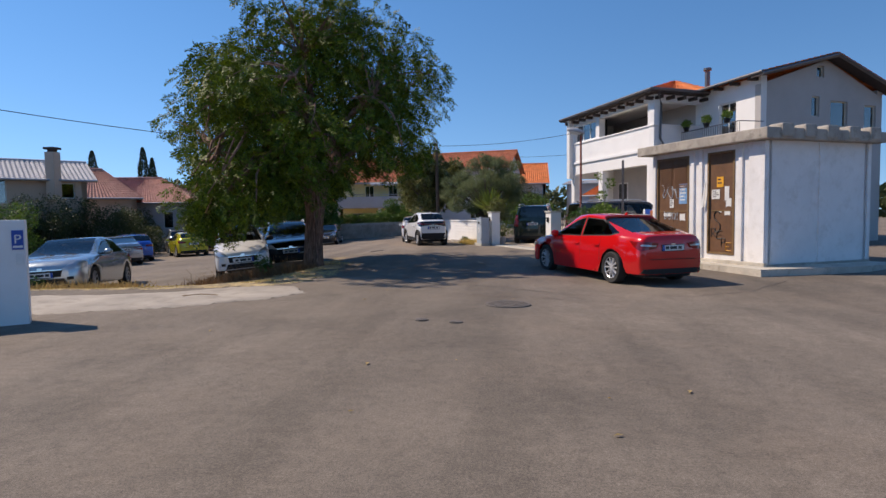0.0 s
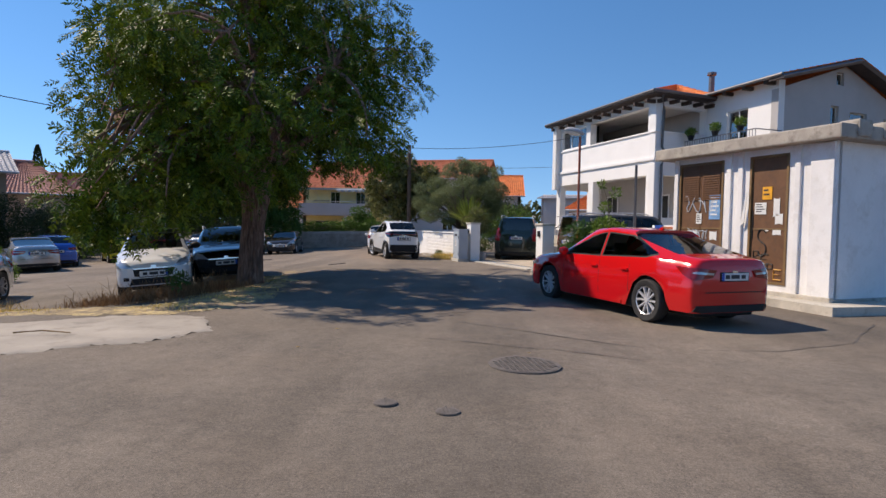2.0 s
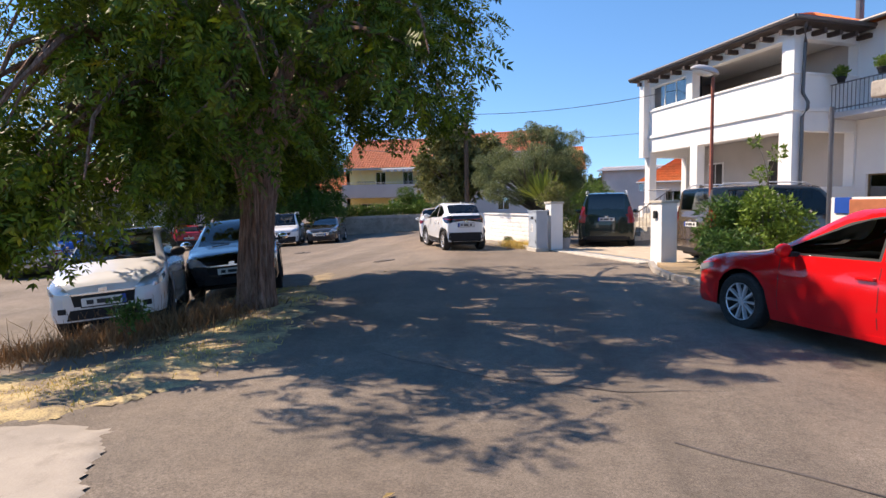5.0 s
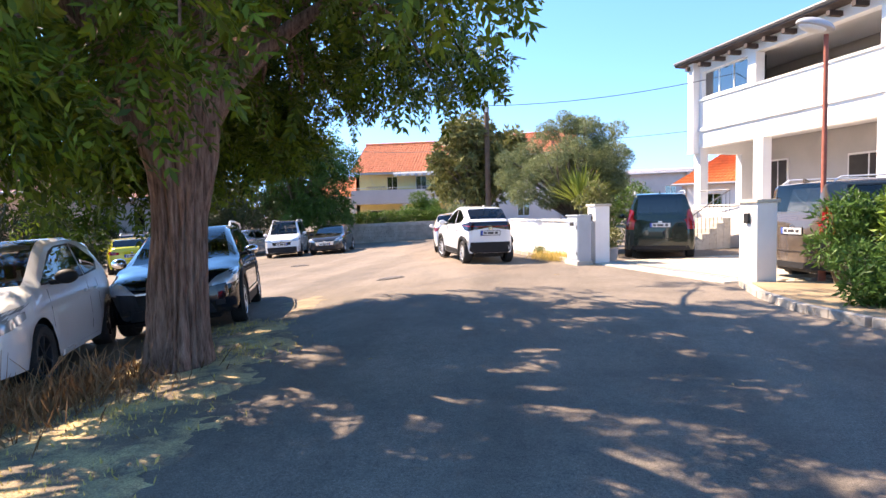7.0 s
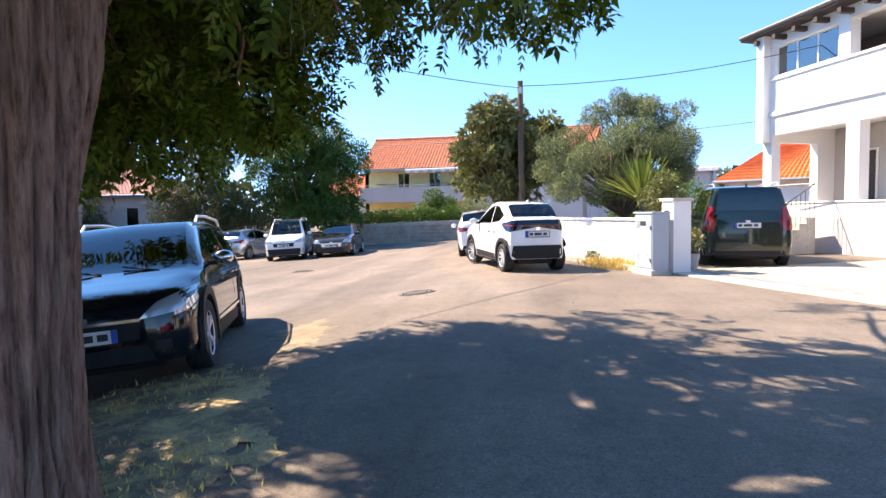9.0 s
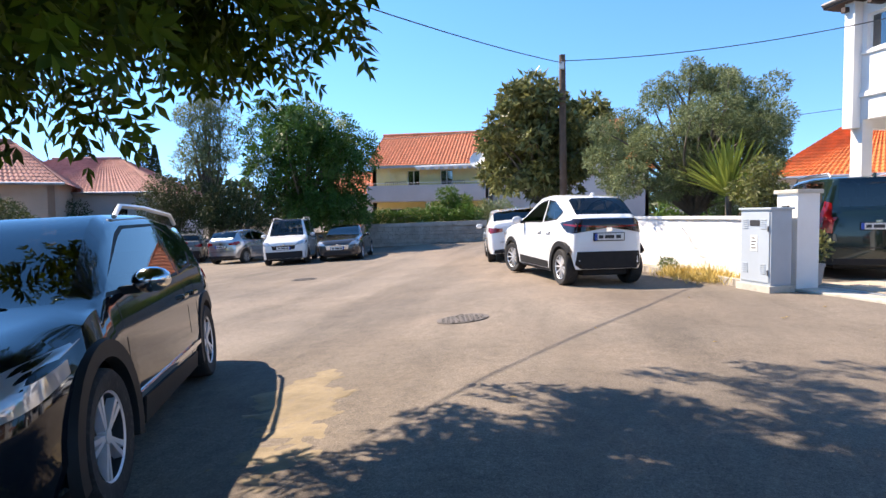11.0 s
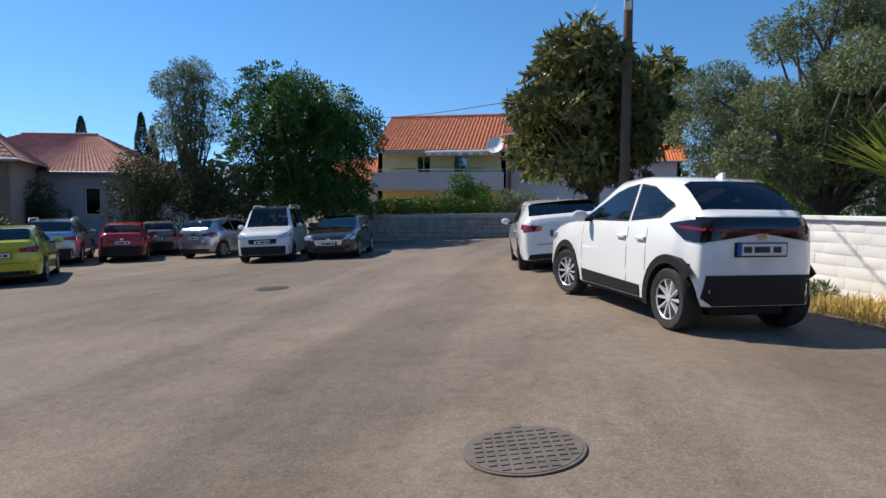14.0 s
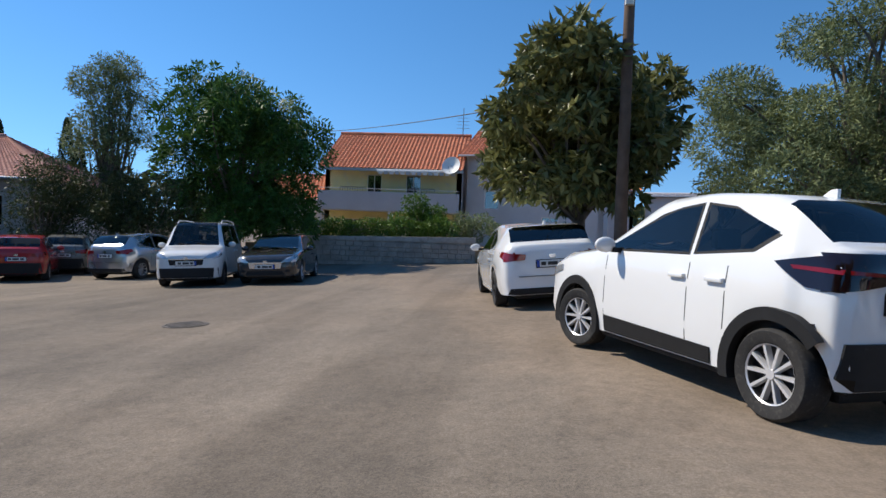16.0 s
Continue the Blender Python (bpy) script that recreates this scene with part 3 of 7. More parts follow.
    def stroke(name, pts, r, mat, s0, z0, sx=1.0):
        bm = bmesh.new()
        last = None
        P = [on_wall(m, s0 + x * sx, z0 + y, -0.013) @ Vector((0, 0, 0)) for x, y in pts]
        add_tube(bm, P, r, 6)
        return part(name, bm, mat, ob)

    S = [(0.10 * math.cos(a), 0.115 + 0.10 * math.sin(a)) for a in np.linspace(0.5, 4.4, 12)] + [(0.10 * math.cos(a), -0.115 + 0.11 * math.sin(a)) for a in np.linspace(1.4, -2.6, 12)]
    stroke("painted_letter", [(x, y * 1.25) for x, y in S], 0.014, M_SPRAY, s(1.45), 1.14)
    E = [(0.09, 0.1), (-0.07, 0.1), (-0.08, 0), (0.06, 0), (-0.08, 0), (-0.08, -0.1), (0.09, -0.1)]
    stroke("painted_letter", E, 0.011, M_SPRAY, s(1.38), 0.80)
    R = [(-0.08, -0.12), (-0.08, 0.1), (0.04, 0.1), (0.06, 0.03), (-0.06, -0.02), (0.06, -0.12)]
    stroke("painted_letter", [(x, y) for x, y in R], 0.011, M_SPRAY, s(1.56), 0.86)
    stroke("painted_letter", [(-0.07, -0.12), (-0.07, 0.1), (0.05, 0.08), (0.05, 0.0), (-0.06, -0.02)], 0.011, M_SPRAY, s(1.24), 0.62)
    stroke("painted_letter", E, 0.011, M_AMBER, s(1.08), 0.50)
    stroke("drip", [(0, 0.3), (0.012, 0.1), (0, -0.3)], 0.012, M_SPRAY, s(1.69), 1.5)
    # pale looping scrawl on the wide door
    rnd = random.Random(4)
    pts = []
    for i in range(60):
        u = i / 59
        pts.append((u * 1.0 + 0.07 * math.sin(u * 37), 0.15 * math.sin(u * 29 + 1) + 0.06 * math.cos(u * 61)))
    stroke("scrawl", pts, 0.012, M_SPRAY_WHITE, s(3.54), 1.98)
    stroke("scrawl", [(x * 0.6, y * 0.6) for x, y in pts], 0.01, M_SPRAY_WHITE, s(3.45), 1.3)
    # pavement stub at the corner
    bm = bmesh.new()
    n1 = Vector((-d1.y, d1.x)) * -1
    pv = [(C[0] - 0.35, C[1] - 0.75), (C[0] + 2.4, C[1] + 0.15), (C[0] + 3.6, C[1] + 0.95), (B[0], B[1]), C, A, (A[0] - 0.55, A[1] - 0.2), (C[0] - 0.75, C[1] + 0.3)]
    add_prism(bm, pv, Matrix.Translation((0, 0, -0.15)), 0.23)
    kerb = part("pavement", bm, M_CONCRETE_LIGHT)
    tagged(kerb, "broken pale concrete pavement round the hut", "pavement", kind="structure")
    return B, D


HUT_B, HUT_D = hut()


# ---- roofs ----
def tiled_roof(name, eave_a, eave_b, ridge_a, ridge_b, mat, parent, thick=0.12, wave=0.24, rows=0.36, label=""):
    """A pitched plane of roof tiles: rolls run from eave to ridge, courses step along them."""
    ea, eb, ra, rb = map(Vector, (eave_a, eave_b, ridge_a, ridge_b))
    width, run = max((eb - ea).length, (rb - ra).length), ((ra - ea).length + (rb - eb).length) / 2
    nu, nv = max(8, int(width / wave * 4)), max(2, int(run / rows))
    nrm = (eb - ea).cross(ra - ea).normalized()
    if nrm.z < 0:
        nrm = -nrm
    bm = bmesh.new()
    last = None
    for j in range(nv):
        for k, v in enumerate((j / nv, (j + 0.999) / nv)):
            row = []
            for i in range(nu + 1):
                u = i / nu
                p = ea.lerp(eb, u).lerp(ra.lerp(rb, u), v)
                h = 0.035 * math.cos(i * math.pi / 2) + (0.028 if k == 0 else 0.0) + 0.004 * noise.noise((i * 0.7, j * 1.9, 1))
                row.append(bm.verts.new(p + nrm * h))
            if last:
                for i in range(nu):
                    bm.faces.new((last[i], last[i + 1], row[i + 1], row[i]))
            last = row
    return part(name, bm, mat, parent, label, smooth=50)


def window_unit(parent, m, s0, s1, z0, z1, panes=2, frame_mat=None, back=0.1, curtain=None, depth=0.6, glass_mat=None):
    """Frame, panes and a backing sheet in a wall opening; without a curtain its colour is the room's shade."""
    frame_mat = frame_mat or M_WHITE_WALL
    bm = bmesh.new()
    t = 0.05
    for a, b, c, d in ((s0, s0 + t, z0, z1), (s1 - t, s1, z0, z1), (s0 + t, s1 - t, z1 - t, z1), (s0 + t, s1 - t, z0, z0 + t)):
        add_box(bm, a, c, -back - 0.05, b, d, -back, 0.004, m)
    w = part("window_frame", bm, frame_mat, parent)
    pw = (s1 - s0 - 2 * t) / panes
    for k in range(panes):
        a = s0 + t + k * pw
        if k:
            bm = bmesh.new()
            add_box(bm, a - 0.025, z0 + t, -back - 0.045, a + 0.025, z1 - t, -back - 0.002, 0.003, m)
            part("mullion", bm, frame_mat, w)
        bm = bmesh.new()
        add_box(bm, a + (0.026 if k else 0.0), z0 + t, -back - 0.03, a + pw - (0.026 if k < panes - 1 else 0.0), z1 - t, -back - 0.022, 0, m)
        part("pane", bm, glass_mat or M_GLASS_HOUSE, w)
    # shallow sheet behind the glass, painted as dark as an unlit room unless curtained
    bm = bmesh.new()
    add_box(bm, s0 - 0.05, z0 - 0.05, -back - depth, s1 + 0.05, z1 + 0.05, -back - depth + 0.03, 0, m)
    part("window_backing", bm, curtain or M_ROOM_SHADE, w)
    return w


# ---- the white house with loggias ----
HOUSE_SET = Matrix.Translation((0.176, 0.078, 0.097)) @ Matrix.Scale(0.93, 4)


def white_house():
    P = (9.15, 29.45)     # near corner
    Q = (6.0, 37.3)     # far corner of the lit front
    u = (Vector(P) - Vector(Q)).normalized()
    v = Vector((0.889, 0.458))    # along the shaded side
    R = (P[0] + v.x * 2.87, P[1] + v.y * 2.87)
    T = (Q[0] + v.x * 2.87, Q[1] + v.y * 2.87)
    house = thing("white_house", "white two-storey house with loggias, tiled hip roof and long wing", "house")
    mf, L = wall_frame(Q, P)
    ms, LS = wall_frame(P, R)
    ZB, ZT = 4.42, 7.0
    th = 0.35
    front = [(0.38, 3.28, 1.45, 3.72), (3.72, L - 0.55, 1.45, 3.72), (0.45, 2.95, 5.65, 6.62), (3.35, L - 0.5, 5.55, 6.65)]
    wall_with_openings("front_wall", Q, P, -0.2, ZT, th, front, M_HOUSE_WHITE, house, "bright white rendered front")
    side = [(0.5, LS - 0.1, 1.9, 3.72), (0.45, LS - 0.05, 5.55, 6.65)]
    wall_with_openings("side_wall", P, R, -0.2, ZT, th, side, M_HOUSE_WHITE, house)
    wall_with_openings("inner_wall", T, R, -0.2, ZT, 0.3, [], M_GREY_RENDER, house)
    wall_with_openings("end_wall", T, Q, -0.2, ZT, 0.3, [(0.8, 3.2, 1.3, 3.5)], M_HOUSE_WHITE, house)
    for z in (4.0, 1.1, 6.78):
        bm = bmesh.new()
        q = [Vector((*p, 0)) for p in (Q, P, R, T)]
        c = sum(q, Vector()) / 4
        poly = [c.lerp(p, 0.93) for p in q]
        add_prism(bm, [(p.x, p.y) for p in poly], Matrix.Translation((0, 0, z)), 0.16)
        part("floor_slab", bm, M_CEILING, house)
    # mouldings round the first floor
    for mm, ln in ((mf, L), (ms, LS)):
        for z, h, o in ((ZB - 0.08, 0.14, 0.08), (5.52, 0.07, 0.06), (1.42, 0.05, 0.04)):
            bm = bmesh.new()
            add_box(bm, -0.02 if mm is mf else 0.0, z, -0.02, ln + (o if mm is mf else 0), z + h, o, 0.012, mm)
            part("moulding", bm, M_HOUSE_WHITE, house)
    bm = bmesh.new()
    add_box(bm, 0, -0.2, -0.02, L + 0.03, 0.95, 0.03, 0.01, mf)
    part("base_band", bm, M_PALE, house)
    win = window_unit(house, mf, 0.45, 2.95, 5.65, 6.62, 3, back=0.12)
    # doors and windows deep in the loggias; opaque panes, indoor shade painted as near-black
    mi, LI = wall_frame(T, R)
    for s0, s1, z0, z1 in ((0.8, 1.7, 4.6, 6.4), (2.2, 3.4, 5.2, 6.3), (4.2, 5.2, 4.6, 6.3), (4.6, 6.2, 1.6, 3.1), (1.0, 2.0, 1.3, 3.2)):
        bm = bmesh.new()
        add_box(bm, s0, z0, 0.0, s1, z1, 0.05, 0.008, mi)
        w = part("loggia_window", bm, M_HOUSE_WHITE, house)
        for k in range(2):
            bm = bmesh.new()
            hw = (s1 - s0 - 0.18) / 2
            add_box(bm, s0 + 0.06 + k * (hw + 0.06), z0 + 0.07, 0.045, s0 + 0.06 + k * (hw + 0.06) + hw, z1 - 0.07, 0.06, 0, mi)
            part("pane", bm, M_ROOM_SHADE, w)
    # roof: hips over the front block
    ov = 0.55
    e = {}
    Qv, Pv, Rv, Tv = (Vector((*p, 0)) for p in (Q, P, R, T))
    uu, vv = Vector((*u, 0)), Vector((*v, 0)).normalized()
    zE = ZT + 0.12
    eQ, eP = Qv - uu * ov - vv * ov, Pv + uu * ov - vv * ov
    eR, eT = Rv + uu * ov + vv * 1.2, Tv - uu * ov + vv * 1.2
    rise = 0.95
    rA = (Qv + Tv) / 2 + uu * 2.3 + vv * 0.95
    rB = (Pv + Rv) / 2 - uu * 1.5 + vv * 0.95
    Z = Vector((0, 0, 1))
    up = lambda p, z: p + Z * z
    tiled_roof("roof", up(eP, zE), up(eQ, zE), up(rB, zE + rise), up(rA, zE + rise), M_TILE_ORANGE, house, label="orange clay tiles")
    tiled_roof("roof", up(eR, zE), up(eP, zE), up(rB, zE + rise), up(rB, zE + rise), M_TILE_ORANGE, house)
    tiled_roof("roof", up(eQ, zE), up(eT, zE), up(rA, zE + rise), up(rA, zE + rise), M_TILE_ORANGE, house)
    bm = bmesh.new()
    add_prism(bm, [(p.x, p.y) for p in (eQ, eP, eR, eT)], Matrix.Translation((0, 0, zE - 0.12)), 0.09)
    part("soffit", bm, M_DARKWOOD, house)
    # gutters and rafter ends
    bm = bmesh.new()
    add_tube(bm, [up(eQ, zE), up(eP, zE)], 0.07, 8)
    add_tube(bm, [up(eP, zE), up(eR, zE)], 0.07, 8)
    part("gutter", bm, M_GUTTER, house)
    for mm, ln, n in ((mf, L, 11), (ms, LS, 5)):
        for k in range(n):
            s0 = 0.1 + k * (ln - 0.2) / (n - 1)
            bm = bmesh.new()
            add_box(bm, s0 - 0.07, ZT - 0.26, -0.05, s0 + 0.07, ZT - 0.11, 0.46, 0.008, mm)
            part("rafter_end", bm, M_DARKWOOD, house)
    # rain pipe at the corner
    off = uu * 0.12 - vv * 0.02
    c = Pv + off
    pts = [up(eP + vv * 0.5, zE), up(eP + vv * 0.5 - uu * 0.1, zE - 0.25), up(c + vv * 0.35, 6.5), up(c + vv * 0.3, 4.9), up(c + vv * 0.42 + uu * 0.1, 4.6), up(c + vv * 0.42 + uu * 0.1, 4.4), up(c + vv * 0.3, 4.15), up(c + vv * 0.3, 0.05)]
    part("rain_pipe", tube(pts, 0.055, 10), M_GUTTER, house, "dark metal rain pipe", 60)
    # the wing: a lit wall, then a tall gable towards the hut
    p2 = lambda q: (q.x, q.y)
    G = Rv + uu * 3.75
    K = G + vv * 7.6
    back = 9.0
    wm, WL = wall_frame(p2(Rv), p2(G))
    wall_with_openings("wing_wall", p2(Rv), p2(G), -0.2, 7.2, 0.3, [(1.2, 2.3, 4.35, 6.4), (0.4, 1.3, 0.2, 2.3)], M_HOUSE_WHITE, house)
    window_unit(house, wm, 1.2, 2.3, 4.35, 6.4, 2)
    window_unit(house, wm, 0.4, 1.3, 0.2, 2.3, 1, M_BROWN_TRIM)
    gm, GL = wall_frame(p2(G), p2(K))
    half = 3.9
    gable = [(3.3, 3.75, 7.35, 7.85), (3.0, 3.5, 5.6, 6.5), (4.2, 5.3, 5.2, 6.35), (6.4, 7.2, 5.1, 6.25)]
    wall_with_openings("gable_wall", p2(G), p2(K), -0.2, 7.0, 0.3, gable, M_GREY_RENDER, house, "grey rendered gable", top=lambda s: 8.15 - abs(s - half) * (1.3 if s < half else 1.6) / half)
    for s0, s1, z0, z1 in gable:
        window_unit(house, gm, s0, s1, z0, z1, 1, M_SHUTTER)
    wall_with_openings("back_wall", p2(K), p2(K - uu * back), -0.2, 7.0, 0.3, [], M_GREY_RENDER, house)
    g0, g1 = G + uu * 0.6 - vv * 0.55, G - uu * back - vv * 0.55
    r0, r1 = G + uu * 0.6 + vv * half, G - uu * back + vv * half
    k0, k1 = K + uu * 0.6 + vv * 0.55, K - uu * back + vv * 0.55
    tiled_roof("roof", up(g0, 7.2), up(g1, 7.2), up(r0, 8.32), up(r1, 8.32), M_TILE_ORANGE, house)
    tiled_roof("roof", up(k1, 6.85), up(k0, 6.85), up(r1, 8.32), up(r0, 8.32), M_TILE_ORANGE, house)
    for a, b, zv in ((g0, r0, 7.1), (k0, r0, 6.76)):
        bm = bmesh.new()
        add_tube(bm, [up(a, zv), up(b, 8.22)], 0.09, 4)
        part("verge_board", bm, M_GUTTER, house)
    bm = bmesh.new()
    add_tube(bm, [up(g0, 7.2), up(g1, 7.2)], 0.07, 8)
    part("gutter", bm, M_GUTTER, house)
    for k in range(4):
        bm = bmesh.new()
        add_box(bm, 0.3 + k * 1.05, 7.02, -0.05, 0.46 + k * 1.05, 7.16, 0.46, 0.008, wm)
        part("rafter_end", bm, M_DARKWOOD, house)
    c = Rv - vv * -1.2 - uu * 1.0
    bm = bmesh.new()
    add_cyl(bm, up(c, 7.3), up(c, 8.55), 0.13, 0.13, 12)
    add_cyl(bm, up(c, 8.6), up(c, 8.72), 0.2, 0.2, 12)
    part("chimney", bm, M_GUTTER, house)
    # balcony along the wing with its railing
    bm = bmesh.new()
    add_box(bm, -0.3, 4.12, 0.0, WL + 0.2, 4.3, 1.3, 0.01, wm)
    bal = part("balcony", bm, M_BALCONY, house, "grey balcony with dark iron railing")
    bm = bmesh.new()
    for z in (5.2, 4.4):
        add_box(bm, -0.3, z, 1.22, WL + 0.2, z + 0.035, 1.255, 0, wm)
        add_box(bm, WL + 0.165, z, 0.0, WL + 0.2, z + 0.035, 1.22, 0, wm)
    part("rail", bm, M_GUTTER, bal)
    for k in range(30):
        bm = bmesh.new()
        s0 = -0.28 + k * (WL + 0.46) / 29
        add_box(bm, s0, 4.3, 1.228, s0 + 0.016, 5.2, 1.246, 0, wm)
        part("baluster", bm, M_GUTTER, bal)
    part("post", cyl(wm @ Vector((0.2, 0.0, 1.2)), wm @ Vector((0.2, 4.1, 1.2)), 0.05, 0.05, 10), M_GALV, bal)
    # dark boards under the overhanging verge of the gable
    for a, b, c, d in ((up(g0, 7.2), up(r0, 8.32), up(r0 - uu * 0.62, 8.32), up(g0 - uu * 0.62, 7.2)), (up(r0, 8.32), up(k0, 6.85), up(k0 - uu * 0.62, 6.85), up(r0 - uu * 0.62, 8.32))):
        bm = bmesh.new()
        top_ = [bm.verts.new(q - Z * 0.06) for q in (a, b, c, d)]
        low_ = [bm.verts.new(q - Z * 0.16) for q in (a, b, c, d)]
        bm.faces.new(top_)
        bm.faces.new(low_[::-1])
        for k in range(4):
            bm.faces.new((top_[k], low_[k], low_[(k + 1) % 4], top_[(k + 1) % 4]))
        bmesh.ops.recalc_face_normals(bm, faces=bm.faces)
        part("verge_soffit", bm, M_DARKWOOD, house)
    house.matrix_world = HOUSE_SET
    wm, ms, mf = HOUSE_SET @ wm, HOUSE_SET @ ms, HOUSE_SET @ mf
    return dict(P=P, Rv=Rv, G=G, uu=uu, vv=vv, ms=ms, mf=mf, wm=wm, WL=WL, L=L)


HOUSE = white_house()


# ---- cars ----
def monotone(xs, ys, q):
    """A smooth curve through points that never overshoots."""
    xs, ys = np.asarray(xs, float), np.asarray(ys, float)
    h = np.diff(xs)
    d = np.diff(ys) / h
    m = np.zeros_like(ys)
    m[1:-1] = np.where(d[:-1] * d[1:] > 0, 2 * d[:-1] * d[1:] / np.where(d[:-1] + d[1:] == 0, 1, d[:-1] + d[1:]), 0)
    m[0], m[-1] = d[0], d[-1]
    k = np.clip(np.searchsorted(xs, q, "right") - 1, 0, len(h) - 1)
    t = (q - xs[k]) / h[k]
    return (2 * t**3 - 3 * t**2 + 1) * ys[k] + (t**3 - 2 * t**2 + t) * h[k] * m[k] + (-2 * t**3 + 3 * t**2) * ys[k + 1] + (t**3 - t**2) * h[k] * m[k + 1]


SUB = 7


def wheel_meshes(radius, width, spokes, rim_mat, hole_mat, twin):
    """Tyre and rim, axis along y, outer side to +y."""
    seg = 36
    bm = bmesh.new()
    rr = radius * 0.66
    prof = [(rr, -width * 0.42), (radius * 0.93, -width * 0.5), (radius * 0.985, -width * 0.42), (radius, -width * 0.3), (radius, width * 0.3), (radius * 0.985, width * 0.42), (radius * 0.93, width * 0.5), (rr + 0.02, width * 0.47), (rr, width * 0.42)]
    rings = [[bm.verts.new((r * math.cos(2 * math.pi * i / seg), y, r * math.sin(2 * math.pi * i / seg))) for r, y in prof] for i in range(seg)]
    for i in range(seg):
        a, b = rings[i], rings[(i + 1) % seg]
        for k in range(len(prof) - 1):
            bm.faces.new((a[k], a[k + 1], b[k + 1], b[k]))
    tyre = bm
    bm = bmesh.new()
    # barrel, dark inside
    prof = [(rr, width * 0.44), (rr * 0.95, width * 0.40), (rr * 0.93, width * 0.05), (0.02, width * 0.05)]
    rings = [[bm.verts.new((r * math.cos(2 * math.pi * i / seg), y, r * math.sin(2 * math.pi * i / seg))) for r, y in prof] for i in range(seg)]
    for i in range(seg):
        a, b = rings[i], rings[(i + 1) % seg]
        for k in range(len(prof) - 1):
            bm.faces.new((a[k], a[k + 1], b[k + 1], b[k])).material_index = 0 if k == 0 else 1
    add_cyl(bm, (0, width * 0.2, 0), (0, width * 0.40, 0), rr * 0.2, rr * 0.17, 16)
    for i in range(spokes):
        for off in ((-0.13, 0.13) if twin and spokes < 6 else (-0.09, 0.09) if twin else (0.0,)):
            a = 2 * math.pi * i / spokes + off
            turn = Matrix.Rotation(-a, 4, "Y")
            w = rr * (0.075 if twin and spokes < 6 else 0.05 if twin else 0.062 if spokes > 6 else 0.13)
            pts = [(0.12 * rr, w * 0.8), (0.95 * rr, w * 1.3)]
            vs = []
            for r, hw in pts:
                yo = width * (0.37 if r < 0.5 * rr else 0.41)
                vs.append([bm.verts.new(turn @ Vector((r, y, z))) for y, z in ((yo - 0.04, -hw), (yo, -hw * 0.7), (yo, hw * 0.7), (yo - 0.04, hw))])
            for k in range(3):
                bm.faces.new((vs[0][k], vs[0][k + 1], vs[1][k + 1], vs[1][k]))
    for b2 in (tyre, bm):
        bmesh.ops.recalc_face_normals(b2, faces=b2.faces)
    return tyre, bm


WHEELS = {}


def wheel(parent, m, radius, width, spokes, rim_mat, twin):
    key = (radius, width, spokes, rim_mat.name, twin)
    if key not in WHEELS:
        t, r = wheel_meshes(radius, width, spokes, rim_mat, M_DARK_RIM, twin)
        to = part("tyre", t, M_TYRE, None, "black tyre", 40)
        ro = part("rim", r, [rim_mat, M_DARK_RIM], None, "", 40)
        WHEELS[key] = (to.data, ro.data)
        bpy.data.objects.remove(to)
        bpy.data.objects.remove(ro)
    w = new("wheel")
    w.empty_display_size = 0.1
    w.parent = parent
    w.matrix_local = m
    for n, d, lab in (("tyre", WHEELS[key][0], ""), ("rim", WHEELS[key][1], "spoked rim")):
        o = new(n, d)
        o.parent = w
        if lab:
            tagged(o, lab)
    return w


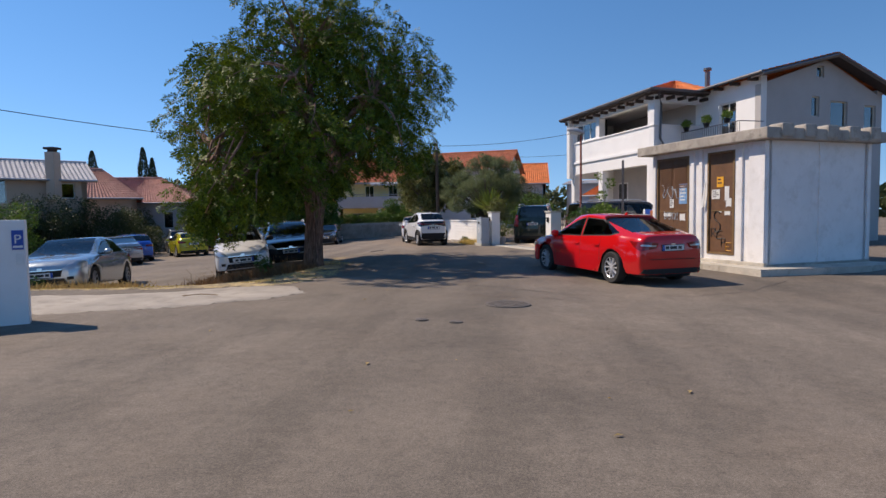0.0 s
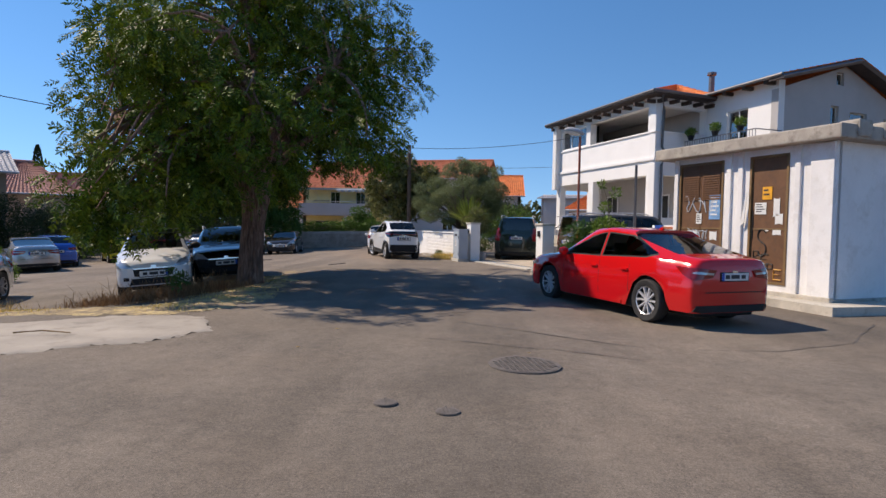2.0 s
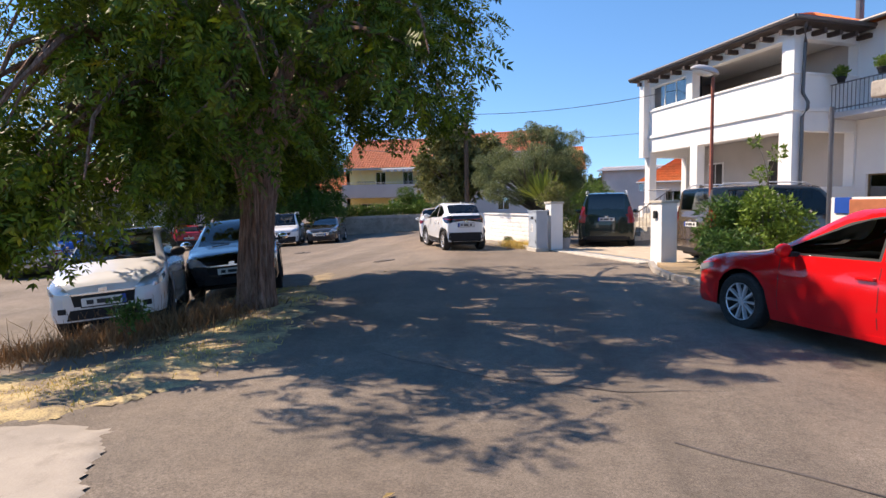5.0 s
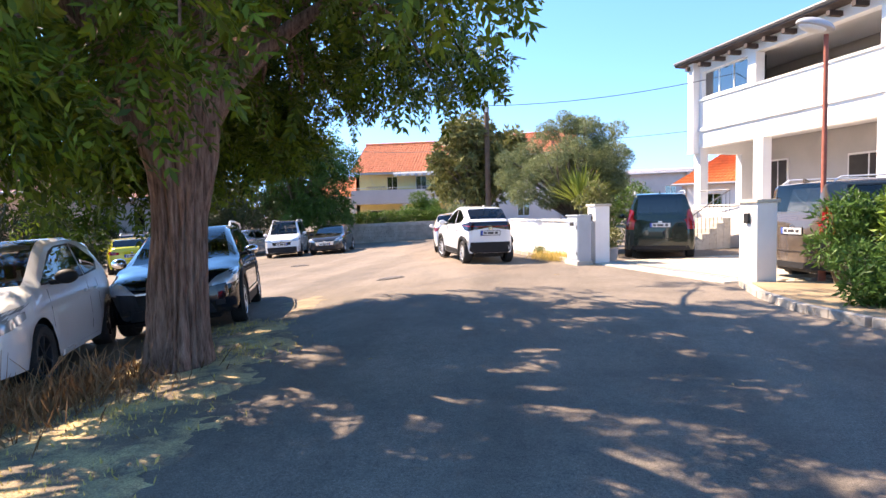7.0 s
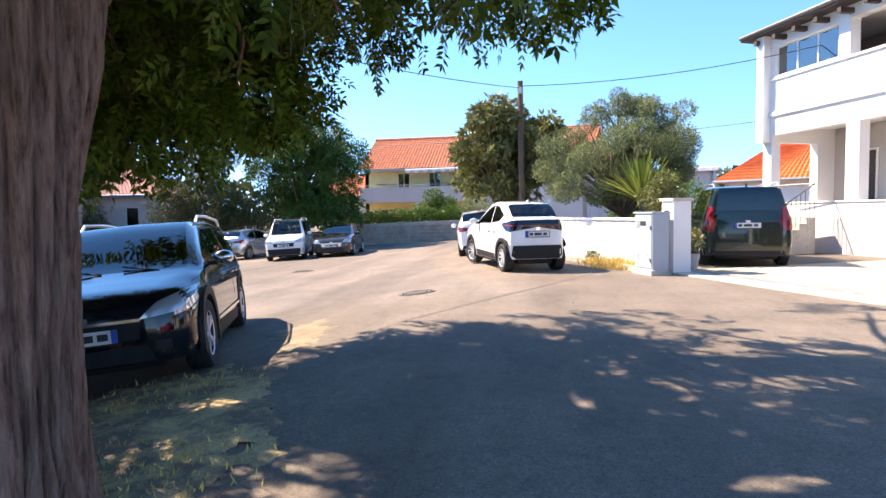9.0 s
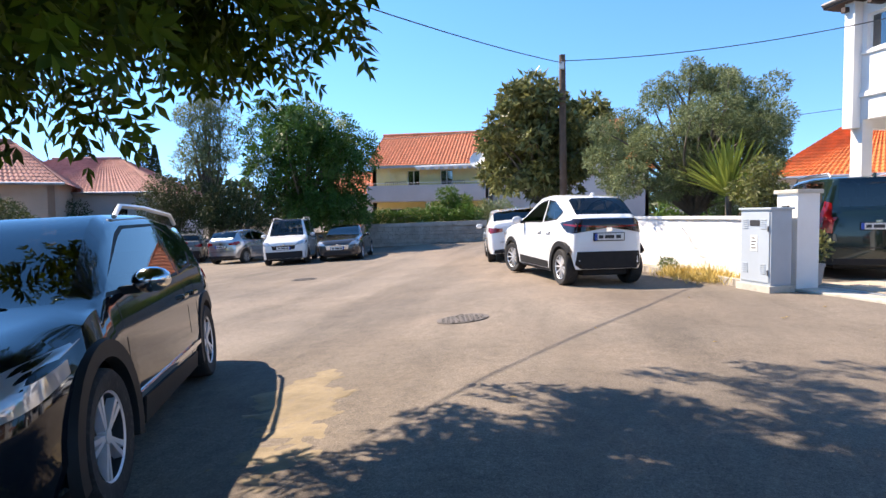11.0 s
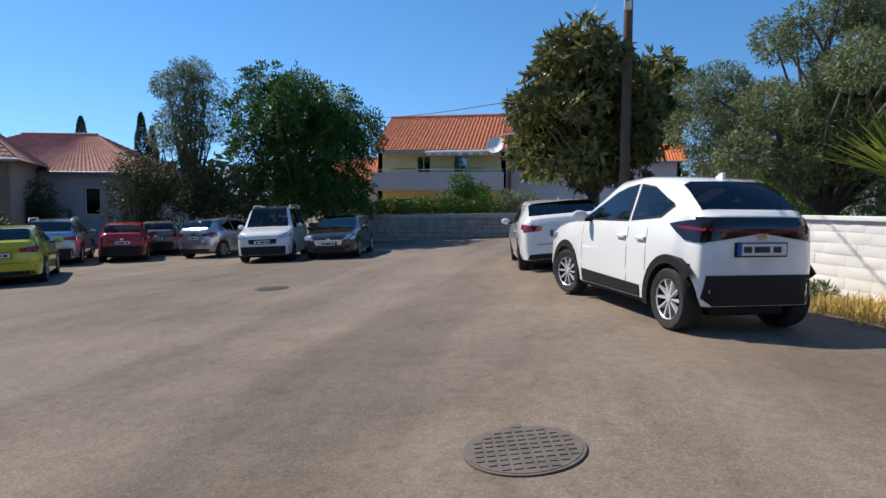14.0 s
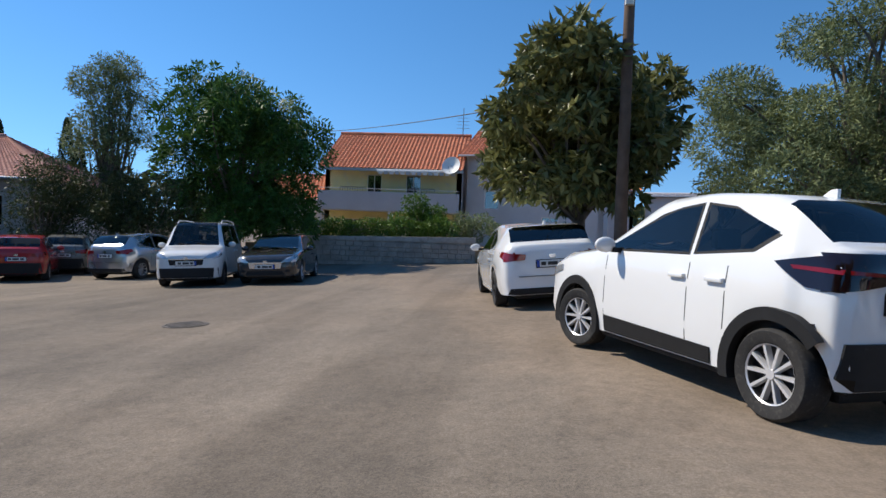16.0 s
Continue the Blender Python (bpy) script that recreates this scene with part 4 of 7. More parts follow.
def car(label, m, color, L=4.2, W=1.76, H=1.5, wb=2.56, fo=0.82, wr=0.32, kind="hatch", belt=0.95, hood=0.92, nose=0.72, cowl=0.95, ws_top=0.18, spokes=10, twin=False, rim=None,
        cladding=False, glass_mat=None, tail="wide", grille=M_BLACK, rear_plate=M_PLATE, roof_rails=False, steer=0.0, bumper=None, dark_roof=False, group="parked cars", arch=0.06, low=0.20, slope=0.0, mirror_mat=None, strip=None, cab=0.28):
    """A parked car. x is ahead, the origin lies under the middle of the wheelbase."""
    ob = thing("car", label, "car", m, group)
    w = W / 2
    xf, xr = wb / 2 + fo, wb / 2 + fo - L
    fa, ra = wb / 2, -wb / 2
    xc = fa - (cab if kind != "van" else 0.12)            # foot of the windscreen
    xw = xc - (0.95 if kind != "van" else 0.62)            # head of the windscreen
    if kind == "sedan":
        rt, tb, tz = xr + 1.45, xr + 0.34, belt + 0.11
    elif kind == "van":
        rt, tb, tz = xr + 0.16, xr + 0.06, belt + 0.12
    else:
        rt, tb, tz = xr + 0.42 + slope, xr + 0.13, belt + 0.12
    xB = (xw + rt) / 2 + 0.12
    zr = H - 0.05
    lowz = low
    # key sections: xb, zb, xt, z4, z6, half width, y3, y4, y5
    K = []
    K.append((xf, nose - 0.10, xf, nose - 0.05, nose, 0.66 * w, 0.64 * w, 0.60 * w, 0.42 * w))
    K.append((xf - 0.07, nose - 0.05, xf - 0.08, nose + 0.03, nose + 0.06, 0.82 * w, 0.80 * w, 0.74 * w, 0.5 * w))
    K.append((xf - 0.22, nose + 0.03, xf - 0.24, nose + 0.10, nose + 0.13, 0.945 * w, 0.92 * w, 0.82 * w, 0.55 * w))
    K.append((xf - 0.5, hood - 0.10, xf - 0.5, hood - 0.03, hood, 0.99 * w, 0.95 * w, 0.85 * w, 0.6 * w))
    K.append((xc + 0.10, belt - 0.03, xc + 0.04, cowl, cowl + 0.05, w, 0.95 * w, 0.88 * w, 0.78 * w))
    K.append((xc - 0.50, belt, xw, zr - 0.05, H - 0.02, w, 0.94 * w, 0.72 * w, 0.64 * w))
    K.append((xB + 0.06, belt + 0.02, xB + 0.03, zr, H, w, 0.94 * w, 0.735 * w, 0.66 * w))
    K.append((xB - 0.06, belt + 0.025, xB - 0.07, zr, H, w, 0.94 * w, 0.735 * w, 0.66 * w))
    xs_end = rt - 0.02 if kind == "sedan" else max(rt + 0.14, ra + 0.12) if kind != "van" else rt + 0.25
    xs_bot = ra + 0.05 if kind == "sedan" else xs_end - 0.10 if kind != "van" else xs_end - 0.03
    K.append((xs_bot, belt + 0.05, xs_end, zr - 0.03, H - 0.035, w, 0.935 * w, 0.725 * w, 0.64 * w))
    K.append((xs_bot - 0.2, belt + 0.07, rt - 0.02, zr - 0.07, H - 0.075, 0.99 * w, 0.92 * w, 0.71 * w, 0.61 * w))
    K.append((min(tb + 0.1, xs_bot - 0.3), tz - 0.05, tb, tz + 0.02, tz + 0.03, 0.935 * w, 0.84 * w, 0.73 * w, 0.63 * w))
    K.append((xr + 0.06, tz - 0.11, xr + 0.05, tz - 0.03, tz, 0.86 * w, 0.79 * w, 0.68 * w, 0.52 * w))
    K.append((xr, tz - 0.25, xr, tz - 0.14, tz - 0.10, 0.74 * w, 0.68 * w, 0.60 * w, 0.45 * w))
    K = np.array(K)
    n = len(K)
    q = np.linspace(0, n - 1, (n - 1) * SUB + 1)
    C = np.stack([monotone(np.arange(n), K[:, c], q) for c in range(K.shape[1])], 1)
    AR = wr + arch

    def lower(x):
        z = lowz + (0.05 if x > fa + 0.3 or x < ra - 0.3 else 0)
        for a in (fa, ra):
            dx = abs(x - a)
            if dx < AR:
                z = max(z, wr + math.sqrt(AR * AR - dx * dx))
        return z

    bm = bmesh.new()
    rows = []
    for xb, zb, xt, z4, z6, hw, y3, y4, y5 in C:
        z0 = lower(xb)
        z1 = max(0.48 * zb, z0 + 0.02)
        z2 = max(0.80 * zb, z1 + 0.02)
        tuck = 0.955 if z0 < 0.3 else 0.985
        P = [(xb, hw * tuck, z0), (xb, hw * 0.995, z1), (xb, hw * 0.985, z2), (xb, y3, max(zb, z2 + 0.02)), (xt, y4, z4), (xt, y5, (z4 + z6) / 2 + 0.25 * (z6 - z4)), (xt, 0, z6)]
        left = [bm.verts.new(p) for p in P]
        right = [bm.verts.new((x, -y, z)) for x, y, z in P[:-1]] + [left[-1]]
        rows.append((left, right))
    key = lambda a: a * SUB
    holes = {"windscreen": [], "rear_window": [], "side": {}}
    dark = 1
    strip_faces = {0: [], 1: []}
    for i in range(len(rows) - 1):
        for sd in (0, 1):
            a, b = rows[i][sd], rows[i + 1][sd]
            for r in range(6):
                quad = (a[r], a[r + 1], b[r + 1], b[r]) if sd == 0 else (a[r + 1], a[r], b[r], b[r + 1])
                if key(4) <= i < key(5) and r == 5:
                    holes["windscreen"].append(tuple(v.co.copy() for v in quad))
                    continue
                if key(9) <= i < key(10) and r >= (4 if kind != "van" else 5) and i < key(10) - 1:
                    holes["rear_window"].append(tuple(v.co.copy() for v in quad))
                    continue
                f = bm.faces.new(quad)
                if r == 3:
                    strip_faces[sd].append(f)
                if dark_roof and r >= 4 and key(5) <= i < key(9):
                    f.material_index = dark
    for end, flip in ((rows[0], False), (rows[-1], True)):
        l, r = end
        for k in range(6):
            vs = [l[k], r[k], r[k + 1], l[k + 1]] if k < 5 else [l[5], r[5], l[6]]
            vs = list(dict.fromkeys(vs))
            bm.faces.new(vs if flip else vs[::-1])
    # side windows: convex outlines in x and z, cut out of the flanks
    zw = zr - 0.055
    xq = {"sedan": rt - 0.02, "van": rt + 0.36}.get(kind, ra + 0.48)
    tip = {"sedan": (ra - 0.12, belt + 0.15), "van": (rt + 0.33, belt + 0.09)}.get(kind, (ra + 0.06, belt + 0.22))
    low_end = {"sedan": (ra + 0.10, belt + 0.095), "van": (rt + 0.34, belt + 0.075)}.get(kind, (ra + 0.24, belt + 0.10))
    front_glass = [(xc - 0.17, belt + 0.035), (xB + 0.045, belt + 0.05), (xB + 0.045, zw), (xw - 0.16, zw - 0.03), (xw + 0.02, zw - 0.085)]
    rear_glass = [(xB - 0.045, belt + 0.055), low_end, tip, (xq, zw - 0.04), (xB - 0.045, zw)]

    def inside(poly, x, z):
        n_ = len(poly)
        side_ = [(poly[(k + 1) % n_][0] - poly[k][0]) * (z - poly[k][1]) - (poly[(k + 1) % n_][1] - poly[k][1]) * (x - poly[k][0]) for k in range(n_)]
        return all(v > 0 for v in side_) or all(v < 0 for v in side_)

    def grown(poly, d):
        cx, cz = sum(q[0] for q in poly) / len(poly), sum(q[1] for q in poly) / len(poly)
        return [(x + d * (1 if x > cx else -1), z + d * 0.8 * (1 if z > cz else -1)) for x, z in poly]

    for sd in (0, 1):
        for nm, poly in (("front_door_glass", front_glass), ("rear_door_glass", rear_glass)):
            for outline in (grown(poly, 0.028), poly):
                for k in range(len(outline)):
                    (ax, az), (bx, bz) = outline[k], outline[(k + 1) % len(outline)]
                    near_faces = [f for f in strip_faces[sd] if f.is_valid and xr < f.calc_center_median().x < xf]
                    geom = near_faces + list({e for f in near_faces for e in f.edges}) + list({v for f in near_faces for v in f.verts})
                    out = bmesh.ops.bisect_plane(bm, geom=geom, dist=1e-5, plane_co=(ax, 0, az), plane_no=(bz - az, 0, ax - bx))
                    strip_faces[sd] = [f for f in out["geom"] if isinstance(f, bmesh.types.BMFace)]
            gone = []
            for f in strip_faces[sd]:
                c_ = f.calc_center_median()
                if inside(poly, c_.x, c_.z):
                    holes["side"].setdefault((nm, sd), []).append(tuple(v.co.copy() for v in f.verts))
                    gone.append(f)
                elif inside(grown(poly, 0.028), c_.x, c_.z):
                    f.material_index = dark
            strip_faces[sd] = [f for f in strip_faces[sd] if f not in gone]
            bmesh.ops.delete(bm, geom=gone, context="FACES_ONLY")
    bmesh.ops.recalc_face_normals(bm, faces=bm.faces)
    from_tree = bm.copy()
    from_tree.faces.ensure_lookup_table()
    body = part("body", bm, [color, M_BLACK], ob, "", 58)
    tree = BVH.FromBMesh(from_tree)
    from_tree.free()
    gm = glass_mat or M_GLASS_CAR

    def pane(name, quads):
        b = bmesh.new()
        for qd in quads:
            b.faces.new([b.verts.new(p) for p in qd])
        bmesh.ops.remove_doubles(b, verts=b.verts, dist=1e-5)
        b.normal_update()
        core = Vector(((xc + rt) / 2, 0, 0.8))
        for f in b.faces:
            if f.normal.dot(f.calc_center_median() - core) < 0:
                f.normal_flip()
        return part(name, b, gm, ob, "", 60)

    pane("windscreen", holes["windscreen"])
    pane("rear_window", holes["rear_window"])
    for (nm, sd), quads in holes["side"].items():
        pane(nm, quads)

    def decal(name, axis, quad, mat, parent=ob, out=0.006, nu=8, nv=4, thick=0.0, lab=""):
        """A panel laid on the body: quad of four corners (a, b) seen along the axis 'front', 'rear', 'left' or 'right'."""
        b = bmesh.new()
        grid = []
        for j in range(nv + 1):
            row = []
            for i in range(nu + 1):
                s, t = i / nu, j / nv
                c0 = [quad[0][k] * (1 - s) + quad[1][k] * s for k in (0, 1)]
                c1 = [quad[3][k] * (1 - s) + quad[2][k] * s for k in (0, 1)]
                a_, b_ = c0[0] * (1 - t) + c1[0] * t, c0[1] * (1 - t) + c1[1] * t
                if axis in ("front", "rear"):
                    sg = 1 if axis == "front" else -1
                    o, d = Vector((sg * 6, a_, b_)), Vector((-sg, 0, 0))
                else:
                    sg = 1 if axis == "left" else -1
                    o, d = Vector((a_, sg * 3, b_)), Vector((0, -sg, 0))
                hit = tree.ray_cast(o, d)
                p = hit[0] if hit[0] is not None else None
                row.append(b.verts.new(p - d * (out + thick)) if p is not None else None)
            grid.append(row)
        for j in range(nv):
            for i in range(nu):
                vs = [grid[j][i], grid[j][i + 1], grid[j + 1][i + 1], grid[j + 1][i]]
                if all(vs):
                    b.faces.new(vs)
        if not b.faces:
            b.free()
            return None
        bmesh.ops.delete(b, geom=[v for v in b.verts if not v.link_faces], context="VERTS")
        back = {}
        # close it towards the body, so that it has thickness
        ed = [e for e in b.edges if e.is_boundary]
        ext = bmesh.ops.extrude_edge_only(b, edges=ed)["geom"]
        dv = {"front": Vector((-1, 0, 0)), "rear": Vector((1, 0, 0)), "left": Vector((0, -1, 0)), "right": Vector((0, 1, 0))}[axis]
        for v in ext:
            if isinstance(v, bmesh.types.BMVert):
                v.co += dv * (out + thick + 0.004)
        bmesh.ops.recalc_face_normals(b, faces=b.faces)
        return part(name, b, mat, parent, lab, 50)

    # underside, wheel wells and cabin
    b = bmesh.new()
    add_box(b, xr + 0.15, -w + 0.30, 0.17, xf - 0.2, w - 0.30, 0.62, 0.03)
    add_box(b, ra + AR + 0.02, -w + 0.09, 0.18, fa - AR - 0.02, w - 0.09, 0.5, 0.02)
    add_box(b, xr + 0.12, -w + 0.2, 0.28, ra - AR - 0.02, w - 0.2, 0.6, 0.02)
    add_box(b, fa + AR + 0.02, -w + 0.2, 0.24, xf - 0.15, w - 0.2, 0.5, 0.02)
    part("underbody", b, M_BLACK, ob)
    b = bmesh.new()
    add_box(b, xr + 0.3, -0.82 * w, 0.5, xc - 0.15, 0.82 * w, belt - 0.16, 0.03)
    add_box(b, xc - 0.42, -0.84 * w, belt - 0.2, xc - 0.02, 0.84 * w, belt - 0.02, 0.05)
    part("cabin_lining", b, M_CABIN, ob)
    for sx, ys in ((xB + 0.12, (-0.37, 0.37)), (ra + 0.42, (-0.36, 0.0, 0.36))):
        for y in ys:
            b = bmesh.new()
            zt = min(H - 0.48, belt + 0.16)
            add_box(b, sx - 0.1, y * w / 0.88 - 0.21, belt - 0.2, sx + 0.02, y * w / 0.88 + 0.21, zt, 0.05, pose(0, 0, 0))
            add_box(b, sx - 0.12, y * w / 0.88 - 0.12, zt + 0.03, sx - 0.03, y * w / 0.88 + 0.12, zt + 0.2, 0.035)
            part("seat", b, M_CABIN, ob)
    # wheels
    rim = rim or M_ALLOY
    for x in (fa, ra):
        for sd in (1, -1):
            mm = pose(x, sd * (w - 0.115), wr, 0, 0, (0 if sd == 1 else 180) + (steer if x == fa else 0))
            wheel(ob, mm, wr, 0.215, spokes, rim, twin)
    # lamps and trim
    zt_ = tz
    zl0 = lowz + 0.056
    for sd in (1, -1):
        side = "left" if sd == 1 else "right"
        hl = decal("headlight", "front", [(sd * 0.50 * w, nose - 0.10), (sd * 0.92 * w, nose - 0.06), (sd * 0.955 * w, nose + 0.12), (sd * 0.66 * w, nose + 0.03)], M_LAMP_CLEAR, out=0.012)
        decal("headlight", side, [(xf - 0.44, nose + 0.0), (xf - 0.07, nose - 0.10), (xf - 0.07, nose + 0.0), (xf - 0.44, nose + 0.06)], M_LAMP_CLEAR, out=0.012, nu=6)
        decal("fog_lamp", "front", [(sd * 0.62 * w, 0.36), (sd * 0.76 * w, 0.36), (sd * 0.76 * w, 0.43), (sd * 0.62 * w, 0.43)], M_BLACK, out=0.008, nu=3, nv=2)
        if tail == "wide" and kind == "sedan":
            decal("tail_lamp", "rear", [(sd * 0.40 * w, tz - 0.17), (sd * 0.86 * w, tz - 0.12), (sd * 0.84 * w, tz - 0.31), (sd * 0.48 * w, tz - 0.27)], M_LAMP_RED, out=0.014)
            decal("lamp_strip", "rear", [(sd * 0.46 * w, tz - 0.205), (sd * 0.84 * w, tz - 0.18), (sd * 0.84 * w, tz - 0.215), (sd * 0.48 * w, tz - 0.235)], M_LAMP_CLEAR, out=0.02, nv=1)
            decal("tail_lamp", side, [(xr + 0.03, tz - 0.31), (xr + 0.20, tz - 0.24), (xr + 0.36, tz - 0.13), (xr + 0.04, tz - 0.13)], M_LAMP_RED, out=0.014, nu=5)
        elif tail == "wide":
            decal("tail_lamp", "rear", [(sd * 0.48 * w, tz - 0.16), (sd * 0.90 * w, tz - 0.12), (sd * 0.88 * w, tz - 0.27), (sd * 0.50 * w, tz - 0.25)], M_LAMP_RED, out=0.012)
            decal("tail_lamp", side, [(xr + 0.02, tz - 0.25), (xr + 0.30, tz - 0.18), (xr + 0.26, tz - 0.10), (xr + 0.02, tz - 0.12)], M_LAMP_RED, out=0.012, nu=5)
        elif tail == "tall":
            decal("tail_lamp", "rear", [(sd * 0.74 * w, belt - 0.28), (sd * 0.90 * w, belt - 0.28), (sd * 0.84 * w, belt + 0.28), (sd * 0.74 * w, belt + 0.24)], M_LAMP_RED, out=0.02, nu=4, nv=8)
            decal("tail_lamp", side, [(xr + 0.01, belt - 0.28), (xr + 0.12, belt - 0.26), (xr + 0.13, belt + 0.26), (xr + 0.03, belt + 0.28)], M_LAMP_RED, out=0.014, nu=3, nv=8)
        elif tail == "band":
            decal("tail_lamp", "rear", [(sd * 0.0 * w, tz - 0.02), (sd * 0.80 * w, tz - 0.02), (sd * 0.88 * w, tz - 0.26), (sd * 0.0 * w, tz - 0.17)], M_LAMP_DARK, out=0.014, nu=12)
            decal("tail_lamp", side, [(xr + 0.03, tz - 0.26), (xr + 0.22, tz - 0.24), (xr + 0.44, tz - 0.09), (xr + 0.05, tz - 0.02)], M_LAMP_DARK, out=0.014, nu=6)
            decal("lamp_strip", side, [(xr + 0.04, tz - 0.15), (xr + 0.30, tz - 0.13), (xr + 0.32, tz - 0.105), (xr + 0.04, tz - 0.12)], M_LAMP_RED, out=0.02, nu=4, nv=1)
            decal("reflector", side, [(xr + 0.13, 0.50), (xr + 0.16, 0.50), (xr + 0.18, 0.68), (xr + 0.15, 0.68)], M_LAMP_DARK, out=0.012, nu=1, nv=4)
            decal("lamp_strip", "rear", [(sd * 0.05 * w, tz - 0.15), (sd * 0.84 * w, tz - 0.12), (sd * 0.84 * w, tz - 0.145), (sd * 0.05 * w, tz - 0.17)], M_LAMP_RED, out=0.018, nv=1)
        # door seams, handles, sill
        for x in (xB, xc - 0.25, ra + 0.42):
            zt2 = belt - 0.03
            decal("door_seam", side, [(x - 0.004, 0.33), (x + 0.004, 0.33), (x + 0.004, zt2), (x - 0.004, zt2)], M_BLACK, body, out=0.0015, nu=1, nv=6)
        for x in (xB + 0.12, ra + 0.52):
            b = bmesh.new()
            zz = belt - 0.14
            hit = tree.ray_cast(Vector((x, sd * 3, zz)), Vector((0, -sd, 0)))[0]
            yy = hit.y if hit else sd * w
            add_box(b, x - 0.09, yy - 0.03, zz - 0.018, x + 0.09, yy + 0.035 * sd if sd > 0 else yy + 0.03, zz + 0.018, 0.012) if sd > 0 else add_box(b, x - 0.09, yy - 0.035, zz - 0.018, x + 0.09, yy + 0.03, zz + 0.018, 0.012)
            part("door_handle", b, color, ob)
        decal("sill", side, [(ra + AR, lowz + 0.01), (fa - AR, lowz + 0.01), (fa - AR, lowz + (0.17 if cladding else 0.06)), (ra + AR, lowz + (0.13 if cladding else 0.06))], M_BLACK if cladding or bumper else color, out=0.012, nu=10, nv=2)
        if strip:
            decal("sill_strip", side, [(ra + AR + 0.08, lowz + 0.185), (fa - AR - 0.08, lowz + 0.185), (fa - AR - 0.08, lowz + 0.22), (ra + AR + 0.08, lowz + 0.22)], strip, out=0.016, nu=8, nv=1)
        if cladding:
            for x in (fa, ra):
                b = bmesh.new()
                hw = w * (0.985 if x == ra else 0.99)
                last = None
                for k in range(21):
                    a = math.radians(-18 + k * (216 if x == fa else 160) / 20)
                    ring = []
                    for r, y in ((AR - 0.015, hw - 0.05), (AR - 0.01, hw + 0.012), (AR + 0.075, hw + 0.014), (AR + 0.09, hw - 0.03)):
                        tuck = 0.03 * w * max(0.0, -math.cos(a)) if x == ra else 0.0
                        ring.append(b.verts.new((x + r * math.cos(a), sd * (y - tuck), max(0.2, wr + r * math.sin(a)))))
                    if last:
                        for k2 in range(3):
                            b.faces.new((last[k2], last[k2 + 1], ring[k2 + 1], ring[k2]))
                    last = ring
                bmesh.ops.recalc_face_normals(b, faces=b.faces)
                part("arch_cladding", b, M_BLACK, ob, "", 40)
        # mirrors
        b = bmesh.new()
        got = bmesh.ops.create_uvsphere(b, u_segments=14, v_segments=8, radius=1.0)["verts"]
        for v in got:
            v.co = Vector((v.co.x * (0.075 if v.co.x > 0 else 0.035), v.co.y * 0.11, v.co.z * 0.075)) + Vector((xc - 0.42, sd * (w + 0.10), belt + 0.07))
        mirror = part("mirror", b, mirror_mat or color, ob, "", 60)
        b = bmesh.new()
        add_box(b, xc - 0.46, min(sd * (w - 0.08), sd * (w + 0.04)), belt + 0.0, xc - 0.40, max(sd * (w - 0.08), sd * (w + 0.04)), belt + 0.05, 0.01)
        part("mirror_arm", b, M_BLACK, mirror)
        if roof_rails:
            y = sd * 0.70 * w
            part("roof_rail", tube([(xw - 0.15, y, H - 0.05), (xw - 0.3, y, H + 0.03), (xB, y, H + 0.045), (rt + 0.25, y, H + 0.02), (rt + 0.12, y, H - 0.06)], 0.018, 6), M_ALLOY, ob, "", 60)
    decal("grille", "front", [(-0.48 * w, nose - 0.26), (0.48 * w, nose - 0.26), (0.52 * w, nose - 0.10), (-0.52 * w, nose - 0.10)], grille, out=0.008)
    decal("grille_bar", "front", [(-0.50 * w, nose - 0.115), (0.50 * w, nose - 0.115), (0.52 * w, nose - 0.09), (-0.52 * w, nose - 0.09)], M_CHROME, out=0.014, nv=1)
    decal("lower_grille", "front", [(-0.62 * w, 0.27), (0.62 * w, 0.27), (0.55 * w, 0.40), (-0.55 * w, 0.40)], M_BLACK, out=0.008)
    bb = M_BLACK
    zl = lowz + 0.056
    decal("rear_bumper_trim", "rear", [(-0.84 * w, zl), (0.84 * w, zl), (0.78 * w, 0.58 if cladding or bumper else 0.36), (-0.78 * w, 0.58 if cladding or bumper else 0.36)], bb, out=0.014, nu=12)
    if bumper:
        decal("front_bumper", "front", [(-0.92 * w, zl), (0.92 * w, zl), (0.92 * w, 0.52), (-0.92 * w, 0.52)], bumper, out=0.014, nu=12)
    for axis, z in (("front", nose - 0.21), ("rear", tz - 0.26 if kind == "sedan" else tz - 0.32 if kind == "hatch" else belt - 0.16)):
        decal("plate_frame", axis, [(-0.275, z - 0.07), (0.275, z - 0.07), (0.275, z + 0.066), (-0.275, z + 0.066)], M_BLACK, ob, out=0.014, nu=2, nv=1)
        pl = decal("plate", axis, [(-0.26, z - 0.055), (0.26, z - 0.055), (0.26, z + 0.055), (-0.26, z + 0.055)], M_PLATE, ob, out=0.02, nu=2, nv=1)
        sg = 1 if axis == "front" else -1
        if pl:
            decal("plate_band", axis, [(sg * 0.26, z - 0.055), (sg * 0.215, z - 0.055), (sg * 0.215, z + 0.055), (sg * 0.26, z + 0.055)] if sg > 0 else [(0.215, z - 0.055), (0.26, z - 0.055), (0.26, z + 0.055), (0.215, z + 0.055)], M_PLATE_BLUE, pl, out=0.026, nu=1, nv=1)
            for a, b in ((-0.20, -0.12), (-0.08, 0.08), (0.11, 0.19)):
                decal("plate_bar", axis, [(a, z - 0.028), (b, z - 0.028), (b, z + 0.028), (a, z + 0.028)], M_INK, pl, out=0.026, nu=1, nv=1)
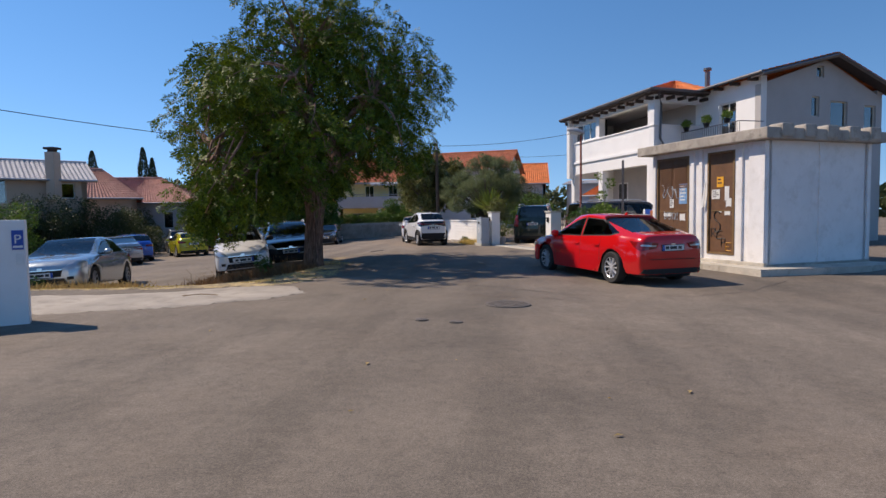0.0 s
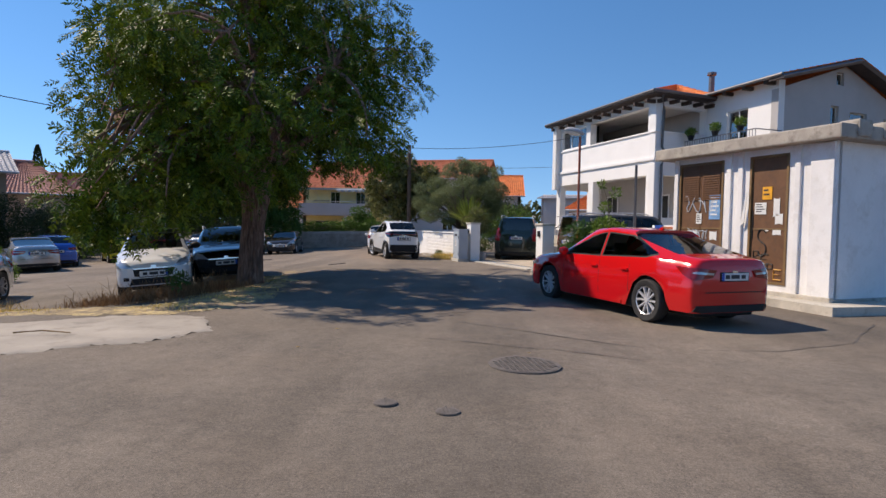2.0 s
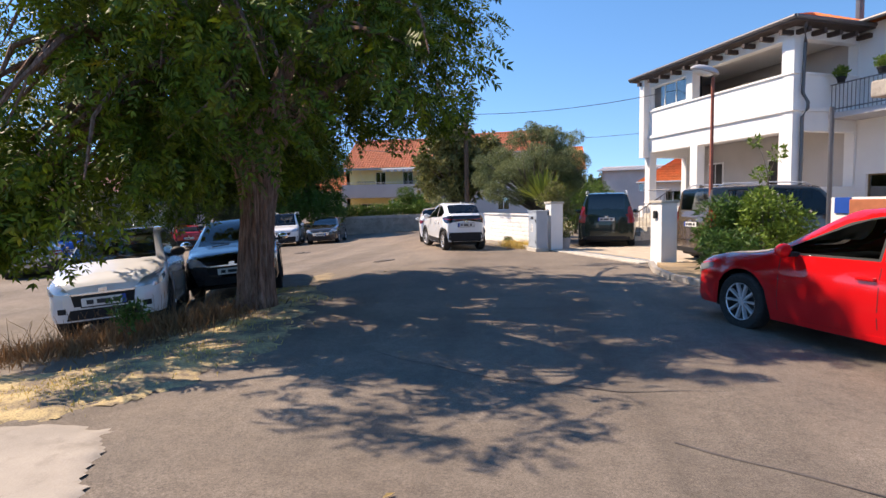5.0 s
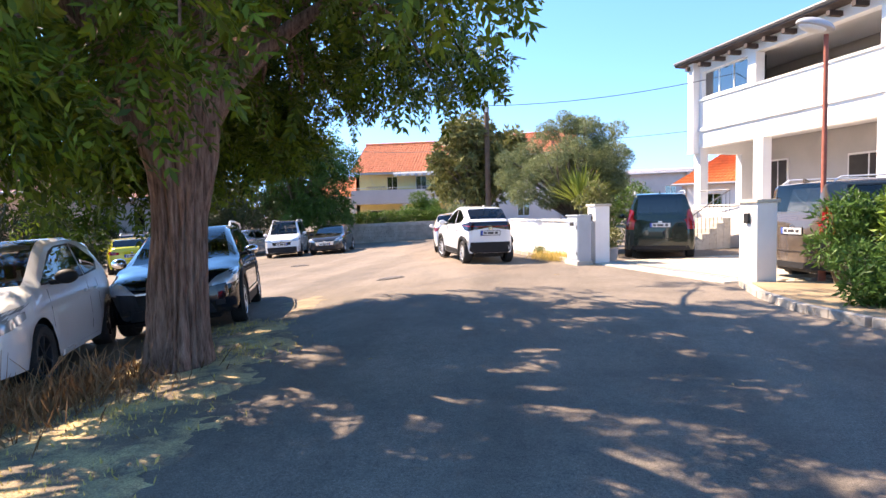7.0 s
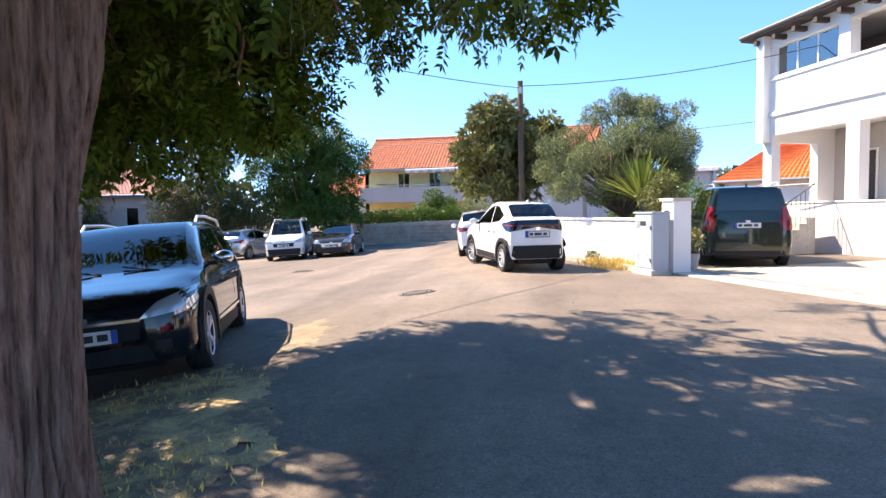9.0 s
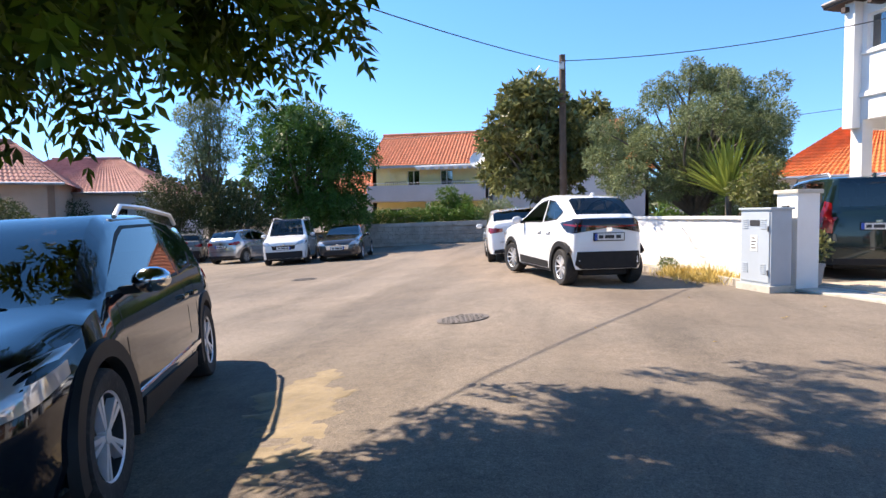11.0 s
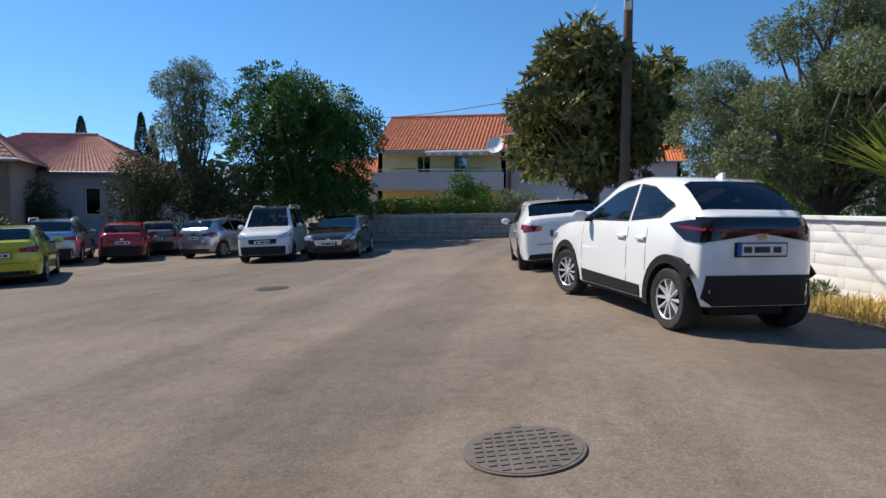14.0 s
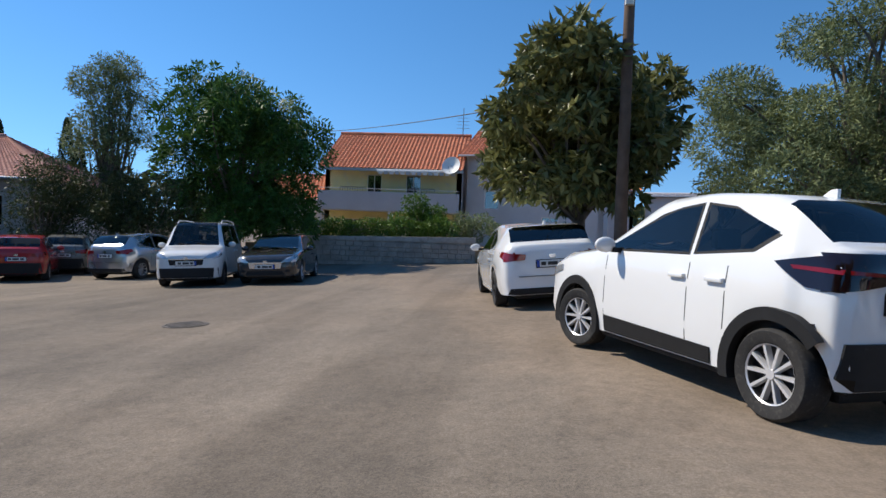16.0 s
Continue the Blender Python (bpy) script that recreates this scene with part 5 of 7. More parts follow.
        decal("badge", axis, [(-0.05, (nose - 0.06 if sg > 0 else tz - 0.19) - 0.04), (0.05, (nose - 0.06 if sg > 0 else tz - 0.19) - 0.04), (0.05, (nose - 0.06 if sg > 0 else tz - 0.19) + 0.02), (-0.05, (nose - 0.06 if sg > 0 else tz - 0.19) + 0.02)], M_CHROME, ob, out=0.016, nu=2, nv=2)
    # tailgate seam, wiper, aerial
    decal("tailgate_seam", "rear", [(-0.62 * w, 0.545), (0.62 * w, 0.545), (0.62 * w, 0.555), (-0.62 * w, 0.555)], M_BLACK, body, out=0.016, nv=1)
    b = bmesh.new()
    add_prism(b, [(0, 0), (0.16, 0), (0.05, 0.07), (0.0, 0.075)], Matrix.Translation((rt + 0.05, 0.015, H - 0.06)) @ pose(0, 0, 0, 90, 0, 0), 0.03)
    part("aerial_fin", b, color, ob)
    b = bmesh.new()
    add_tube(b, [(xc + 0.06, 0.5 * w, cowl + 0.035), (xc - 0.02, 0.1 * w, cowl + 0.10)], 0.009, 5)
    add_tube(b, [(xc + 0.06, -0.1 * w, cowl + 0.05), (xc - 0.02, -0.5 * w, cowl + 0.10)], 0.009, 5)
    part("wiper", b, M_BLACK, ob)
    return ob


P_RED = paint("paint_red", (0.60, 0.008, 0.010), 0.0, 0.25, 1.0, 0.0)
P_WHITE = paint("paint_white", (0.80, 0.80, 0.80), 0.0, 0.3, 1.0, 0.03)
P_WHITE2 = paint("paint_white_dusty", (0.74, 0.74, 0.73), 0.0, 0.35, 0.9, 0.15)
P_BLACK = paint("paint_black", (0.004, 0.0055, 0.010), 0.0, 0.12, 0.75, 0.0)
P_GREY = paint("paint_grey", (0.035, 0.035, 0.038), 0.3, 0.3, 1.0, 0.08)
P_SILVER = paint("paint_silver", (0.48, 0.50, 0.53), 0.7, 0.35, 1.0, 0.15)
P_SILVERBLUE = paint("paint_silver_blue", (0.40, 0.47, 0.52), 0.6, 0.35, 1.0, 0.2)
P_OLDGREY = paint("paint_old_grey", (0.15, 0.155, 0.15), 0.3, 0.5, 0.5, 0.15)
P_CRIMSON = paint("paint_crimson", (0.36, 0.015, 0.02), 0.0, 0.4, 0.7, 0.06)
P_YELLOW = paint("paint_yellow", (0.55, 0.50, 0.03), 0.1, 0.3, 1.0, 0.08)
P_BLUE = paint("paint_blue", (0.015, 0.13, 0.55), 0.3, 0.3, 1.0, 0.08)
P_GREEN = paint("paint_dark_green", (0.010, 0.024, 0.020), 0.2, 0.3, 1.0, 0.02)
P_BRONZE = paint("paint_bronze", (0.15, 0.115, 0.09), 0.5, 0.35, 1.0, 0.05)


def parked(x, y, heading, lift=0.0):
    """The pose of a car whose nose points at heading, degrees from +x; it leans with the ground under its wheels."""
    h = radians(heading)
    a = Vector((math.cos(h), math.sin(h)))
    s = Vector((-a.y, a.x))
    f, r = ground_z(x + a.x * 1.3, y + a.y * 1.3), ground_z(x - a.x * 1.3, y - a.y * 1.3)
    l, t = ground_z(x + s.x * 0.75, y + s.y * 0.75), ground_z(x - s.x * 0.75, y - s.y * 0.75)
    ahead, side = Vector((a.x * 2.6, a.y * 2.6, f - r)).normalized(), Vector((s.x * 1.5, s.y * 1.5, l - t)).normalized()
    up = ahead.cross(side).normalized()
    m = Matrix.Identity(4)
    m.col[0][:3], m.col[1][:3], m.col[2][:3] = ahead, up.cross(ahead), up
    m.col[3][:3] = (x, y, (f + r + l + t) / 4 + lift)
    return m


def axle_pose(front, rear, half_track):
    """The pose from the ground under the two wheels of one side; half_track is positive where the car lies to their right."""
    a = (Vector(front) - Vector(rear)).normalized()
    c = (Vector(front) + Vector(rear)) / 2 + Vector((a.y, -a.x)) * half_track
    return parked(c.x, c.y, math.degrees(math.atan2(a.y, a.x)))


car("glossy red liftback saloon parked by the hut", axle_pose((3.38, 15.55), (4.62, 12.98), 0.86), P_RED, 4.62, 1.76, 1.47, 2.84, 0.90, 0.335, "sedan", 0.93, 0.90, 0.70, 0.93, spokes=10, glass_mat=M_GLASS_MID)
car("white compact crossover with black wheel arch cladding beside the wall", axle_pose((-2.93, 29.45), (-1.95, 27.11), 0.68), P_WHITE, 3.76, 1.40, 1.55, 2.54, 0.80, 0.305, "hatch", 1.02, 1.0, 0.78, 1.02, spokes=10, cladding=True, tail="band", steer=14, glass_mat=M_GLASS_MID, low=0.24, slope=0.10)
car("white hatchback parked ahead of the crossover", axle_pose((-4.30, 36.2), (-3.90, 33.5), 0.88), P_WHITE, 4.46, 1.79, 1.45, 2.70, 0.88, 0.32, "hatch", 0.95, 0.92, 0.72, 0.95, spokes=5, twin=True, glass_mat=M_GLASS_DARK, rim=M_DARK_RIM)
car("dark grey hatchback facing the lot", parked(-10.75, 40.8, -80), P_GREY, 4.3, 1.75, 1.42, 2.61, 0.9, 0.315, "hatch", 0.92, 0.9, 0.72, 0.92, spokes=5, glass_mat=M_GLASS_DARK, grille=M_CHROME)
car("white delivery van with a black bumper facing the lot", parked(-12.85, 39.9, -73), P_WHITE2, 4.14, 1.72, 1.80, 2.69, 0.82, 0.30, "van", 1.06, 1.05, 0.86, 1.08, spokes=6, bumper=M_BLACK, rim=M_DARK_RIM, roof_rails=True)
car("silver hatchback seen from behind", parked(-16.2, 42.2, 84), P_SILVER, 3.98, 1.72, 1.48, 2.51, 0.85, 0.31, "hatch", 0.96, 0.95, 0.75, 0.97, spokes=10, rim=M_HUBCAP, glass_mat=M_GLASS_DARK)
car("old grey hatchback with faded paint", parked(-20.2, 43.6, 120), P_OLDGREY, 3.7, 1.62, 1.40, 2.3, 0.72, 0.28, "hatch", 0.90, 0.88, 0.76, 0.9, spokes=6, rim=M_DARK_RIM, bumper=M_BLACK)
car("small crimson hatchback with black bumpers", parked(-19.5, 40.7, 124), P_CRIMSON, 3.8, 1.62, 1.42, 2.45, 0.75, 0.28, "hatch", 0.90, 0.88, 0.76, 0.9, spokes=8, rim=M_HUBCAP, bumper=M_BLACK)
car("silver crossover with black trim", parked(-21.2, 39.3, 126), P_SILVERBLUE, 4.3, 1.77, 1.58, 2.6, 0.85, 0.33, "hatch", 1.0, 0.98, 0.78, 1.0, spokes=5, cladding=True, roof_rails=True, glass_mat=M_GLASS_DARK)
car("lime yellow hatchback on the dusty lot", parked(-17.4, 34.0, 130), P_YELLOW, 4.28, 1.79, 1.46, 2.62, 0.85, 0.325, "hatch", 0.94, 0.92, 0.73, 0.95, spokes=5, glass_mat=M_GLASS_DARK)
car("bright blue hatchback on the dusty lot", parked(-18.6, 30.4, 132), P_BLUE, 4.25, 1.78, 1.50, 2.6, 0.85, 0.32, "hatch", 0.96, 0.94, 0.75, 0.96, spokes=5, glass_mat=M_GLASS_DARK)
car("silver saloon seen from behind", parked(-17.2, 27.2, 136), P_SILVER, 4.6, 1.80, 1.43, 2.7, 0.9, 0.32, "sedan", 0.92, 0.9, 0.72, 0.92, spokes=7, glass_mat=M_GLASS_DARK)
car("pale silver-blue saloon with a sunroof", axle_pose((-7.56, 13.25), (-8.5, 15.76), 0.80), P_SILVERBLUE, 4.45, 1.75, 1.39, 2.68, 0.85, 0.31, "sedan", 0.90, 0.87, 0.70, 0.9, spokes=9, rim=M_HUBCAP)
car("dusty white hatchback under the tree", axle_pose((-4.32, 16.1), (-5.5, 18.35), 0.69), P_WHITE2, 3.84, 1.46, 1.46, 2.54, 0.80, 0.30, "hatch", 0.94, 0.90, 0.70, 0.94, spokes=7, rim=M_DARK_RIM, cab=0.06, mirror_mat=M_BLACK)
car("black compact crossover parked behind the tree", axle_pose((-4.08, 19.44), (-5.18, 21.96), 0.84), P_BLACK, 4.34, 1.72, 1.51, 2.75, 0.80, 0.33, "hatch", 0.97, 0.91, 0.72, 0.95, spokes=5, twin=True, cladding=True, roof_rails=True, glass_mat=M_GLASS_DARK, mirror_mat=M_CHROME, strip=M_CHROME, cab=0.14)
car("dark green people carrier in the driveway", parked(3.62, 30.3, 83), P_GREEN, 4.4, 1.85, 1.83, 2.79, 0.9, 0.33, "van", 1.08, 1.06, 0.86, 1.1, spokes=5, tail="tall", glass_mat=M_GLASS_DARK, roof_rails=True)
car("bronze van behind the gate pillar", parked(6.75, 23.6, 16), P_BRONZE, 4.4, 1.83, 1.84, 2.75, 0.9, 0.33, "van", 1.08, 1.06, 0.86, 1.1, spokes=7, tail="tall", roof_rails=True)


# ---- plants ----
def leaf_mesh(name, base, ahead, side, length, width, material, fold=0.25, parent=None, label=""):
    """Many leaves in one mesh: arrays of base points, directions along and across; a leaf is a folded diamond."""
    n = len(base)
    ahead = ahead / np.linalg.norm(ahead, axis=1, keepdims=True)
    side = side - (side * ahead).sum(1, keepdims=True) * ahead
    side = side / np.maximum(np.linalg.norm(side, axis=1, keepdims=True), 1e-6)
    up = np.cross(ahead, side)
    L, W = np.broadcast_to(length, n)[:, None], np.broadcast_to(width, n)[:, None]
    mid = base + ahead * L * 0.45
    co = np.stack([base, mid + side * W * 0.5 + up * W * fold, base + ahead * L, mid - side * W * 0.5 + up * W * fold], 1).reshape(-1, 3)
    me = bpy.data.meshes.new(name)
    me.vertices.add(n * 4)
    me.vertices.foreach_set("co", co.ravel().astype(np.float32))
    tri = np.array([[0, 1, 2], [0, 2, 3]])
    idx = (np.arange(n)[:, None, None] * 4 + tri[None]).reshape(-1)
    me.loops.add(len(idx))
    me.loops.foreach_set("vertex_index", idx.astype(np.int32))
    me.polygons.add(n * 2)
    me.polygons.foreach_set("loop_start", (np.arange(n * 2) * 3).astype(np.int32))
    me.update(calc_edges=True)
    me.materials.append(material)
    ob = new(name, me)
    if parent is not None:
        ob.parent = parent
    return tagged(ob, label) if label else ob


def unit(rng, n):
    v = rng.normal(size=(n, 3))
    return v / np.linalg.norm(v, axis=1, keepdims=True)


def in_clumps(rng, centers, radii, per, shell=0.45):
    """Points in ball-like clumps, thicker towards their outside."""
    c = np.repeat(np.asarray(centers, float), per, 0)
    r = np.repeat(np.asarray(radii, float).reshape(-1, 1) if np.ndim(radii) < 2 else np.asarray(radii, float), per, 0)
    d = unit(rng, len(c))
    k = (shell + (1 - shell) * rng.random((len(c), 1))) ** 0.6
    return c + d * k * r, d


def branches(bm, rng, root, tips, r0, sway=0.15, seg=6, steps=5):
    """Bent, tapering branches from one point to each tip."""
    for t in tips:
        a, b = Vector(root), Vector(t)
        pts, rad = [], []
        w = Vector(rng.normal(size=3)) * sway * (b - a).length
        for k in range(steps + 1):
            u = k / steps
            pts.append(a.lerp(b, u) + w * math.sin(math.pi * u) * 0.5 + Vector((0, 0, 0.12 * (b - a).length * math.sin(math.pi * u))))
            rad.append(r0 * (1 - u) + 0.18 * r0 * u)
        add_tube(bm, pts, rad, seg)


def sprigs(rng, pos, heading, pairs, stem, leaf, width, droop):
    """Feathered leaves: pairs of leaflets along a drooping stem. Returns arrays for leaf_mesh."""
    n = len(pos)
    d = heading + np.array([0, 0, -droop]) + 0.5 * unit(rng, n)
    d /= np.linalg.norm(d, axis=1, keepdims=True)
    s = np.cross(d, unit(rng, n))
    s /= np.linalg.norm(s, axis=1, keepdims=True)
    B, A, S = [], [], []
    for k in range(pairs):
        u = (k + 1) / pairs
        p = pos + d * stem * u + np.array([0, 0, -1]) * stem * 0.35 * u * u
        for sg in (1, -1):
            B.append(p)
            A.append(s * sg * 0.9 + d * 0.55 + np.array([0, 0, -0.25]))
            S.append(d)
    B.append(pos + d * stem + np.array([0, 0, -1]) * stem * 0.35)
    A.append(d + np.array([0, 0, -0.4]))
    S.append(s)
    B, A, S = np.concatenate(B), np.concatenate(A), np.concatenate(S)
    A = A + 0.25 * unit(rng, len(A))
    L = leaf * rng.uniform(0.7, 1.2, len(B))
    return B, A, S, L, L * width / leaf


def big_tree():
    rng = np.random.default_rng(11)
    base = Vector((-3.1, 16.35, 0.0))
    ob = thing("tree", "large feathery green tree with a thick ridged trunk beside the road", "tree")
    # trunk with ridged bark, leaning a little, swelling at root and fork
    bm = bmesh.new()
    seg, rows = 110, 44
    prev = None
    for j in range(rows + 1):
        z = -0.3 + 2.75 * j / rows
        r = 0.225 + 0.11 * math.exp(-(z + 0.05) * 4.0) + 0.13 * step(1.3, 2.4, z)
        c = base + Vector((-0.02 + 0.03 * z + 0.03 * math.sin(z * 1.5), 0.02 * z, z))
        ring = []
        for i in range(seg):
            a = 2 * math.pi * i / seg
            ridge = abs(math.sin(a * 10 + 1.6 * math.sin(z * 1.1) + 2.0 * noise.noise((math.cos(a) * 2, math.sin(a) * 2, z * 1.2))))
            bump_r = 0.052 * (ridge ** 0.7 - 0.55) + 0.05 * noise.noise((math.cos(a) * 1.3, math.sin(a) * 1.3, z * 0.9)) + 0.014 * noise.noise((a * 6, z * 7, 2))
            ring.append(bm.verts.new(c + Vector((math.cos(a), math.sin(a), 0)) * (r + bump_r)))
        if prev:
            for i in range(seg):
                bm.faces.new((prev[i], prev[(i + 1) % seg], ring[(i + 1) % seg], ring[i]))
        prev = ring
    bm.faces.new(prev)
    part("trunk", bm, M_BARK, ob, "thick brown trunk with ridged bark", 70)
    # limbs
    fork = base + Vector((0.04, 0.05, 2.2))
    limbs = [(-2.2, -1.4, 4.4), (-1.9, 1.5, 4.8), (0.3, -1.9, 4.9), (1.9, -0.5, 4.6), (1.2, 1.9, 4.7), (-0.3, 0.3, 6.0), (-3.0, 0.1, 3.4), (2.4, 0.9, 3.9)]
    ends = [base + Vector(p) for p in limbs]
    for k, e in enumerate(ends):
        bm = bmesh.new()
        branches(bm, rng, fork - Vector((0, 0, 0.25)), [e], 0.20 if k < 6 else 0.13, 0.10, 10, 8)
        part("limb", bm, M_BARK, ob, "", 60)
    bm = bmesh.new()
    # crown: clumps inside an uneven outline
    zs = (1.2, 2.0, 3.0, 4.2, 5.4, 6.6, 7.4, 7.9)
    rs = (2.6, 4.1, 4.65, 4.75, 4.25, 3.1, 1.8, 0.7)
    C, R = [], []
    tries = 0
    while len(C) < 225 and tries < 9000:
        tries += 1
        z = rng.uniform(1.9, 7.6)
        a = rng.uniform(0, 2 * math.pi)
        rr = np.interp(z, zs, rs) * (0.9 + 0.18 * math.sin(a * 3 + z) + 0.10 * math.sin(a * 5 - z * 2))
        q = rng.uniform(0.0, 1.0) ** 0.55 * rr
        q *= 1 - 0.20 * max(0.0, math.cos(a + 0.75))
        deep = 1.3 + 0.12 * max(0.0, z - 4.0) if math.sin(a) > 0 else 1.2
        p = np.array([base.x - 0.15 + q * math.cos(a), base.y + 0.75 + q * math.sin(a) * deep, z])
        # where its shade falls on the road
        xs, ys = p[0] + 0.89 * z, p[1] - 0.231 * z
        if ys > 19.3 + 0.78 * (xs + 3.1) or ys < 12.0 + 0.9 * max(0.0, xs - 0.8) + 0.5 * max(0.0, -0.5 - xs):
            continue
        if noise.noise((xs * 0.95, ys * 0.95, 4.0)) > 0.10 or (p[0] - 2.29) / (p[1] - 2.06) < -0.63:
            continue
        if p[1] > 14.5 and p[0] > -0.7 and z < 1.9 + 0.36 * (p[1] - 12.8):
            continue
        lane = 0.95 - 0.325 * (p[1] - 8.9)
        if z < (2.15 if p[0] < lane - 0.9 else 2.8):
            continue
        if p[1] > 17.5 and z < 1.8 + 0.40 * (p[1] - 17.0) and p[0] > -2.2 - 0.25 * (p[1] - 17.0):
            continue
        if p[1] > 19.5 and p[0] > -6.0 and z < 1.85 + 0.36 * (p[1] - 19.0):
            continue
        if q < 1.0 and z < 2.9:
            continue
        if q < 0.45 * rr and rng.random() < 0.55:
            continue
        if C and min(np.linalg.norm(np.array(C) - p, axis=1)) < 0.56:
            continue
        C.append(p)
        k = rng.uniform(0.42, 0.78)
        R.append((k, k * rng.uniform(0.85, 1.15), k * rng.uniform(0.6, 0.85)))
    # the curtain of foliage hanging over the white car
    for k in range(9):
        C.append(np.array([rng.uniform(-5.2, -3.4), rng.uniform(13.0, 14.6), rng.uniform(1.6, 2.7)]))
        R.append((0.5, 0.5, 0.55))
    for k in range(10):
        C.append(np.array([rng.uniform(-5.0, -3.5), rng.uniform(14.6, 15.6), rng.uniform(1.8, 2.8)]))
        R.append((0.5, 0.45, 0.5))
    for k in range(11):
        C.append(np.array([rng.uniform(-5.15, -4.6), rng.uniform(13.5, 14.6), rng.uniform(1.0, 2.2)]))
        R.append((0.30, 0.32, 0.45))
    # low boughs over the black car
    for k in range(84):
        x, y = rng.uniform(-8.0, -3.2), rng.uniform(18.2, 22.3)
        if x > -2.3 - 0.27 * (y - 17.0):
            continue
        z = rng.uniform(0, 1.6) + 1.75 + 0.30 * (y - 18.5) - 0.35 * step(-5.0, -6.5, x)
        if y - 0.231 * z > 19.3 + 0.78 * (x + 0.89 * z + 3.1) or noise.noise(((x + 0.89 * z) * 0.95, (y - 0.231 * z) * 0.95, 4.0)) > 0.25:
            continue
        C.append(np.array([x, y, z]))
        R.append((0.55, 0.55, 0.42))
    # the far side of the crown, reaching out over the lot
    for k in range(110):
        x, y, z = rng.uniform(-8.6, -3.4), rng.uniform(18.4, 23.2), rng.uniform(2.5, 5.2)
        if x > -2.9 - 0.25 * (y - 17.0) or z < 1.75 + 0.30 * (y - 17.6) or y - 0.231 * z > 19.2 + 0.78 * (x + 0.89 * z + 3.1):
            continue
        C.append(np.array([x, y, z]))
        R.append((0.6, 0.6, 0.45))
    # sprays hanging before the windscreen of the black car
    for k in range(34):
        x, y, z = rng.uniform(-5.8, -3.7), rng.uniform(18.2, 20.3), rng.uniform(1.9, 3.3)
        if y - 0.231 * z > 19.2 + 0.78 * (x + 0.89 * z + 3.1) - 0.4:
            continue
        C.append(np.array([x, y, z]))
        R.append((0.38, 0.38, 0.40))
    C = np.array(C)
    nodes = [(fork.lerp(e, u), e) for e in ends for u in (0.45, 0.7, 1.0)]
    for c in C:
        v = Vector(c)
        near = min(nodes, key=lambda q: (q[0] - v).length)[0]
        branches(bm, rng, near, [v], 0.028 + 0.012 * (near - v).length, 0.16, 5, 4)
    tagged(part("branchwork", bm, M_BARK, ob, "thin dark branches", 60), kind="stuff")
    pos, d = in_clumps(rng, C, np.array(R), 92)
    # gaps through the crown let the sun fall in flecks on the road
    gaps = np.array([noise.noise((1.75 * (q[0] + 0.89 * q[2]), 2.3 * (q[1] - 0.231 * q[2]), 7.0)) + 0.5 * noise.noise((4.0 * (q[0] + 0.89 * q[2]), 4.6 * (q[1] - 0.231 * q[2]), 2.0)) for q in pos])
    limit = np.where((pos[:, 1] - 0.231 * pos[:, 2] < 14.4) & (pos[:, 0] + 0.89 * pos[:, 2] < -1.2), -0.10, 0.13)
    pos, d = pos[gaps < limit], d[gaps < limit]
    B, A, S, L, W = sprigs(rng, pos, d * np.array([1, 1, 0.5]), 5, 0.24, 0.108, 0.038, 0.30)
    leaf_mesh("crown", B, A, S, L, W, L_MAIN, 0.2, ob, "feathery green crown with yellowing sprays")
    return ob


big_tree()


def tree(name, label, category, base, clumps, leaves, trunk_r, fork_z, leaf, width, mat, seed, bark=None, droop=0.3, mode="leaf", shell=0.4, pairs=5, stem=0.35):
    """A tree or bush: trunk, branches to its clumps, and its leaves. clumps: rows of x, y, z, r."""
    rng = np.random.default_rng(seed)
    ob = thing(name, label, category)
    C = np.array([c[:3] for c in clumps], float)
    R = np.array([[c[3], c[3], c[3] * 0.85] for c in clumps], float)
    bm = bmesh.new()
    b = Vector(base)
    f = b + Vector((0, 0, fork_z))
    add_tube(bm, [b - Vector((0, 0, 0.2)), b.lerp(f, 0.5) + Vector((0.04, 0.03, 0)), f], [trunk_r * 1.3, trunk_r, trunk_r * 0.9], 12)
    branches(bm, rng, f - Vector((0, 0, 0.1)), [Vector(c) for c in C], trunk_r * 0.42, 0.1, 6, 5)
    part("trunk", bm, bark or M_BARK_GREY, ob, "", 60)
    w = R[:, 0] ** 2
    per = np.maximum(1, (leaves * w / w.sum()).astype(int))
    P, D = [], []
    for c, r, k in zip(C, R, per):
        p, d = in_clumps(rng, [c], np.array([r]), k, shell)
        P.append(p), D.append(d)
    P, D = np.concatenate(P), np.concatenate(D)
    if mode == "sprig":
        B, A, S, L, W = sprigs(rng, P, D * np.array([1, 1, 0.4]), pairs, stem, leaf, width, droop)
    elif mode == "rosette":
        B = np.repeat(P, 6, 0)
        H = np.repeat(D, 6, 0)
        A = H * 0.5 + unit(rng, len(B)) * 0.9 + np.array([0, 0, -droop])
        S = unit(rng, len(B))
        L = leaf * rng.uniform(0.7, 1.2, len(B))
        W = L * width / leaf
    else:
        B, A, S = P, D * 0.6 + unit(rng, len(P)) * 0.8 + np.array([0, 0, -droop]), unit(rng, len(P))
        L = leaf * rng.uniform(0.6, 1.25, len(P))
        W = L * width / leaf
    leaf_mesh("crown", B, A, S, L, W, mat, 0.2, ob)
    return ob


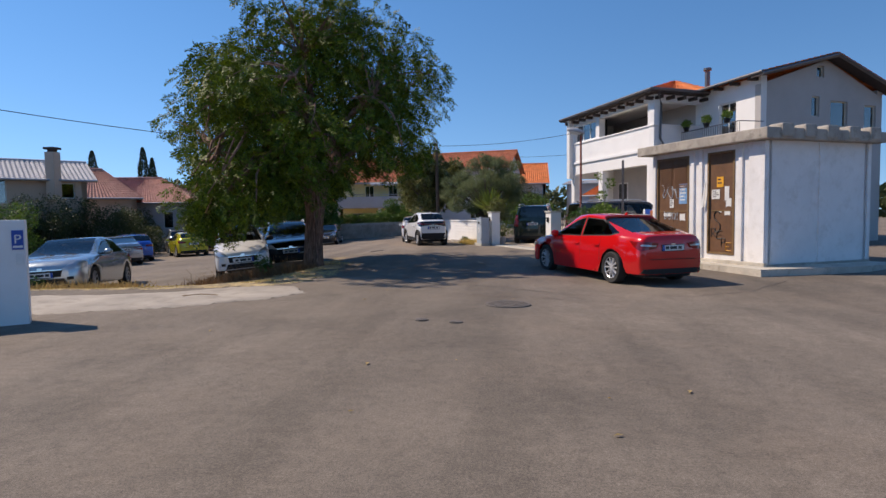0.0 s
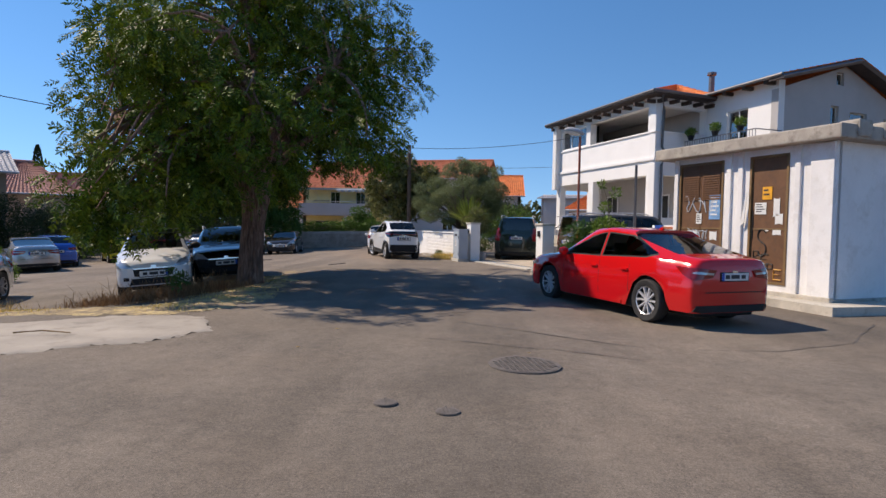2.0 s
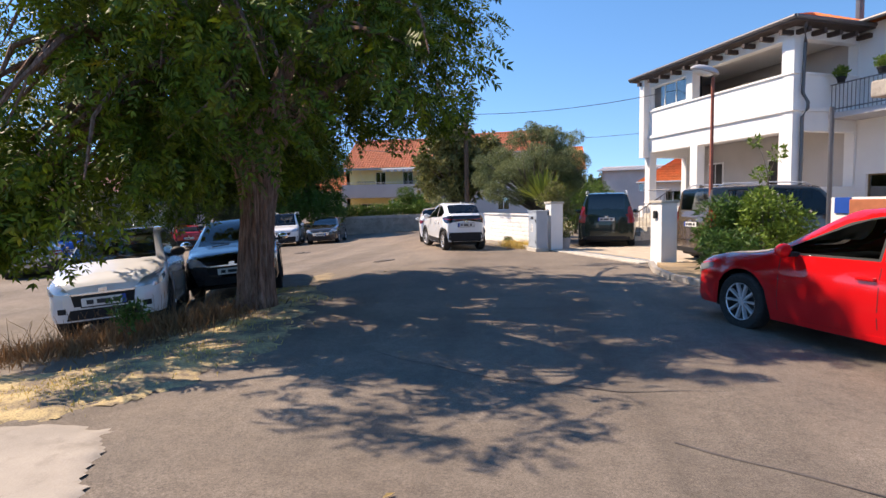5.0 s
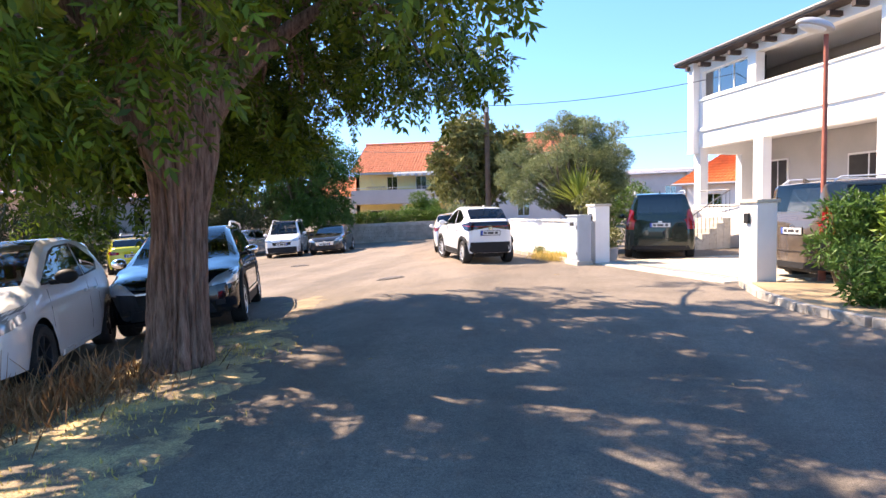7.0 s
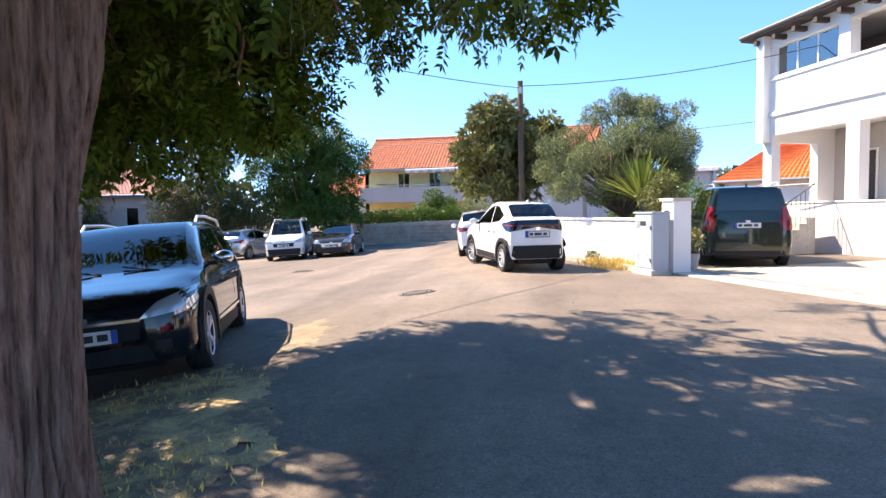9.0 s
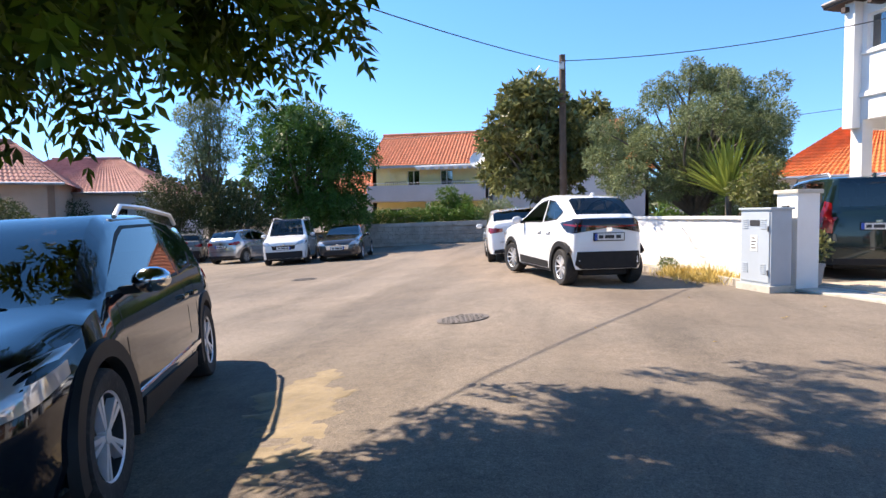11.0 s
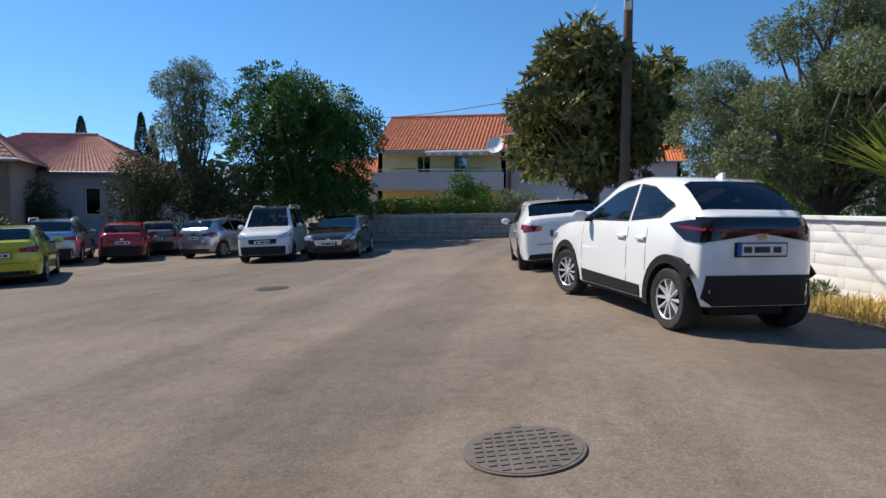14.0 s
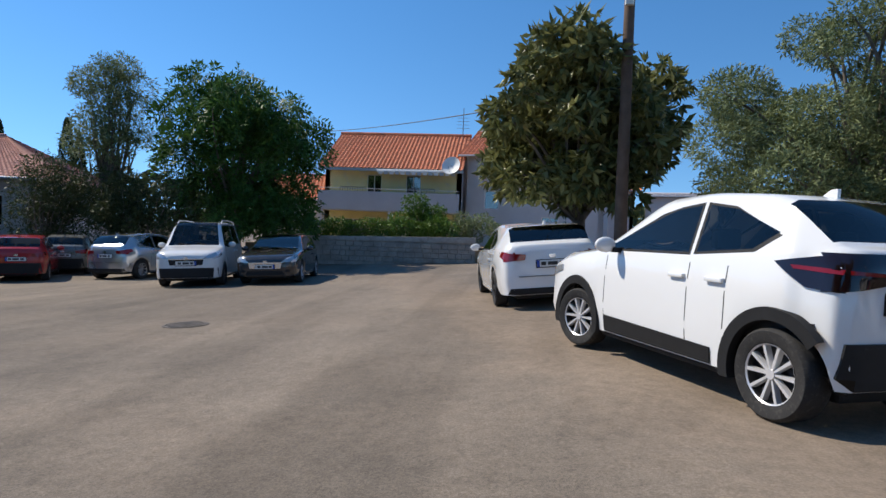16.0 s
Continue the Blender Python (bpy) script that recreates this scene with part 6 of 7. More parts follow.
def clump_set(seed, n, cx, cy, cz, rx, ry, rz, r0, r1, flat=0.0):
    rng = np.random.default_rng(seed)
    out = []
    for _ in range(n):
        d = unit(rng, 1)[0]
        k = rng.random() ** 0.45
        z = cz + d[2] * rz * k
        if flat and z < cz - rz * flat:
            z = cz - rz * flat
        out.append((cx + d[0] * rx * k, cy + d[1] * ry * k, z, rng.uniform(r0, r1)))
    return out


def gz(x, y, z=0.0):
    return (x, y, ground_z(x, y) + z)


tree("olive_tree", "silvery olive tree behind the white garden wall", "tree", gz(1.1, 31.4), clump_set(2, 60, 0.95, 31.4, 2.75, 2.1, 1.8, 1.5, 0.30, 0.55) + clump_set(202, 18, 1.3, 31.2, 3.8, 1.4, 1.1, 0.85, 0.2, 0.38), 98000, 0.13, 1.2, 0.08, 0.021, L_OLIVE, 5, droop=0.1)
tree("broadleaf_tree", "dense broadleaf tree with drooping brownish leaves", "tree", gz(-2.35, 35.0), clump_set(3, 92, -2.4, 34.9, 3.4, 1.9, 1.7, 1.95, 0.38, 0.6), 4600, 0.14, 1.5, 0.25, 0.085, L_MAGNOLIA, 6, droop=0.5, mode="rosette")
tree("tree", "tall green tree with feathered leaves beyond the parked cars", "tree", gz(-15.2, 46.6), clump_set(4, 36, -15.1, 46.5, 4.9, 3.1, 2.4, 2.4, 0.45, 0.85) + clump_set(41, 14, -14.4, 46.2, 2.4, 2.2, 1.6, 1.4, 0.6, 0.9), 2700, 0.2, 2.0, 0.27, 0.085, L_GREEN, 7, droop=0.35, mode="sprig", pairs=5, stem=0.7)
tree("tree", "slender grey-green tree beyond the parked cars", "tree", gz(-21.0, 46.8), clump_set(8, 34, -21.0, 46.6, 5.6, 1.5, 1.3, 2.7, 0.5, 0.85), 15000, 0.16, 2.0, 0.17, 0.045, L_OLIVE, 8, droop=0.3)
tree("bush", "tall dark bush behind the parked cars", "bush", gz(-22.5, 45.0), clump_set(9, 34, -22.3, 45.2, 1.7, 2.3, 1.4, 1.9, 0.6, 0.95), 15000, 0.1, 0.3, 0.15, 0.05, L_DARK, 9)
tree("bush", "tall dark bush behind the parked cars", "bush", gz(-18.6, 45.4), clump_set(10, 34, -18.4, 45.6, 1.6, 2.4, 1.3, 1.9, 0.6, 0.95), 15000, 0.1, 0.3, 0.15, 0.05, L_DARK, 10)
tree("bush", "round oleander bush by the far house", "bush", gz(-28.2, 44.0), clump_set(11, 24, -28.0, 44.2, 0.7, 2.2, 1.2, 1.4, 0.55, 0.85), 10000, 0.1, 0.3, 0.16, 0.045, L_DARK, 11)
for k, (x, y, z, r, n) in enumerate(((-24.0, 30.0, 1.3, 2.0, 22), (-23.0, 32.2, 1.3, 1.9, 22), (-22.8, 34.6, 1.2, 1.9, 22), (-22.6, 37.0, 0.9, 1.6, 16), (-23.4, 27.8, 1.4, 1.5, 18))):
    tree("bush", "dense oleander bush along the edge of the lot", "bush", gz(x, y), clump_set(20 + k, n, x, y, z - 0.5, r, 1.4, 1.7, 0.55, 0.9), 8000, 0.1, 0.3, 0.16, 0.05, L_DARK if k != 4 else L_SHRUB, 30 + k)
tree("bush", "leafy shrub at the edge of the lot", "bush", gz(-13.4, 20.6), clump_set(50, 9, -13.4, 20.8, -0.1, 0.8, 0.6, 0.6, 0.25, 0.4), 2600, 0.04, 0.1, 0.1, 0.04, L_SHRUB, 50)
tree("bush", "leafy weed before the parked saloon", "bush", gz(-8.35, 12.0), clump_set(51, 8, -8.35, 12.0, 0.12, 0.5, 0.35, 0.4, 0.14, 0.22), 1400, 0.02, 0.1, 0.08, 0.035, L_GREEN, 51)
tree("bush", "round green bush on the far garden wall", "bush", (-8.0, 50.2, 0.4), clump_set(52, 16, -8.0, 50.2, 1.6, 1.3, 0.9, 1.2, 0.4, 0.65), 6000, 0.08, 0.3, 0.14, 0.06, L_HEDGE, 52)
tree("bush", "grey-green bush on the far garden wall", "bush", (-5.6, 50.6, 0.5), clump_set(53, 14, -5.4, 50.6, 1.2, 1.4, 0.8, 0.7, 0.35, 0.55), 4500, 0.08, 0.2, 0.13, 0.05, L_OLIVE, 53)
tree("oleander", "leafy oleander shrub round the street lamp", "bush", gz(5.0, 22.0), clump_set(60, 22, 5.15, 21.7, 0.8, 0.5, 0.45, 0.7, 0.2, 0.32), 3600, 0.05, 0.2, 0.15, 0.032, L_GREEN, 60, droop=-0.2)
tree("shrub", "bright green shrub with upright shoots", "bush", gz(5.65, 21.0), clump_set(61, 22, 5.65, 21.0, 0.9, 0.62, 0.55, 0.8, 0.2, 0.32) + [(5.55, 21.0, 2.0, 0.18), (5.8, 20.9, 2.4, 0.15), (5.45, 21.1, 2.65, 0.12)], 5000, 0.05, 0.2, 0.11, 0.045, L_SHRUB, 61, droop=-0.2)
tree("shrub", "dark leafy shrub by the driveway kerb", "bush", gz(4.5, 20.2), clump_set(62, 18, 4.6, 20.0, 0.42, 0.42, 0.6, 0.4, 0.2, 0.3), 2800, 0.04, 0.15, 0.13, 0.032, L_GREEN, 62, droop=-0.1)
tree("shrub", "thin reddish-green shrub behind the garden wall", "bush", gz(1.75, 28.6), clump_set(63, 16, 1.75, 28.6, 1.55, 0.45, 0.5, 0.55, 0.2, 0.3), 3000, 0.03, 0.8, 0.09, 0.035, L_MAGNOLIA, 63)
tree("bush", "mixed green garden bush behind the house", "bush", gz(3.0, 37.5), clump_set(64, 22, 3.0, 37.5, 1.3, 1.6, 1.0, 1.2, 0.5, 0.8), 7000, 0.08, 0.3, 0.13, 0.05, L_HEDGE, 64)
tree("bush", "dark garden tree behind the olive", "tree", gz(3.5, 43.0), clump_set(65, 18, 3.5, 43.0, 2.3, 1.6, 1.0, 1.2, 0.5, 0.8), 6000, 0.1, 1.0, 0.15, 0.05, L_DARK, 65)


def cypress(x, y, top, r, seed):
    rng = np.random.default_rng(seed)
    ob = thing("cypress", "narrow dark cypress tree in the distance", "tree", group="distant cypresses")
    z0 = ground_z(x, y)
    part("trunk", cyl((x, y, z0 - 0.1), (x, y, z0 + top * 0.5), 0.12, 0.05, 8), M_BARK_GREY, ob)
    n = 5200
    u = rng.random(n)
    a = rng.uniform(0, 2 * math.pi, n)
    rr = r * np.sin(np.pi * np.clip(0.08 + 0.92 * u, 0, 1)) ** 0.6 * (0.75 + 0.35 * rng.random(n)) * (1 + 0.2 * np.sin(a * 4 + u * 17))
    P = np.stack([x + rr * np.cos(a), y + rr * np.sin(a), z0 + 0.5 + u * (top - 0.5)], 1)
    A = np.stack([np.cos(a) * 0.4, np.sin(a) * 0.4, np.ones(n)], 1) + 0.3 * unit(rng, n)
    leaf_mesh("crown", P, A, unit(rng, n), 0.3, 0.11, L_CYPRESS, 0.2, ob)


cypress(-54.8, 85.4, 12.6, 0.75, 1)
cypress(-53.6, 85.8, 11.0, 0.6, 2)
cypress(-62.7, 84.5, 12.2, 0.8, 3)


def yucca(x, y, base, top, seed, n=70):
    rng = np.random.default_rng(seed)
    ob = thing("yucca", "spiky yellow-green yucca behind the garden wall", "plant")
    z0 = ground_z(x, y)
    part("trunk", cyl((x, y, z0 - 0.1), (x, y, base), 0.07, 0.06, 10), M_BARK_GREY, ob)
    bm = bmesh.new()
    for k in range(n):
        a, e = rng.uniform(0, 2 * math.pi), rng.uniform(0.45, 1.5)
        d = Vector((math.cos(a) * math.cos(e), math.sin(a) * math.cos(e), math.sin(e)))
        s = d.cross(Vector((0, 0, 1))).normalized() if abs(d.z) < 0.98 else Vector((1, 0, 0))
        L = (top - base) * rng.uniform(0.7, 1.05)
        b = Vector((x, y, base)) + d * 0.05
        rows = []
        for u, w in ((0, 0.02), (0.5, 0.028), (0.85, 0.016), (1.0, 0.002)):
            c = b + d * L * u + Vector((0, 0, -0.16 * L * u * u * math.cos(e)))
            rows.append((bm.verts.new(c - s * w), bm.verts.new(c + Vector((0, 0, -w * 0.5))), bm.verts.new(c + s * w)))
        for p, q in zip(rows, rows[1:]):
            bm.faces.new((p[0], p[1], q[1], q[0]))
            bm.faces.new((p[1], p[2], q[2], q[1]))
    part("leaves", bm, L_YUCCA, ob)


yucca(1.35, 29.6, 1.5, 2.85, 3, 120)
yucca(1.7, 29.9, 1.35, 2.1, 4, 50)


def grass_patch(name, label, spots, count, height, mat, seed, spread=0.25, thin=0.008, kind="stuff"):
    """Dry stems and blades round the given spots."""
    rng = np.random.default_rng(seed)
    k = rng.integers(0, len(spots), count)
    S = np.array(spots, float)[k]
    xy = S[:, :2] + rng.normal(size=(count, 2)) * S[:, 2:3] * spread * 2
    z = np.array([ground_z(x, y) for x, y in xy])
    B = np.stack([xy[:, 0], xy[:, 1], z], 1)
    A = np.concatenate([rng.normal(size=(count, 2)) * 0.45, np.ones((count, 1))], 1)
    L = height * rng.uniform(0.35, 1.25, count) * S[:, 2]
    ob = leaf_mesh(name, B, A, unit(rng, count), L, np.full(count, thin) * rng.uniform(0.7, 1.8, count), mat, 0.2)
    return tagged(ob, label, "dry grass", kind=kind)


WEEDS = [(-4.2, 14.3, 1.0), (-3.7, 14.9, 1.0), (-3.5, 15.6, 0.9), (-4.6, 14.0, 0.9), (-4.0, 14.9, 1.0), (-3.75, 16.0, 0.7), (-4.9, 14.0, 0.6), (-3.9, 15.4, 0.9)]
grass_patch("dry_weeds", "tangle of dry brown weeds at the foot of the tree", WEEDS, 3000, 0.25, M_WEED, 3, 0.22, 0.012)
grass_patch("dry_straw", "short yellow straw on the verge", [(x, y, 1.0) for x, y in VERGE] + [(-6.2, 12.2, 1.0)], 7000, 0.06, M_STRAWBLADE, 4, 0.15, 0.01)
grass_patch("roadside_grass", "tufts of dry grass at the edge of the lot", [(-7.1, 12.3, 0.7), (-6.5, 12.7, 0.7), (-8.0, 12.1, 0.6)], 1600, 0.35, M_DRYGRASS, 5, 0.25, 0.01)
grass_patch("wall_grass", "yellow-green tufts at the foot of the white wall", [(0.42, 28.2, 1.0), (0.62, 27.75, 0.9), (0.25, 28.6, 0.8)], 1600, 0.28, M_STRAWBLADE, 6, 0.12, 0.012)
tree("weed", "green weed by the tree", "plant", gz(-3.75, 14.35), clump_set(70, 8, -3.75, 14.35, 0.22, 0.16, 0.16, 0.22, 0.08, 0.13), 380, 0.01, 0.05, 0.07, 0.03, L_GREEN, 70, droop=-0.2)
tree("weed", "thin green plant against the white wall", "plant", gz(0.1, 28.95), clump_set(71, 5, 0.1, 28.95, 0.28, 0.1, 0.1, 0.25, 0.08, 0.12), 300, 0.01, 0.05, 0.12, 0.02, L_OLIVE, 71, droop=-0.3)


def twigs(spots, seed):
    rng = np.random.default_rng(seed)
    bm = bmesh.new()
    for x, y, s in spots:
        for _ in range(46):
            p = Vector((x + rng.normal() * 0.3, y + rng.normal() * 0.3, 0))
            p.z = ground_z(p.x, p.y)
            d = Vector((rng.normal() * 0.6, rng.normal() * 0.6, 1)).normalized() * rng.uniform(0.2, 0.6) * s
            add_tube(bm, [p, p + d * 0.5 + Vector(rng.normal(size=3)) * 0.04, p + d], [0.004, 0.003, 0.002], 4)
    ob = part("dry_stems", bm, M_TWIG)
    tagged(ob, "brown dry stems standing at the foot of the tree", "dry stems", kind="stuff")


twigs(WEEDS[:8], 5)
# hedge on the far wall
rng_h = np.random.default_rng(77)
tree("hedge", "trimmed green hedge on the far garden wall", "hedge", (-12.0, 49.2, 0.2), [(-13.6 + 0.42 * k, 49.3 + 0.1 * math.sin(k), 1.08 + 0.012 * k + 0.10 * math.sin(k * 1.7), 0.48) for k in range(18)], 9000, 0.05, 0.2, 0.13, 0.06, L_HEDGE, 77)


def far_woods():
    """The dark line of trees at the horizon."""
    rng = np.random.default_rng(91)
    n = 16000
    a = rng.uniform(-1.2, 1.2, n)
    d = rng.uniform(120, 150, n)
    top = 5.2 + 2.2 * np.sin(a * 9) + 1.5 * np.sin(a * 23 + 1) + 0.8 * np.sin(a * 61)
    B = np.stack([d * np.sin(a), d * np.cos(a), -1.5 + (np.maximum(top, 2.5) + 1.5) * rng.random(n) ** 0.8], 1)
    ob = leaf_mesh("far_woods", B, unit(rng, n) + np.array([0, 0, 0.5]), unit(rng, n), rng.uniform(1.0, 2.2, n), rng.uniform(0.7, 1.3, n), L_DARK, 0.2)
    tagged(ob, "dark line of trees at the horizon", "woods", kind="stuff")


far_woods()


# ---- gate, garden wall, cabinet ----
def pillar(x, y, turn, w, h, label):
    ob = thing("gate_pillar", label, "pillar", pose(x, y, 0, 0, 0, turn), "gate pillars")
    part("shaft", box(-w / 2, -w / 2, -0.05, w / 2, w / 2, h - 0.06, 0.012), M_WHITE_WALL, ob)
    part("cap", box(-w / 2 - 0.035, -w / 2 - 0.035, h - 0.062, w / 2 + 0.035, w / 2 + 0.035, h, 0.012), M_CONCRETE_LIGHT, ob, "pale stone cap")
    bm = bmesh.new()
    add_box(bm, -w / 2 - 0.05, -0.05, h - 0.42, -w / 2 + 0.003, 0.06, h - 0.24, 0.012)
    part("wall_lamp", bm, M_BLACK, ob)
    return ob


pillar(1.62, 26.88, 24, 0.40, 1.52, "square white gate pillar with a stone cap")
pillar(4.0, 22.6, 24, 0.42, 1.50, "square white gate pillar with a stone cap")

WALL_A, WALL_B = (-1.9, 34.6), (1.38, 27.15)


def garden_wall():
    m, L = wall_frame(WALL_A, WALL_B)
    ob = thing("garden_wall", "rough white painted garden wall with a stone coping", "wall", kind="structure")
    bm = bmesh.new()
    nx, nz = 90, 14
    near = L - 5.2
    rows = []
    for j in range(nz + 1):
        row = []
        for i in range(nx + 1):
            s, z = near * i / nx, -0.1 + 1.17 * j / nz
            h = 0.012 * noise.noise((s * 4, z * 9, 0)) + 0.006 * noise.noise((s * 15, z * 22, 4)) - (0.008 if j % 3 == 0 else 0)
            row.append(bm.verts.new(m @ Vector((s, z, h))))
        rows.append(row)
    for a, b in zip(rows, rows[1:]):
        for i in range(nx):
            bm.faces.new((a[i], a[i + 1], b[i + 1], b[i]))
    part("face", bm, M_WHITE_WALL, ob, "", 60)
    bm = bmesh.new()
    add_box(bm, 0, -0.1, -0.22, L, 1.06, -0.02, 0, m)
    part("core", bm, M_WHITE_WALL, ob)
    bm = bmesh.new()
    add_box(bm, -0.02, 1.062, -0.26, L + 0.02, 1.12, 0.035, 0.01, m)
    part("coping", bm, M_WHITE_WALL, ob)
    # rough-faced blocks where the road runs along the wall
    rng = random.Random(8)
    kinds = []
    for k in range(7):
        bm = bmesh.new()
        vs = [[bm.verts.new((u * 0.5, w * 0.5, 0.0 if max(abs(u), abs(w)) == 1 else 0.004 + rng.uniform(-0.006, 0.012))) for u in (-1, -0.55, 0.1, 0.6, 1)] for w in (-1, -0.5, 0.5, 1)]
        for a, b in zip(vs, vs[1:]):
            for i in range(4):
                bm.faces.new((a[i], a[i + 1], b[i + 1], b[i]))
        o = part("block", bm, M_WHITE_WALL, None, "", 70)
        kinds.append(o.data)
        bpy.data.objects.remove(o)
    for j in range(8):
        s, h = near + 0.01, 1.14 / 8
        while s < L - 0.05:
            w = min(rng.uniform(0.16, 0.55), L - s)
            o = new("block", rng.choice(kinds))
            o.parent = ob
            o.matrix_local = m @ Matrix.Translation((s + w / 2, -0.08 + (j + 0.5) * h, -0.012 + rng.uniform(-0.002, 0.004))) @ Matrix.Diagonal((w - 0.003, h - 0.002, 1.0, 1.0))
            s += w
    bm = bmesh.new()
    add_cyl(bm, m @ Vector((L - 0.55, -0.05, 0.03)), m @ Vector((L - 0.55, 1.08, 0.03)), 0.022, 0.022, 8)
    part("drain_pipe", bm, M_RUST, ob)
    # kerbed bed before the wall
    for k in range(6):
        bm = bmesh.new()
        s0 = L - 4.3 + k * 0.72
        add_box(bm, s0, -0.05, 0.40, s0 + 0.70, 0.12, 0.50, 0.015, m)
        part("kerb_stone", bm, M_CONCRETE, ob)
    bm = bmesh.new()
    add_box(bm, L - 4.3, -0.05, 0.0, L + 0.02, 0.07, 0.41, 0.01, m)
    part("soil_bed", bm, M_EARTH, ob)


garden_wall()


def cabinet():
    m = pose(1.12, 26.72, 0, 0, 0, -66)
    ob = thing("electric_cabinet", "grey steel electricity cabinet on a concrete foot", "cabinet", m)
    w, d, h = 0.62, 0.36, 1.22
    part("foot", box(-w / 2 - 0.04, -d / 2 - 0.05, -0.03, w / 2 + 0.04, d / 2 + 0.04, 0.10, 0.012), M_CONCRETE_LIGHT, ob, "pale concrete foot")
    part("body", box(-w / 2, -d / 2, 0.1, w / 2, d / 2, h, 0.008), M_CABINET, ob)
    bm = bmesh.new()
    add_box(bm, -w / 2 - 0.025, -d / 2 - 0.03, h, w / 2 + 0.025, d / 2 + 0.03, h + 0.035, 0.01)
    part("roof", bm, M_CABINET, ob)
    door = part("door", box(-w / 2 + 0.025, -d / 2 - 0.014, 0.14, w / 2 - 0.025, -d / 2 + 0.002, h - 0.03, 0.004), M_CABINET, ob)
    for cx, z in ((-0.19, h - 0.28), (0.17, h - 0.28), (-0.19, 0.27), (0.17, 0.27)):
        for k in range(5):
            bm = bmesh.new()
            add_box(bm, cx - 0.055, -d / 2 - 0.024, z + k * 0.032, cx + 0.055, -d / 2 - 0.012, z + k * 0.032 + 0.014, 0.002)
            part("louvre", bm, M_CABINET, door)
    bm = bmesh.new()
    add_box(bm, -0.1, -d / 2 - 0.02, h - 0.24, 0.10, -d / 2 - 0.012, h - 0.15)
    tag = part("sticker", bm, M_INK, door, "torn dark sticker")
    bm = bmesh.new()
    add_box(bm, -0.08, -d / 2 - 0.019, h - 0.62, 0.06, -d / 2 - 0.012, h - 0.38)
    lab = part("notice", bm, M_PAPER, door, "white notice")
    for k in range(4):
        bm = bmesh.new()
        add_box(bm, -0.06, -d / 2 - 0.022, h - 0.58 + k * 0.05, 0.03 - 0.02 * (k % 2), -d / 2 - 0.0185, h - 0.565 + k * 0.05)
        part("print_bar", bm, M_INK, lab)
    for z in (0.25, 0.9):
        part("hinge", box(w / 2 - 0.05, -d / 2 - 0.03, z, w / 2 - 0.03, -d / 2 - 0.012, z + 0.08, 0.003), M_GUTTER, door)


cabinet()


def flower_pot(x, y, z, r, h, label, mat, leaf_mat, n, seed, top):
    ob = thing("flower_pot", label, "pot plant", pose(x, y, z))
    bm = bmesh.new()
    add_cyl(bm, (0, 0, 0), (0, 0, h), r * 0.72, r, 20)
    add_cyl(bm, (0, 0, h - 0.03), (0, 0, h + 0.012), r * 1.07, r * 1.07, 20)
    part("pot", bm, mat, ob, "", 40)
    rng = np.random.default_rng(seed)
    P, D = in_clumps(rng, [(0, 0, h + top * 0.5)], np.array([[r * 1.5, r * 1.5, top * 0.55]]), n, 0.2)
    leaf_mesh("foliage", P, D * 0.5 + unit(rng, n) + np.array([0, 0, 0.3]), unit(rng, n), 0.11, 0.045, leaf_mat, 0.2, ob)
    return ob


flower_pot(2.0, 27.25, 0.03, 0.15, 0.32, "pale flower pot with a reddish plant by the gate pillar", M_POT, L_MAGNOLIA, 260, 3, 0.5)
for k, s in enumerate((0.5, 1.9, 3.2)):
    p = HOUSE["wm"] @ Vector((s, 5.24, 1.24))
    flower_pot(p.x, p.y, p.z, 0.13, 0.16, "dark balcony flower pot with a small green plant", M_BLACK, L_SHRUB, 260, 10 + k, 0.30)

# driveway of pale pavers and its threshold
GATE_L, GATE_R = (1.9, 26.75), (3.75, 22.85)


def driveway():
    m, L = wall_frame((1.82, 26.95), (3.85, 22.75))
    ob = thing("driveway", "driveway of pale stone pavers behind the gate", "driveway", kind="structure")
    bm = bmesh.new()
    add_box(bm, -0.4, -0.05, -11.0, L + 0.6, 0.012, -0.0, 0, m)
    part("bed", bm, M_PAVER, ob)
    bm = bmesh.new()
    add_box(bm, 0.05, -0.05, -0.02, L - 0.05, 0.035, 0.42, 0.012, m)
    part("threshold", bm, M_CONCRETE_LIGHT, ob, "pale concrete threshold")
    bm = bmesh.new()
    add_box(bm, 0.05, 0.03, -0.12, L - 0.05, 0.05, -0.03, 0.004, m)
    part("gate_rail", bm, M_GALV, ob)
    bmq = box(0, 0, 0, 0.285, 0.185, 0.02, 0.004)
    me = bpy.data.meshes.new("paver")
    bmq.to_mesh(me)
    bmq.free()
    me.materials.append(M_PAVER)
    rot = Matrix.Identity(4)
    for j in range(17):
        for i in range(16):
            q = new("paver", me)
            q.parent = ob
            q.matrix_world = m @ Matrix.Translation((0.06 + i * 0.29 + (0.145 if j % 2 else 0), 0.012, -0.35 - j * 0.19)) @ Matrix.Rotation(-math.pi / 2, 4, "X")
    return m, L


driveway()


